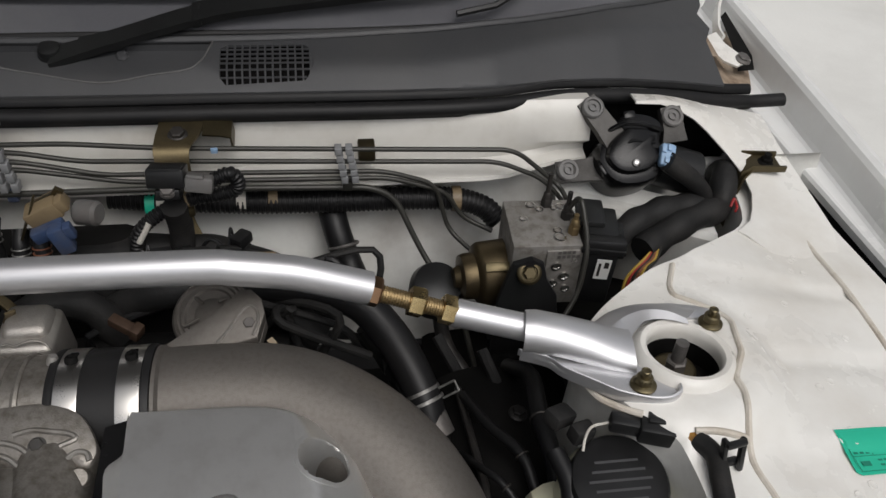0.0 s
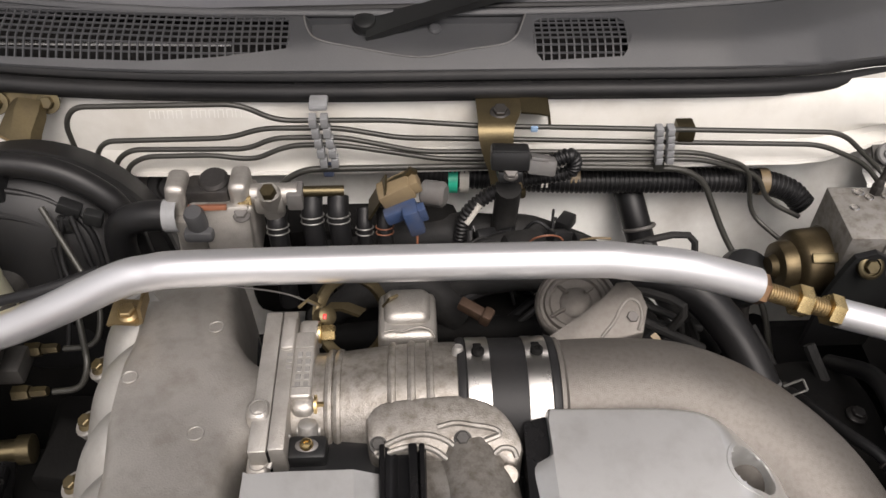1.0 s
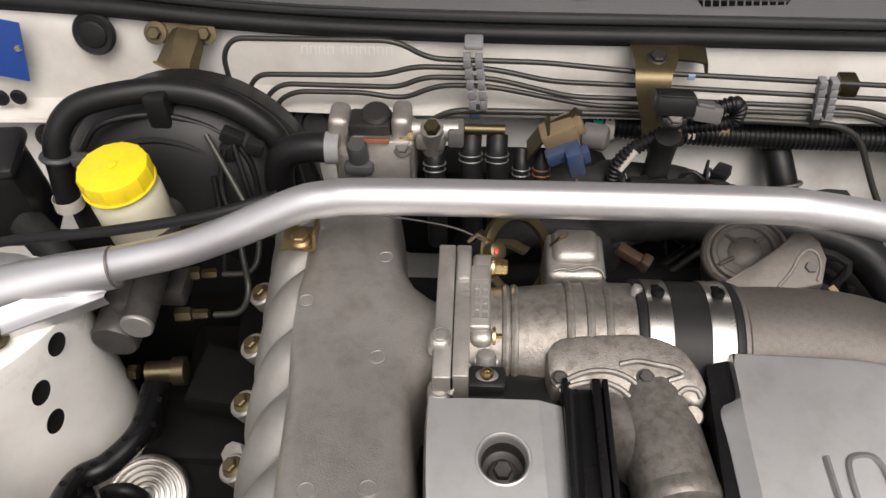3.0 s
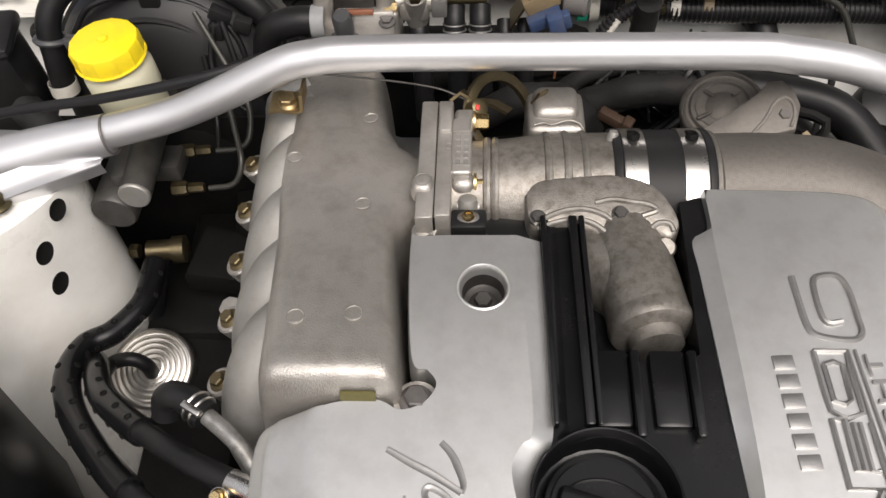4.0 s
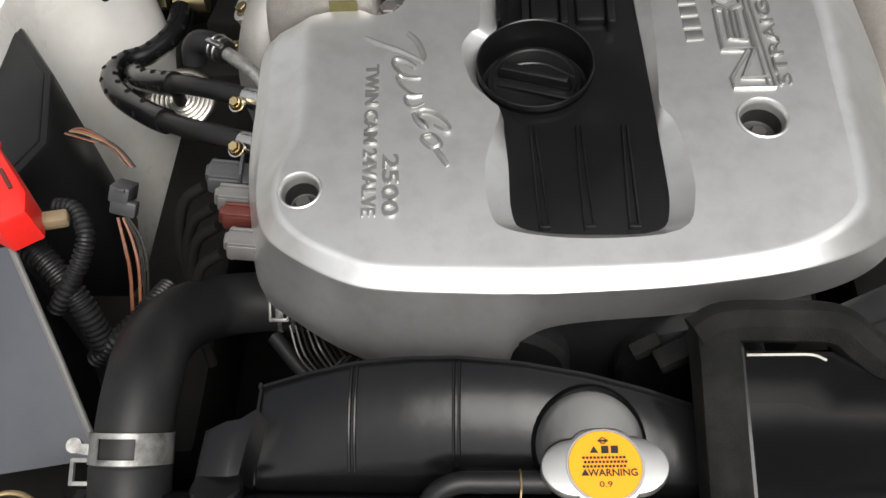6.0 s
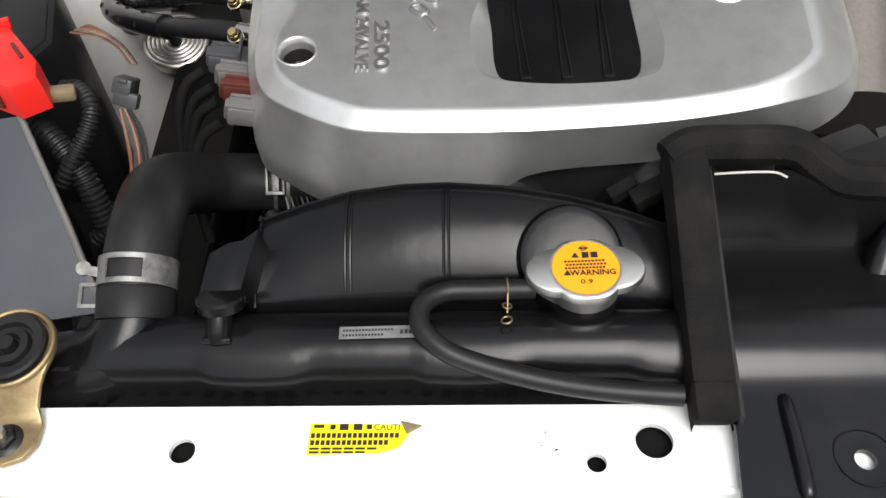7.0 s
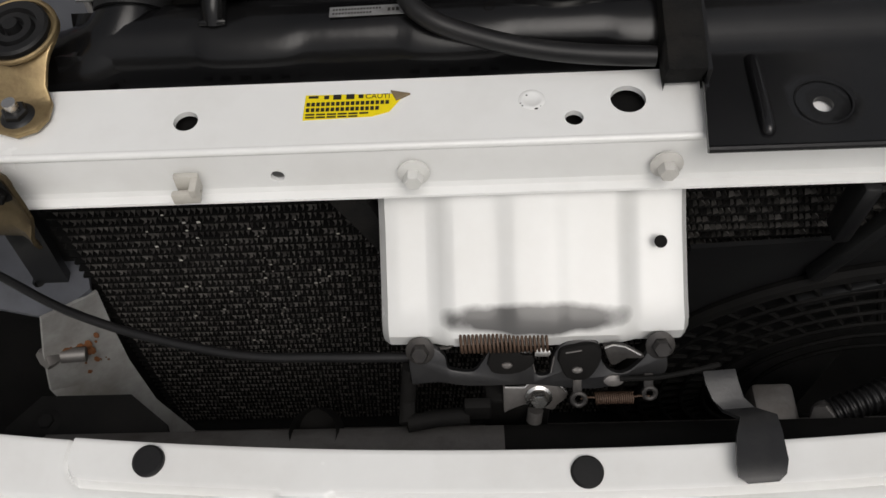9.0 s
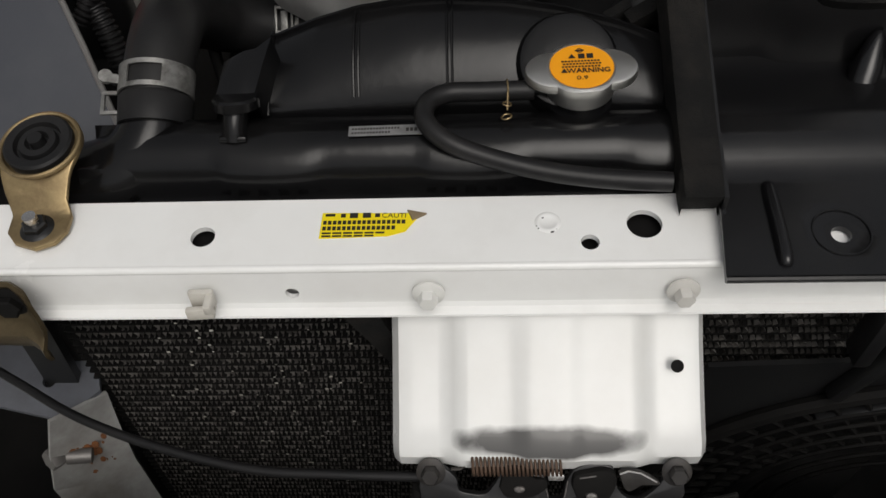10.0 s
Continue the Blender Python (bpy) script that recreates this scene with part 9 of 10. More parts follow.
for pts, r in (([(-0.586, 0.139, 0.940), (-0.570, 0.133, 0.943), (-0.556, 0.113, 0.942), (-0.560, 0.098, 0.930), (-0.572, 0.084, 0.915), (-0.584, 0.074, 0.900)], 0.0070), ([(-0.608, 0.115, 0.935), (-0.583, 0.095, 0.918), (-0.568, 0.080, 0.895), (-0.560, 0.065, 0.86)], 0.0100), ([(-0.525, 0.12, 0.86), (-0.528, 0.09, 0.875), (-0.545, 0.07, 0.87), (-0.57, 0.06, 0.85)], 0.008)):
    lm = thing("battery_loom", "ribbed black wiring conduit in the front corner", "wiring loom", "conduits in the front corner")
    part("conduit", sweep(spline(pts, 7), r, 14, 0.0016, 0.0046), HOSE, lm)
# dark box added to fill the depth of the corner with shade
shade_box = thing("corner_shade_box", "dark box added to stand for shade in the corner", "airbox")
part("box", box((-0.66, 0.03, 0.70), (0.20, 0.26, 0.20), (0, 0, 0), 0.02), DARK, shade_box)
small = thing("coolant_pipe", "thin black coolant hose below the engine cover", "hose")
part("hose", sweep(spline([(-0.43, 0.075, 0.86), (-0.40, 0.045, 0.85), (-0.37, 0.03, 0.85), (-0.33, 0.04, 0.86)], 6), 0.006, 10), HOSE, small)
front_loom = thing("cam_sensor_loom", "green and pale wires under the cover's front edge", "wiring loom")
for k in range(8):
    o = 0.004 * k
    part("wire", sweep(spline([(-0.412 + o, 0.070, 0.885), (-0.404 + o, 0.050 + 0.3 * o, 0.872), (-0.386 + o, 0.036, 0.872), (-0.368 + o, 0.045, 0.885)], 5), 0.0010, 6), (PIPE, INK, DARK, INK)[k % 4], front_loom)
timing = thing("timing_cover", "dark timing cover under the engine cover's arch", "timing cover")
part("cover", joined(box((-0.17, 0.075, 0.88), (0.24, 0.06, 0.12), (0, 0, 0), 0.02), lathe([(0.05, -0.02), (0.05, 0.01), (0.045, 0.015), (0, 0.015)], (-0.26, 0.045, 0.89), (0, -1, 0), 32), lathe([(0.05, -0.02), (0.05, 0.01), (0.045, 0.015), (0, 0.015)], (-0.13, 0.045, 0.89), (0, -1, 0), 32)), PLASTIC, timing)

# folded inner apron below the tower
apron = put("mount_base", None, car_body, "grimy mounting bracket below the strut tower")
part("mount_bracket", joined(prism([(-0.582, 0.575), (-0.545, 0.565), (-0.520, 0.54), (-0.524, 0.50), (-0.590, 0.51)], 0.79, 0.815, 0.006), box((-0.585, 0.52, 0.69), (0.10, 0.10, 0.16), (0, 0, 0), 0.01)), DARK, apron, "grimy mounting bracket")


# ---- radiator and the front of the bay ----
radiator = thing("radiator", "black radiator with a plastic top tank", "radiator")
tank_rows = []
for x in np.linspace(-0.520, -0.118, 90):
    step = 0.0045 * max(0.0, math.sin((x + 0.43) * 2 * math.pi / 0.128)) ** 0.35 if x > -0.47 else 0.0
    end = smooth_step(-0.520, -0.490, x)
    tank_rows.append([(x, y, z) for y, z in ((-0.124, 0.86), (-0.1235, 0.905), (-0.119, 0.908), (-0.1165 - step * 0.3, 0.912), (-0.115 - step, 0.922), (-0.111 - step, 0.930), (-0.104, 0.9365 * end + 0.925 * (1 - end)), (-0.096, 0.940 * end + 0.925 * (1 - end)), (-0.086, 0.9405 * end + 0.925 * (1 - end)), (-0.076, 0.937 * end + 0.922 * (1 - end)), (-0.070, 0.928), (-0.068, 0.91), (-0.066, 0.86))])
part("top_tank", sheet(tank_rows), SATIN, radiator, "satin black ribbed plastic tank", angle=50)
part("tank_crimp", joined(*[box((-0.50 + 0.0135 * k, -0.1275, 0.905), (0.0075, 0.004, 0.010), (0, 0, 0), 0.001, 1) for k in range(28)]), PLASTIC, radiator)
part("core", box((-0.21, -0.095, 0.66), (0.62, 0.05, 0.46), (0, 0, 0), 0.004), DARK, radiator)
part("inlet_neck", sweep(spline([(-0.4765, -0.045, 0.944), (-0.4765, -0.062, 0.9355), (-0.4785, -0.076, 0.9270), (-0.4850, -0.087, 0.9170), (-0.4960, -0.093, 0.9080), (-0.5120, -0.095, 0.9010), (-0.5300, -0.095, 0.8960)], 6), lambda q: 0.0205 + 0.0085 * smooth_step(0.15, 0.75, q), 32), SATIN, radiator)
part("filler_neck", lathe([(0.021, -0.03), (0.021, 0.0), (0.017, 0.0), (0.017, 0.015)], (-0.201, -0.066, 0.940), (0, 0.0, 1), 28), GLOSS, radiator)
part("overflow_spout", sweep([(-0.216, -0.068, 0.950), (-0.240, -0.0695, 0.950)], 0.0036, 12), PLASTIC, radiator)
part("stub", joined(sweep(spline([(-0.4190, -0.094, 0.936), (-0.4185, -0.089, 0.943), (-0.4175, -0.081, 0.950)], 4), 0.0080, 20), box((-0.419, -0.0965, 0.940), (0.018, 0.006, 0.004), (-30, 0, 0), 0.0015)), SATIN, radiator)
label = part("tank_label", box((-0.3200, -0.0930, 0.9410), (0.052, 0.0085, 0.0006), (-2, 0, 1), 0), WORN_LABEL, radiator, "worn grey label with faded print")
bars([(0.0019 * k, 0.0042, 0.0013, 0.0016) for k in range(16)] + [(0.0019 * k, 0.0008, 0.0013, 0.0016) for k in range(13)] + [(0.034 + 0.0026 * k, 0.0018, 0.0018, 0.0030) for k in range(3)], (-0.3440, -0.0970, 0.9415), (1, 0.02, 0), (0, 1, 0), INK, label)
writing("7", 0.0085, (-0.3000, -0.0955, 0.9415), (1, 0.02, 0), (0, 1, 0), INK, label, 0.0001)

# pressure cap with two ears and an orange warning label
cap = thing("radiator_cap", "bright steel radiator cap with an orange warning label", "radiator cap")
CAP = Vector((-0.201, -0.0645, 0.959))
ears = []
for k in range(72):
    a = 2 * math.pi * k / 72
    r = 0.0232 + 0.0112 * max(0.0, abs(math.cos(a)) - 0.72) ** 0.9 / 0.28 ** 0.9 + 0.0006 * math.cos(6 * a)
    ears.append((r * math.cos(a), r * math.sin(a)))
part("cap_plate", prism(ears, -0.0015, 0.0045, 0.0022, pose(*CAP, 0, 0, 3)), CAP_STEEL, cap)
part("cap_skirt", lathe([(0.0195, -0.012), (0.0215, -0.012), (0.0222, -0.004), (0.0222, 0.0)], CAP, (0, 0, 1), 40), CAP_STEEL, cap)
part("cap_rim", torus(CAP + Vector((0, 0, 0.0043)), (0, 0, 1), 0.0204, 0.0009, 48, 6), CAP_STEEL, cap)
lab = part("warning_label", lathe([(0, 0.0051), (0.0196, 0.0051), (0.0196, 0.0045)], CAP, (0, 0, 1), 48), ORANGE, cap, "round orange label")
up = CAP + Vector((-0.0004, 0, 0.0056))
writing("WARNING", 0.0056, up + Vector((-0.0090, -0.0066, 0)), (1, 0.03, 0), (0, 1, 0), INK, lab, 0.00005, bold=0.0001, width=0.98)
writing("0.9", 0.0046, up + Vector((-0.0035, -0.0125, 0)), (1, 0.03, 0), (0, 1, 0), INK, lab, 0.00005, width=1.3)
bars([(-0.0012, 0.0064, 0.0040, 0.0044), (0.0040, 0.0064, 0.0040, 0.0044), (-0.0028, 0.0132, 0.0056, 0.0012)] + [(-0.0118 + 0.0020 * k + 0.0008 * (j % 2), 0.0034 - 0.0025 * j, 0.0014, 0.0014) for j in range(3) for k in range(12)], up, (1, 0.03, 0), (0, 1, 0), INK, lab)
part("emblem", torus(up + Vector((0, 0.0138, 0)), (0, 0, 1), 0.0017, 0.0003, 20, 5), INK, lab)
tri = bmesh.new()
for x, y, s in ((-0.0075, 0.0066, 0.0042), (-0.0128, -0.0064, 0.0040)):
    tri.faces.new([tri.verts.new(up + Vector((x + a * s, y + b * s, 0.0001))) for a, b in ((0, 0), (1.1, 0), (0.55, 0.95))])
part("warning_mark", tri, INK, lab)

overflow = thing("overflow_hose", "thin black rubber overflow hose bent back on itself", "hose")
part("hose", sweep(spline([(-0.230, -0.0695, 0.950), (-0.262, -0.070, 0.950), (-0.283, -0.0715, 0.951), (-0.296, -0.081, 0.952), (-0.297, -0.096, 0.951), (-0.283, -0.110, 0.947), (-0.258, -0.117, 0.940), (-0.225, -0.123, 0.934), (-0.190, -0.128, 0.932), (-0.150, -0.131, 0.931)], 8), 0.0062, 16), HOSE, overflow)
part("hose_clip", joined(torus((-0.2465, -0.0698, 0.9505), (1, 0.05, 0), 0.0066, 0.0006, 20, 6), torus((-0.2470, -0.0815, 0.950), (0.2, 0.3, 1), 0.0026, 0.0006, 14, 6), torus((-0.2475, -0.0895, 0.947), (-0.2, 0.3, 1), 0.0032, 0.0006, 14, 6), sweep([(-0.2465, -0.075, 0.954), (-0.247, -0.086, 0.949)], 0.0006, 6)), GOLD, overflow, "twisted wire hose clip")

upper_hose = thing("radiator_hose", "fat black rubber upper radiator hose", "hose")
hose_line = spline([(-0.4770, -0.070, 0.932), (-0.4770, -0.050, 0.944), (-0.4760, -0.015, 0.954), (-0.4800, 0.020, 0.944), (-0.4800, 0.055, 0.917), (-0.470, 0.083, 0.889), (-0.440, 0.098, 0.873), (-0.400, 0.102, 0.867), (-0.37, 0.103, 0.866)], 8)
part("hose", sweep(hose_line, lambda s: 0.0222 + 0.0012 * math.sin(3 * s), 32), RUBBER, upper_hose)
part("hose_end", lathe([(0.0205, -0.010), (0.0240, -0.010), (0.0240, 0.008), (0.0226, 0.010)], (-0.4770, -0.0660, 0.9350), (0.0, 0.86, 0.50), 32), RUBBER, upper_hose)
AXC = Vector((0.0, 0.90, 0.43)).normalized()
MIDC = Vector((-0.4770, -0.0500, 0.9440))
bands = [lathe([(0.0230, -0.0016), (0.0243, -0.0016), (0.0243, 0.0016), (0.0230, 0.0016)], MIDC + AXC * d, AXC, 48) for d in (-0.0075, 0.0075)]
clamp = part("spring_clamp", joined(*bands), GALV, upper_hose, "weathered steel spring clamp")
sideways = AXC.cross(Vector((0, 0, 1))).normalized()
rise = sideways.cross(AXC).normalized()
for a0, a1 in ((-40, 62), (118, 160)):
    turns = [radians(a0 + (a1 - a0) * k / 16) for k in range(17)]
    part("clamp_band", sheet([[MIDC + AXC * d + (sideways * math.cos(q) + rise * math.sin(q)) * 0.0242 for q in turns] for d in (-0.0075, 0.0075)], 0.0010), GALV, clamp)
part("clamp_tab", joined(plate([(-0.4930, -0.0560, 0.9540), (-0.5010, -0.0560, 0.9560), (-0.5060, -0.0550, 0.9560)], 0.006, 0.0015, (0, 0.9, 0.4)), lathe([(0.0045, -0.002), (0.0045, 0.002), (0, 0.002)], (-0.5060, -0.0540, 0.9560), (0.2, -0.4, 1), 14)), GALV, clamp)
part("clamp_tab", joined(plate([(-0.4930, -0.0580, 0.9450), (-0.5020, -0.0590, 0.9460), (-0.5100, -0.0590, 0.9460)], 0.0024, 0.0018, (0, 0.9, 0.4)), plate([(-0.4930, -0.0700, 0.9390), (-0.5020, -0.0710, 0.9400), (-0.5100, -0.0710, 0.9400)], 0.0024, 0.0018, (0, 0.9, 0.4)), plate([(-0.5100, -0.0580, 0.9460), (-0.5100, -0.0720, 0.9395)], 0.0026, 0.0018, (1, 0, 0.2))), GALV, clamp)
clamp = part("spring_clamp", joined(lathe([(0.0236, -0.0065), (0.0246, -0.0065), (0.0246, -0.0035), (0.0236, -0.0035)], (-0.421, 0.101, 0.870), (1, 0.1, -0.15), 40), lathe([(0.0236, 0.0035), (0.0246, 0.0035), (0.0246, 0.0065), (0.0236, 0.0065)], (-0.421, 0.101, 0.870), (1, 0.1, -0.15), 40)), GALV, upper_hose)
part("clamp_tab", joined(*[box((-0.421 + dx, 0.083, 0.8905), (0.0022, 0.022, 0.003), (42, 0, 0), 0.0008) for dx in (-0.0065, 0.0065)], box((-0.421, 0.0755, 0.8835), (0.0150, 0.0030, 0.003), (42, 0, 0), 0.0008), box((-0.421, 0.090, 0.8965), (0.0150, 0.0030, 0.003), (42, 0, 0), 0.0008), box((-0.421, 0.083, 0.8890), (0.0060, 0.0160, 0.002), (42, 0, 0), 0.0008)), GALV, clamp)
part("outlet_stub", sweep([(-0.416, 0.1015, 0.869), (-0.385, 0.103, 0.866), (-0.350, 0.104, 0.864)], 0.0215, 28, 0.0018, 0.012), DARK, upper_hose)
shroud = thing("fan_shroud", "black plastic fan shroud arching behind the radiator tank", "fan shroud")
ARCH_Y = [(-0.404, -0.0150), (-0.374, -0.0105), (-0.344, -0.0065), (-0.311, -0.0050), (-0.283, -0.0050), (-0.245, -0.0080), (-0.208, -0.0130), (-0.174, -0.0190), (-0.143, -0.0250), (-0.12, -0.030)]
ARCH_Z = [(-0.404, 0.9510), (-0.374, 0.9605), (-0.344, 0.9670), (-0.311, 0.9710), (-0.283, 0.9720), (-0.245, 0.9710), (-0.208, 0.9670), (-0.174, 0.9600), (-0.143, 0.9500), (-0.12, 0.941)]
rows = []
for x in np.linspace(-0.402, -0.122, 57):
    yt, zt = along(ARCH_Y, x), along(ARCH_Z, x)
    row = [(x, -0.070, 0.905), (x, -0.0668, 0.930)]
    for q in np.linspace(0.10, 1, 10):
        row.append((x, -0.0668 + (yt + 0.0668) * q, 0.930 + (zt - 0.932) * math.sin(q * math.pi / 2) ** 0.75))
    row += [(x, yt + 0.0004, zt + 0.0012), (x, yt + 0.0022, zt + 0.0014), (x, yt + 0.0030, zt - 0.001), (x, yt + 0.003, 0.85)]
    rows.append(row)
end = [(-0.4035, y, z - 0.003) for _, y, z in rows[0]]
part("shroud_skin", sheet([end] + rows), SATIN, shroud, angle=40)
part("end_rim", sweep([(-0.4030, y, z + 0.0006) for _, y, z in rows[0][1:-1]], 0.0014, 6), SATIN, shroud)
for x in (-0.344, -0.283):
    for dx in (-0.0016, 0.0016):
        yt, zt = along(ARCH_Y, x), along(ARCH_Z, x)
        part("rib", sweep([(x + dx, -0.0668 + (yt + 0.0668) * q, 0.9306 + (zt - 0.932) * math.sin(q * math.pi / 2) ** 0.75) for q in np.linspace(0.1, 1, 12)], 0.0009, 6), SATIN, shroud)
part("shroud_boss", lathe([(0.034, -0.012), (0.0325, 0.0), (0.0300, 0.0040), (0.026, 0.0050), (0, 0.0052)], (-0.208, -0.048, 0.953), (0, -0.62, 1), 40), SATIN, shroud)
part("mount_ear", lathe([(0.0125, -0.004), (0.0146, -0.003), (0.0148, 0.0025), (0.0134, 0.004), (0, 0.004)], (-0.4170, -0.0780, 0.9530), (0, 0.45, 0.90), 28), SATIN, shroud)
part("ear_web", sheet([[(-0.4315, -0.072, 0.952), (-0.430, -0.058, 0.956), (-0.429, -0.045, 0.958), (-0.429, -0.043, 0.90)], [(-0.424, -0.0725, 0.953), (-0.420, -0.056, 0.962), (-0.416, -0.041, 0.963), (-0.416, -0.039, 0.90)], [(-0.413, -0.072, 0.953), (-0.411, -0.055, 0.960), (-0.408, -0.040, 0.964), (-0.408, -0.038, 0.90)], [(-0.407, -0.071, 0.952), (-0.402, -0.054, 0.962), (-0.397, -0.036, 0.970), (-0.397, -0.034, 0.90)], [(-0.404, -0.070, 0.93), (-0.399, -0.053, 0.93), (-0.394, -0.034, 0.93), (-0.394, -0.034, 0.90)]], 0.003), SATIN, shroud)
part("fan_ring", sweep(spline([(-0.40, -0.01, 0.87), (-0.30, 0.0, 0.90), (-0.2, 0.0, 0.90), (-0.1, -0.005, 0.88)], 6), 0.006, 8), PLASTIC, shroud)

# intake snorkel with foam strips, lying on the radiator support
snorkel = thing("intake_snorkel", "black plastic air intake duct edged with foam", "air duct")


def snorkel_z(x, y):
    z = 0.9245
    rise = smooth_step(-0.125, -0.095, y)
    z += 0.010 * rise - 0.020 * smooth_step(-0.085, -0.010, y)
    z -= 0.0012 * smooth_step(0.0165, 0.0150, math.hypot(x + 0.058, y + 0.165))
    z += 0.020 * smooth_step(0.012, 0.0, abs(x - 0.004)) * smooth_step(-0.04, -0.005, y)
    return z


part("snorkel_floor", panel([(-0.1285, -0.1965), (0.13, -0.1965), (0.13, 0.030), (-0.120, 0.030), (-0.120, -0.10)], [(-0.058, -0.166, 0.0058)], snorkel_z, 0.004, 0.0045), DUCT, snorkel, angle=50)
part("floor_edge", sweep([(-0.1285, -0.1965, 0.9235), (0.13, -0.1965, 0.9235)], 0.0022, 8), DUCT, snorkel)
part("side_wall", sheet([[(-0.1225, y, z), (-0.1225, y, 0.90)] for y, z in ((-0.146, 0.934), (-0.10, 0.945), (-0.05, 0.962), (0.0, 0.978), (0.028, 0.980))], 0.003), DUCT, snorkel)
part("side_foam", sheet([[(x, y, z) for x, z in ((-0.146, b), (-0.146, t - 0.003), (-0.142, t), (-0.128, t + 0.001), (-0.1235, t - 0.002), (-0.1235, b))] for y, b, t in ((-0.147, 0.918, 0.938), (-0.1465, 0.918, 0.941), (-0.10, 0.925, 0.955), (-0.05, 0.94, 0.972), (-0.01, 0.955, 0.987), (0.012, 0.96, 0.990), (0.020, 0.96, 0.984))]), FOAM, snorkel, "worn black foam strip")
part("side_foam", box((-0.1355, -0.1375, 0.934), (0.024, 0.022, 0.022), (20, 0, 0), 0.003), FOAM, snorkel)
part("rear_foam", sweep(spline([(-0.145, 0.008, 0.978), (-0.13, 0.014, 0.983), (-0.10, 0.015, 0.983), (-0.068, 0.014, 0.981), (-0.052, 0.004, 0.974), (-0.035, -0.002, 0.968), (0.02, -0.002, 0.966), (0.12, 0.0, 0.966)], 6), 0.0125, 8, flat=1.1), FOAM, snorkel)
part("torn_edge", sweep(spline([(-0.118, -0.0030, 0.976), (-0.100, -0.0035, 0.9775), (-0.082, -0.0030, 0.9765), (-0.074, -0.0050, 0.974)], 4), 0.0008, 6), NYLON, snorkel, "pale torn edge")
part("rear_wall", sheet([[(-0.1225, 0.000, z), (-0.07, 0.000, z), (-0.055, -0.008, z - 0.004), (0.12, -0.010, z - 0.008)] for z in (0.975, 0.94, 0.90)], 0.003), DUCT, snorkel)
part("stiffening_rib", sweep(spline([(-0.0925, -0.1300, 0.9215), (-0.0925, -0.1330, 0.9252), (-0.0928, -0.1500, 0.9262), (-0.0932, -0.1700, 0.9262), (-0.0936, -0.1835, 0.9255), (-0.0937, -0.1860, 0.9225)], 5), 0.0042, 14), DUCT, snorkel, "moulded stiffening rib")
part("hole_ring", torus((-0.058, -0.165, 0.9244), (0, 0, 1), 0.0162, 0.0007, 40, 6), DUCT, snorkel)
part("cone", lathe([(0.011, -0.012), (0.010, 0.002), (0.006, 0.020), (0.003, 0.026), (0, 0.026)], (-0.006, -0.028, 0.922), (0.2, 0.5, 0.6), 20), DUCT, snorkel)
part("rear_duct", joined(prism([(-0.055, 0.02), (0.14, 0.10), (0.16, 0.02), (0.13, -0.03), (0.0, 0.0)], 0.94, 0.962, 0.003, None), box((-0.02, 0.045, 0.935), (0.06, 0.03, 0.03), (0, 0, 25), 0.004)), PLASTIC, snorkel)
part("bracket_plug", joined(box((-0.148, 0.020, 0.935), (0.026, 0.014, 0.012), (0, -20, 20), 0.002), box((-0.165, 0.028, 0.930), (0.02, 0.01, 0.01), (0, -20, 20), 0.002)), FOAM, snorkel)

# yellow sticker, torn at its corner
sticker = part("caution_sticker", prism([(-0.361, -0.1405), (-0.3075, -0.1415), (-0.3020, -0.1445), (-0.3095, -0.1555), (-0.320, -0.1588), (-0.3615, -0.1600)], 0.9182, 0.9187, 0), YSTICK)
tagged(sticker, "torn yellow caution sticker on the radiator support", "sticker")
part("torn_flap", prism([(-0.309, -0.1395), (-0.297, -0.1425), (-0.3055, -0.1475)], 0.9183, 0.9200, 0.0004), BEIGE, sticker, "brown curled paper corner")
writing("CAUTI", 0.0052, (-0.3245, -0.1448, 0.9189), (1, -0.02, 0), (0, 1, 0), INK, sticker, 0.00005, width=1.0)
rowsb = [(0.002, 0.0165, 0.006, 0.002), (0.0115, 0.0155, 0.003, 0.003), (0.017, 0.0150, 0.005, 0.004), (0.025, 0.0150, 0.005, 0.004), (0.0325, 0.0155, 0.003, 0.003)]
for r, (y, n, h) in enumerate(((0.0102, 17, 0.0030), (0.0058, 15, 0.0030))):
    rowsb += [(0.001 + 0.0030 * k, y, 0.0022, h) for k in range(n)]
rowsb += [(0.001 + 0.0065 * k, 0.0030, 0.0055, 0.0013) for k in range(6)] + [(0.001 + 0.0065 * k, 0.0008, 0.0055, 0.0013) for k in range(5)]
bars(rowsb, (-0.361, -0.1600, 0.9190), (1, 0, 0), (0, 1, 0), INK, sticker)

# radiator mount bracket with its rubber
mount = thing("radiator_mount", "yellow zinc radiator bracket with a rubber bush", "bracket")
outline = []
for k in range(25):
    a = radians(-25 + 230 * k / 24)
    outline.append((-0.541 + 0.0262 * math.cos(a), -0.099 + 0.0255 * math.sin(a)))
outline += [(-0.562, -0.125), (-0.557, -0.137), (-0.556, -0.150), (-0.549, -0.158), (-0.535, -0.1625), (-0.524, -0.158), (-0.519, -0.149), (-0.5195, -0.137), (-0.523, -0.128)]
bm = prism(outline, 0.0, 0.0030, 0.0010)
bmesh.ops.triangulate(bm, faces=bm.faces)
bmesh.ops.subdivide_edges(bm, edges=bm.edges, cuts=3)
for v in bm.verts:
    v.co.z += 0.921 + 0.019 * smooth_step(-0.137, -0.112, v.co.y) + 0.004 * smooth_step(-0.116, -0.100, v.co.y)
part("bracket_plate", bm, GOLD, mount, angle=25)
part("bracket_rim", torus((-0.541, -0.099, 0.947), (0, -0.1, 1), 0.0245, 0.0018, 40, 8), GOLD, mount)
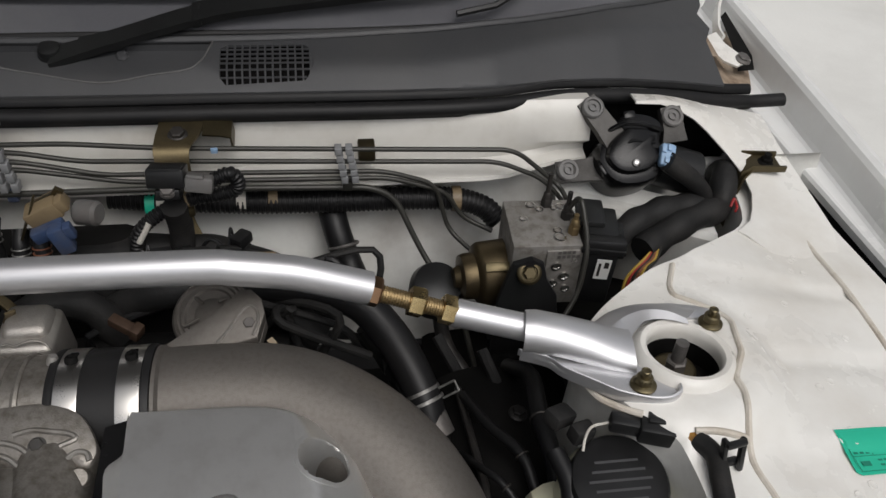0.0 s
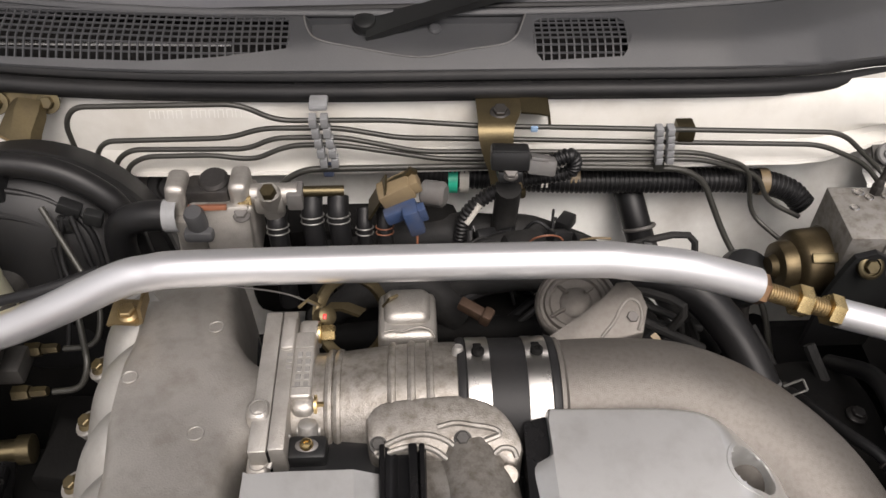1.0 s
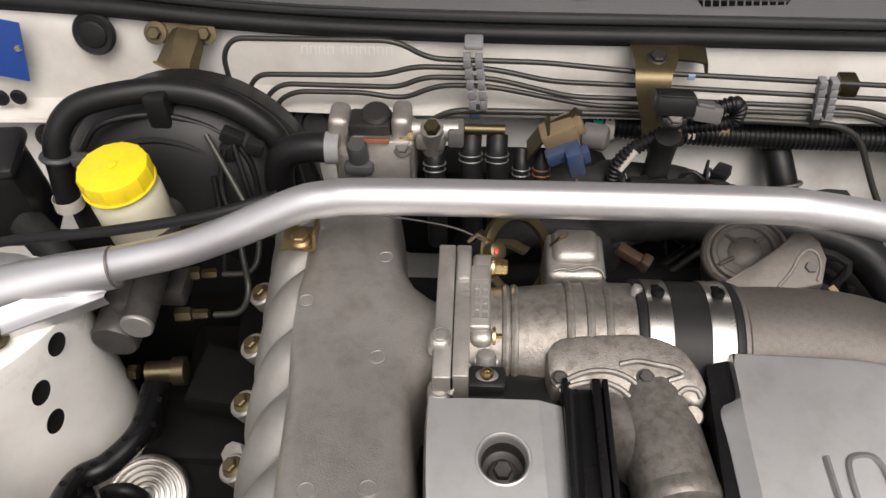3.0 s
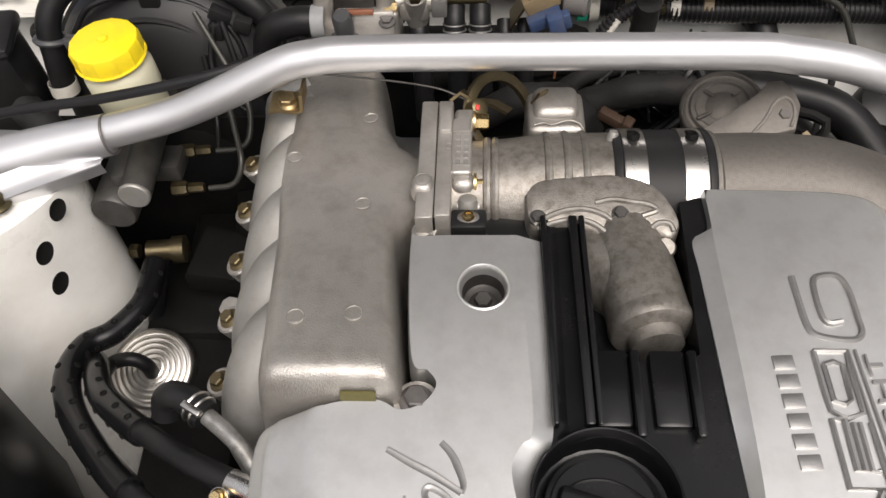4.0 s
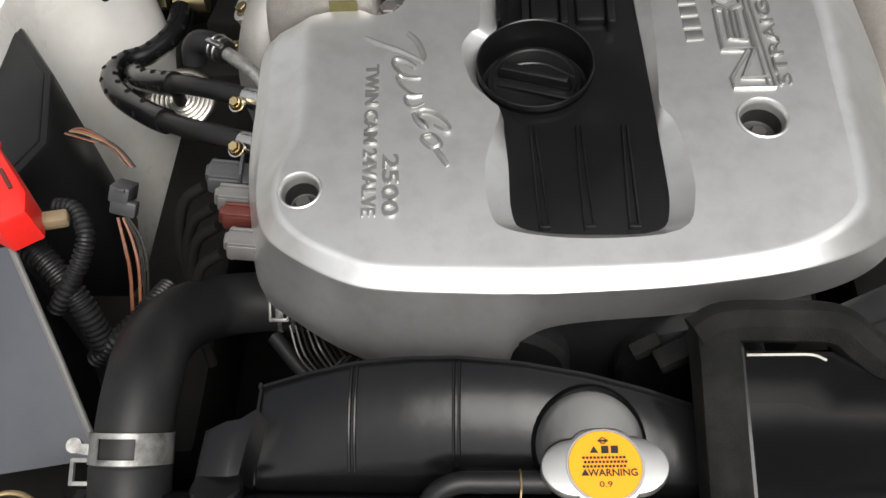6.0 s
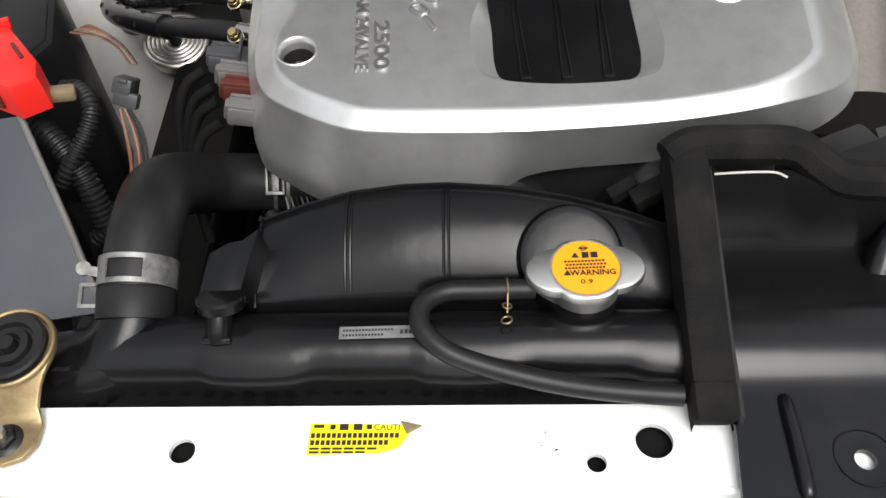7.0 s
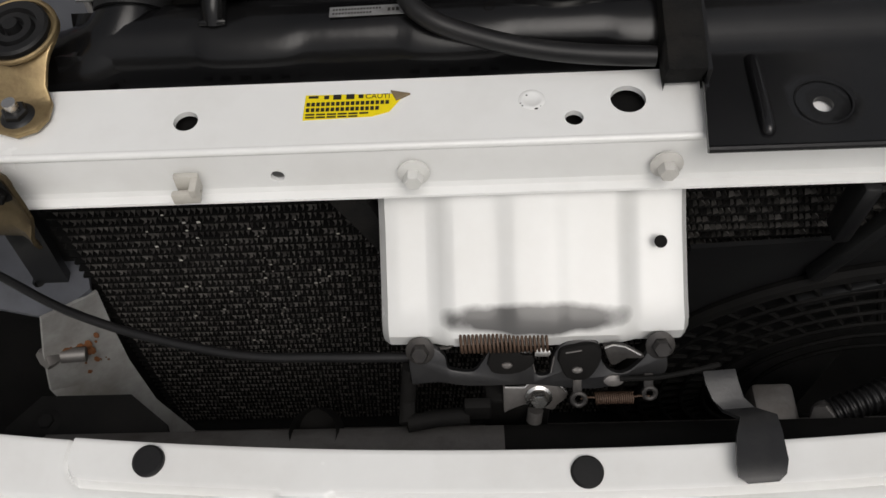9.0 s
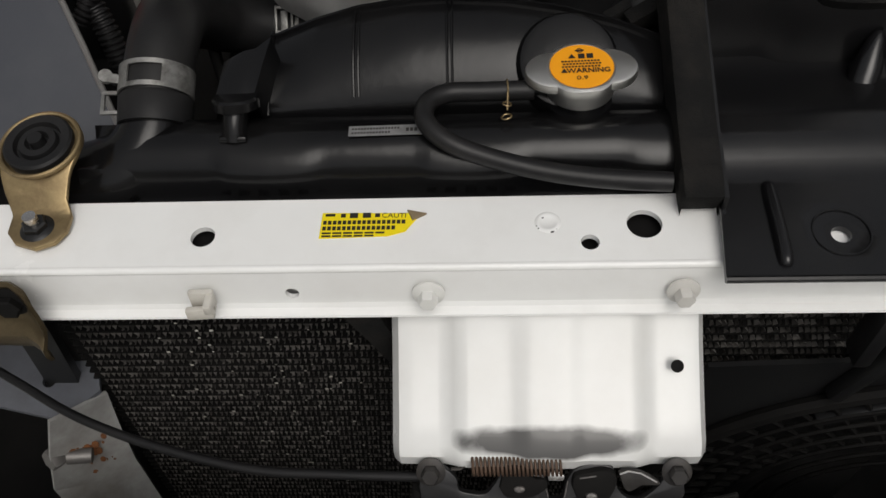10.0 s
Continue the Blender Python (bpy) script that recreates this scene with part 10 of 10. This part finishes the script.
part("rubber_bush", lathe([(0.0215, -0.006), (0.0215, 0.004), (0.0200, 0.0055), (0.0150, 0.0050), (0.0140, 0.0015), (0.0125, 0.0015), (0.0115, 0.0050), (0.0075, 0.0055), (0.0060, 0.0020), (0.0050, 0.0020), (0.0045, 0.0085), (0, 0.0085)], (-0.541, -0.099, 0.946), (0, -0.1, 1), 40), RUBBER, mount)
part("mount_bolt", joined(hexagon((-0.538, -0.147, 0.924), (0, 0, 1), 0.0078, 0.006, 0.0105)), PLASTIC, mount, "dark flange nut")
part("stud", sweep([(-0.538, -0.147, 0.926), (-0.538, -0.147, 0.936)], 0.0042, 12), STEEL, mount)
shrink(mount, 1.0, (0, 0, 0), (0.003, -0.006, 0))
side_bracket = thing("headlamp_bracket", "olive plated steel bracket bolted below the support", "bracket")
part("plate", sheet([[(-0.62, y, z), (-0.560, y, z), (-0.5420, y - 0.001, z), (-0.5335, y - 0.006, z - 0.001), (-0.5300, y - 0.010, z - 0.003)] for y, z in ((-0.1900, 0.922), (-0.1925, 0.920), (-0.1940, 0.905), (-0.1960, 0.893), (-0.1990, 0.889), (-0.2060, 0.886), (-0.2075, 0.881), (-0.2060, 0.874))], 0.0025), BRONZE_MOTOR, side_bracket)
part("nut", hexagon((-0.5440, -0.1970, 0.9090), (0, -1, 0.15), 0.0080, 0.007, 0.0110), DARK, side_bracket)
clip = part("wire_clip", joined(box((-0.4315, -0.1905, 0.899), (0.019, 0.005, 0.016), (-8, 0, 0), 0.0015), box((-0.4325, -0.2005, 0.894), (0.021, 0.006, 0.011), (-8, 0, 4), 0.002), box((-0.425, -0.197, 0.9005), (0.006, 0.014, 0.010), (0, 0, 0), 0.0015), box((-0.4325, -0.196, 0.8885), (0.018, 0.012, 0.003), (0, 0, 0), 0.001)), NYLON)
clip.data.transform(Matrix.Translation((-0.4315, -0.1905, 0.900)) @ Matrix.Scale(0.8, 4) @ Matrix.Translation((0.4315, 0.1905, -0.897)))
tagged(clip, "dusty white nylon wire clip on the support beam", "clip")

# condenser in front of the radiator: tubes and fins
condenser = thing("condenser", "dark air conditioning condenser with dusty fins", "condenser")
tubes, fins = [], []
CY = -0.158
part("core_sheet", sheet([[(-0.575 - 0.10 * (0.87 - z), CY + 0.010, z), (0.04, CY + 0.010, z)] for z in (0.87, 0.42)]), GRIMY, condenser)
for k in range(44):
    z = 0.868 - 0.0100 * k
    x0 = -0.556 - 0.09 * (0.87 - z)
    part("condenser_tube", box(((x0 + 0.04) / 2, CY, z), (0.04 - x0, 0.012, 0.0022), (0, 0, 0), 0), DARK, condenser)
    n = int((0.02 - x0) / 0.0042)
    verts, faces = [], []
    for j in range(n):
        xa = x0 + 0.008 + 0.0042 * j
        bend = 0.0011 * math.sin(7.3 * j + 3.1 * k) + 0.0009 * math.sin(2.1 * j * (k % 5 + 1))
        for p in ((xa, CY - 0.0065, z - 0.0012), (xa + 0.0021 + bend, CY - 0.0075, z - 0.0045), (xa, CY - 0.0065, z - 0.0082), (xa + 0.0012, CY + 0.004, z - 0.0045)):
            verts.append(p)
        b = len(verts) - 4
        faces += [(b, b + 1, b + 3), (b + 1, b + 2, b + 3)]
    fins.append((verts, faces))
verts, faces = [], []
for v, f in fins:
    faces += [tuple(i + len(verts) for i in q) for q in f]
    verts += v
me = bpy.data.meshes.new("fins")
me.from_pydata(verts, [], faces)
tagged(put("fin_pack", finish(me, FIN), condenser, "dusty bent cooling fins"), kind="stuff")
random.seed(8)
# small white flecks paint the sparkle of bent fins
chips = bmesh.new()
for k in range(90):
    z = 0.868 - 0.0100 * random.randint(3, 28) - 0.005
    x = random.gauss(-0.42, 0.05)
    if -0.55 < x < -0.35:
        s = random.uniform(0.0006, 0.0015)
        chips.faces.new([chips.verts.new((x + a * s, CY - 0.0085, z + b * s)) for a, b in ((-1, -1), (1, -0.7), (0.8, 1), (-0.9, 0.8))])
tagged(part("fin_glints", chips, NYLON, condenser, "pale flecks painting glints on bent fin edges"), kind="stuff")
part("side_frame", plate([(-0.574, CY - 0.004, 0.875), (-0.640, CY - 0.004, 0.42)], 0.026, 0.008, (1, 0, 0)), PLASTIC, condenser)
part("frame_rib", plate([(-0.345, CY - 0.020, 0.880), (-0.330, CY - 0.020, 0.835), (-0.318, CY - 0.020, 0.79)], [0.026, 0.018, 0.008], 0.012, (1, 0, 0)), FOAM, condenser)
fan = thing("condenser_fan", "black plastic condenser fan with a ringed guard", "cooling fan")
part("fan_plate", sheet([[(-0.108, CY - 0.022, 0.790), (0.06, CY - 0.022, 0.800)], [(-0.108, CY - 0.022, 0.47), (0.06, CY - 0.022, 0.47)]], 0.004), PLASTIC, fan)
FC = (0.075, CY - 0.032, 0.560)
for r in (0.186, 0.166, 0.146, 0.126, 0.104, 0.082):
    part("guard_ring", torus(FC, (0, 1, 0), r, 0.0021, 72, 6), DARK, fan)
part("guard_rim", torus((FC[0], FC[1] + 0.004, FC[2]), (0, 1, 0), 0.207, 0.0065, 72, 8), DARK, fan)
for k in range(56):
    a = 2 * math.pi * k / 56
    part("guard_spoke", sweep([(FC[0] + 0.126 * math.cos(a), FC[1] + 0.002, FC[2] + 0.126 * math.sin(a)), (FC[0] + 0.205 * math.cos(a + 0.10), FC[1] + 0.002, FC[2] + 0.205 * math.sin(a + 0.10))], 0.0023, 6), DARK, fan)
for a, b, c in (((0.0, CY - 0.028, 0.80), (0.012, 0.012, 0.09), (0, 20, 0)), ((0.03, CY - 0.028, 0.74), (0.10, 0.010, 0.012), (0, -25, 0)), ((-0.02, CY - 0.03, 0.85), (0.012, 0.02, 0.06), (0, 0, 0))):
    part("fan_stay", box(a, b, c, 0.003), PLASTIC, fan)

# bonnet latch
latch = thing("bonnet_latch", "grimy black steel bonnet latch with springs", "bonnet latch")
ON_LATCH = Matrix.Translation((0, -0.268, 0.806)) @ Matrix.Rotation(radians(48), 4, "X")
ON_STRIKER = Matrix.Translation((0, -0.284, 0.778)) @ Matrix.Rotation(radians(58), 4, "X")


def soft(outline, steps=3):
    """The outline with its corners rounded."""
    return [(p.x, p.y) for p in spline([(x, y, 0) for x, y in outline + outline[:1]], steps)][:-1]


part("base", prism(soft([(-0.3035, -0.0152), (-0.3046, 0.004), (-0.2934, 0.0121), (-0.2821, 0.0045), (-0.2804, -0.0037), (-0.2745, -0.0062), (-0.264, -0.0067), (-0.258, 0.0002), (-0.2531, 0.0083), (-0.2479, 0.0130), (-0.2411, 0.0130), (-0.2341, 0.0064), (-0.2272, 0.0060), (-0.2253, -0.0018), (-0.2239, -0.0097), (-0.2188, -0.0107), (-0.2155, -0.0087),
                       (-0.2141, 0.0002), (-0.2089, 0.0092), (-0.2005, 0.0130), (-0.1918, 0.0130), (-0.1847, 0.0108), (-0.1816, -0.0032), (-0.1738, -0.0100), (-0.1658, -0.0090), (-0.1571, -0.0013), (-0.1530, 0.0040), (-0.1433, 0.0050), (-0.1424, -0.0112), (-0.1654, -0.0122), (-0.1786, -0.0198), (-0.1958, -0.0208), (-0.2265, -0.0172), (-0.2666, -0.0172), (-0.2857, -0.0142)]), -0.002, 0.003, 0.0010, ON_LATCH), BLACK_STEEL, latch)
part("cam", prism(soft([(-0.2551, -0.0008), (-0.2527, 0.0075), (-0.2469, 0.0118), (-0.2406, 0.0125), (-0.2331, 0.0054), (-0.2272, 0.0050), (-0.2254, -0.0008), (-0.235, -0.0072), (-0.2505, -0.0072)]), 0.003, 0.0065, 0.0012, ON_LATCH), DARK, latch, "dark greasy cam plate")
part("pawl", prism(soft([(-0.2107, 0.0012), (-0.2088, 0.0083), (-0.1993, 0.0108), (-0.1918, 0.0122), (-0.1846, 0.0097), (-0.1833, 0.0026), (-0.1872, -0.0067), (-0.1936, -0.0122), (-0.2048, -0.0107)]), 0.003, 0.0085, 0.0018, ON_LATCH), DARK, latch, "dark greasy pawl")
part("catch_arm", prism(soft([(-0.1821, 0.0097), (-0.1765, 0.0118), (-0.1681, 0.0102), (-0.1574, 0.0040), (-0.1585, 0.0016), (-0.1678, 0.0016), (-0.1743, -0.0023), (-0.1784, -0.0008)], 2), 0.004, 0.0075, 0.0004, ON_LATCH), GRIMY, latch, "worn steel catch arm")
part("worn_edge", sweep([ON_LATCH @ Vector(p) for p in ((-0.1815, 0.0092, 0.0078), (-0.1765, 0.0112, 0.0078), (-0.1690, 0.0098, 0.0078), (-0.1590, 0.0040, 0.0078))], 0.0006, 6), STEEL, latch, "bright worn edge")
for line in (((-0.2280, 0.0055, 0.0040), (-0.2262, -0.0015, 0.0040), (-0.2248, -0.0080, 0.0040)), ((-0.2128, 0.0030, 0.0045), (-0.2140, -0.0040, 0.0045), (-0.2150, -0.0082, 0.0045)), ((-0.2060, 0.0070, 0.0090), (-0.1960, 0.0085, 0.0090))):
    part("worn_edge", sweep([ON_LATCH @ Vector(p) for p in line], 0.0005, 6), GREY_METAL, latch)
part("striker_eye", prism(soft([(-0.2250, 0.0030), (-0.2245, 0.0075), (-0.2195, 0.0085), (-0.2150, 0.0065), (-0.2160, 0.0030)]), 0.002, 0.0045, 0.0006, ON_LATCH), STEEL, latch, "rubbed bright metal")
for u, v, r in ((-0.2427, -0.0013, 0.0036), (-0.1988, -0.0047, 0.0036), (-0.1749, -0.0150, 0.0068)):
    part("rivet", lathe([(r, 0), (r * 0.92, 0.0014), (r * 0.6, 0.0020), (0, 0.0020)], ON_LATCH @ Vector((u, v, 0.0065 if v > -0.004 else 0.0085 if v > -0.01 else 0.003)), (0, -0.74, 0.67), 20, (1, 0.6, 1)), GREY_METAL, latch)
for u in (-0.2975, -0.1462):
    at = ON_LATCH @ Vector((u, 0.0085, 0.003))
    part("bolt", joined(hexagon(at, (0, -0.74, 0.67), 0.0058, 0.0085), lathe([(0.0090, -0.001), (0.0092, 0.0010), (0.0070, 0.0020), (0, 0.0022)], at, (0, -0.74, 0.67), 28)), GRIMY, latch, "grimy flange bolt")
striker = part("hook_plate", prism(soft([(-0.2452, 0.0101), (-0.2307, 0.0095), (-0.2284, 0.0134), (-0.2088, 0.0123), (-0.2076, 0.0095), (-0.2030, 0.0048), (-0.2035, -0.0004), (-0.2093, -0.0060), (-0.2122, -0.0102), (-0.2214, -0.0071), (-0.2310, -0.0053), (-0.2421, -0.0102), (-0.2447, -0.0102)], 2), -0.0035, 0.0, 0.0012, ON_STRIKER), GREY_METAL, latch, "bare steel striker plate")
part("plate_edge", sweep([ON_STRIKER @ Vector(p) for p in ((-0.2440, 0.0096, 0.0), (-0.2310, 0.0092, 0.0), (-0.2282, 0.0126, 0.0), (-0.2092, 0.0116, 0.0), (-0.2040, 0.0050, 0.0))], 0.0011, 6), STEEL, striker)
part("plate_bolt", joined(hexagon(ON_STRIKER @ Vector((-0.2219, 0.0014, 0.0)), (0, -0.85, 0.53), 0.0058, 0.007), lathe([(0.0090, -0.001), (0.0090, 0.001), (0.007, 0.002)], ON_STRIKER @ Vector((-0.2219, 0.0014, 0.0)), (0, -0.85, 0.53), 24)), STEEL, striker)
part("stud", sweep([ON_STRIKER @ Vector((-0.2235, -0.0125, -0.004)), ON_STRIKER @ Vector((-0.2245, -0.0215, -0.004))], 0.0052, 14), GREY_METAL, striker)
part("stay_tube", joined(sweep([(-0.305, -0.268, 0.798), (-0.309, -0.280, 0.770), (-0.309, -0.296, 0.768)], 0.0055, 10), sweep([(-0.309, -0.296, 0.768), (-0.290, -0.292, 0.766), (-0.268, -0.290, 0.766)], 0.0060, 10), box((-0.235, -0.275, 0.745), (0.045, 0.02, 0.06), (0, 0, 0), 0.004), box((-0.262, -0.288, 0.772), (0.018, 0.008, 0.022), (0, 0, 0), 0.002)), DARK, latch)
coil = [(-0.272 + 0.056 * k / 352, -0.2620 + 0.0062 * math.cos(2 * math.pi * k / 16), 0.8190 + 0.0062 * math.sin(2 * math.pi * k / 16)) for k in range(353)]
part("spring", sweep(coil, 0.0010, 5), RUSTY_PLATE, latch, "rust-tinged coil spring")
part("spring_hook", sweep(spline([(-0.285, -0.262, 0.812), (-0.279, -0.2615, 0.812), (-0.274, -0.2585, 0.816), (-0.272, -0.2575, 0.823)], 4), 0.0012, 6), GRIMY, latch)
coil = [(-0.1865 + 0.0245 * k / 288, -0.2885 + 0.0036 * math.cos(2 * math.pi * k / 16), 0.7875 + 0.0036 * math.sin(2 * math.pi * k / 16)) for k in range(289)]
part("spring", joined(sweep(coil, 0.0006, 5), sweep([(-0.1865, -0.2885, 0.789), (-0.192, -0.2885, 0.789), (-0.1955, -0.2885, 0.787)], 0.0007, 6), sweep([(-0.162, -0.2885, 0.789), (-0.157, -0.2885, 0.790), (-0.152, -0.2885, 0.789)], 0.0007, 6)), RUSTY_PLATE, latch, "small coil spring")
for at, big in (((-0.1970, -0.2890, 0.7875), 0.0042), ((-0.1520, -0.2870, 0.7905), 0.0038)):
    part("spring_post", joined(torus(at, (0, -0.74, 0.67), big, 0.0018, 20, 8), box((at[0] - 0.001, at[1] + 0.006, at[2] + 0.0065), (0.006, 0.010, 0.002), (42, 0, 0), 0.0006)), GRIMY, latch)
part("release_rod", sweep(spline([(-0.172, -0.282, 0.803), (-0.15, -0.283, 0.806), (-0.128, -0.281, 0.810), (-0.112, -0.279, 0.815)], 5), 0.0018, 8), DARK, latch)
part("release_lever", plate([(-0.1125, -0.282, 0.812), (-0.1120, -0.289, 0.811), (-0.1085, -0.298, 0.806), (-0.1030, -0.305, 0.805), (-0.0940, -0.312, 0.811), (-0.0960, -0.322, 0.812), (-0.098, -0.340, 0.813), (-0.099, -0.3475, 0.812), (-0.099, -0.3505, 0.810)], [0.020, 0.020, 0.019, 0.019, 0.022, 0.027, 0.030, 0.027, 0.018], 0.0030, (1, 0.06, 0)), BLACK_STEEL, latch, "bent dark steel release lever")
cable = thing("release_cable", "long black bonnet release cable", "cable")
part("sheath", sweep(spline([(-0.66, -0.155, 0.778), (-0.606, -0.184, 0.782), (-0.553, -0.212, 0.783), (-0.493, -0.234, 0.784), (-0.42, -0.253, 0.789), (-0.36, -0.259, 0.795), (-0.298, -0.263, 0.801)], 8), 0.0033, 12), HOSE, cable)

# left corner below the support: grey headlamp panel, bracket with rust, lower crossmember
lamp_panel = put("headlamp_panel", None, car_body, "headlamp panel toned grey-blue for shade, with a hole")
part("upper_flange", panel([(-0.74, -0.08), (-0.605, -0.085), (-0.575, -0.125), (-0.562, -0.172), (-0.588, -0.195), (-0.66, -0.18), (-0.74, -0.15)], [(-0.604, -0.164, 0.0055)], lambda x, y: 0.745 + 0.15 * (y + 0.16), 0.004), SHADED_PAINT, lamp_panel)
part("side_wall", sheet([[(-0.585, -0.205, 0.762), (-0.575, -0.185, 0.745), (-0.562, -0.168, 0.735)], [(-0.606, -0.212, 0.708), (-0.588, -0.198, 0.695), (-0.566, -0.176, 0.690)], [(-0.618, -0.222, 0.665), (-0.595, -0.205, 0.640), (-0.569, -0.184, 0.640)], [(-0.600, -0.240, 0.640), (-0.580, -0.220, 0.600), (-0.566, -0.196, 0.575)], [(-0.57, -0.25, 0.56), (-0.55, -0.23, 0.53), (-0.54, -0.21, 0.50)]], 0.003), DULL_WHITE, lamp_panel, "white inner bracket darkened for shade, with grime and rust stains")
random.seed(31)
flecks = []
for k in range(46):
    u, v = random.gauss(0, 0.016), random.gauss(0, 0.008)
    q = Vector((-0.588 + 0.9 * v - (0.004 if k > 26 else 0), -0.197 + 0.55 * v, (0.690 if k < 27 else 0.650) + 0.8 * u))
    flecks.append(lathe([(0, 0.0008), (random.uniform(0.001, 0.0046), 0.0)], q + Vector((0.0028, -0.0038, 0.0012)), (0.6, -0.75, 0.2), 7, (0.7, 1.2, 1)))
part("rust_patch", joined(*flecks), RUST, lamp_panel)
part("bolt", joined(hexagon((-0.603, -0.206, 0.699), (-0.5, -0.75, 0.4), 0.0095, 0.010), sweep([(-0.596, -0.208, 0.699), (-0.578, -0.205, 0.695)], 0.0062, 12)), GREY_METAL, lamp_panel)
part("stay_plate", joined(prism([(-0.595, -0.285), (-0.575, -0.262), (-0.51, -0.262), (-0.480, -0.285), (-0.470, -0.31), (-0.60, -0.31)], 0.744, 0.748, 0.001), hexagon((-0.566, -0.282, 0.748), (0, 0, 1), 0.006, 0.004, 0.010)), DARK, lamp_panel)
lower_beam = thing("lower_crossmember", "grey lower crossmember in front of the condenser", "crossmember")
part("beam", box((-0.22, -0.255, 0.48), (1.1, 0.10, 0.08), (0, 0, 0), 0.01), GREY_METAL, lower_beam)
for x0, x1, mt in ((-0.56, -0.245, GREY_METAL), (-0.245, 0.3, DARK)):
    part("ledge", sheet([[(x0, y, z), (x1, y, z)] for y, z in ((-0.330, 0.770), (-0.305, 0.766), (-0.294, 0.756), (-0.289, 0.70), (-0.28, 0.60))], 0.003), mt, lower_beam)
part("opening", lathe([(0.016, 0.003), (0.016, -0.03), (0, -0.03)], (-0.372, -0.300, 0.766), (0, -0.4, 1), 20), DARK, lower_beam)
horn_plug = thing("ambient_sensor", "small dull metal sensor with a ribbed black lead", "sensor")
part("body", joined(lathe([(0.011, -0.02), (0.011, 0), (0.008, 0.004), (0, 0.004)], (-0.022, -0.285, 0.735), (-0.6, -0.3, 0.6), 20), hexagon((-0.022, -0.285, 0.735), (-0.6, -0.3, 0.6), 0.009, 0.008), box((-0.05, -0.27, 0.71), (0.03, 0.03, 0.03), (0, 0, 0), 0.004)), GREY_METAL, horn_plug)
part("lead", sweep(spline([(-0.018, -0.284, 0.737), (0.01, -0.275, 0.742), (0.05, -0.262, 0.742), (0.10, -0.25, 0.73)], 6), 0.0105, 14, 0.0018, 0.005), HOSE, horn_plug)
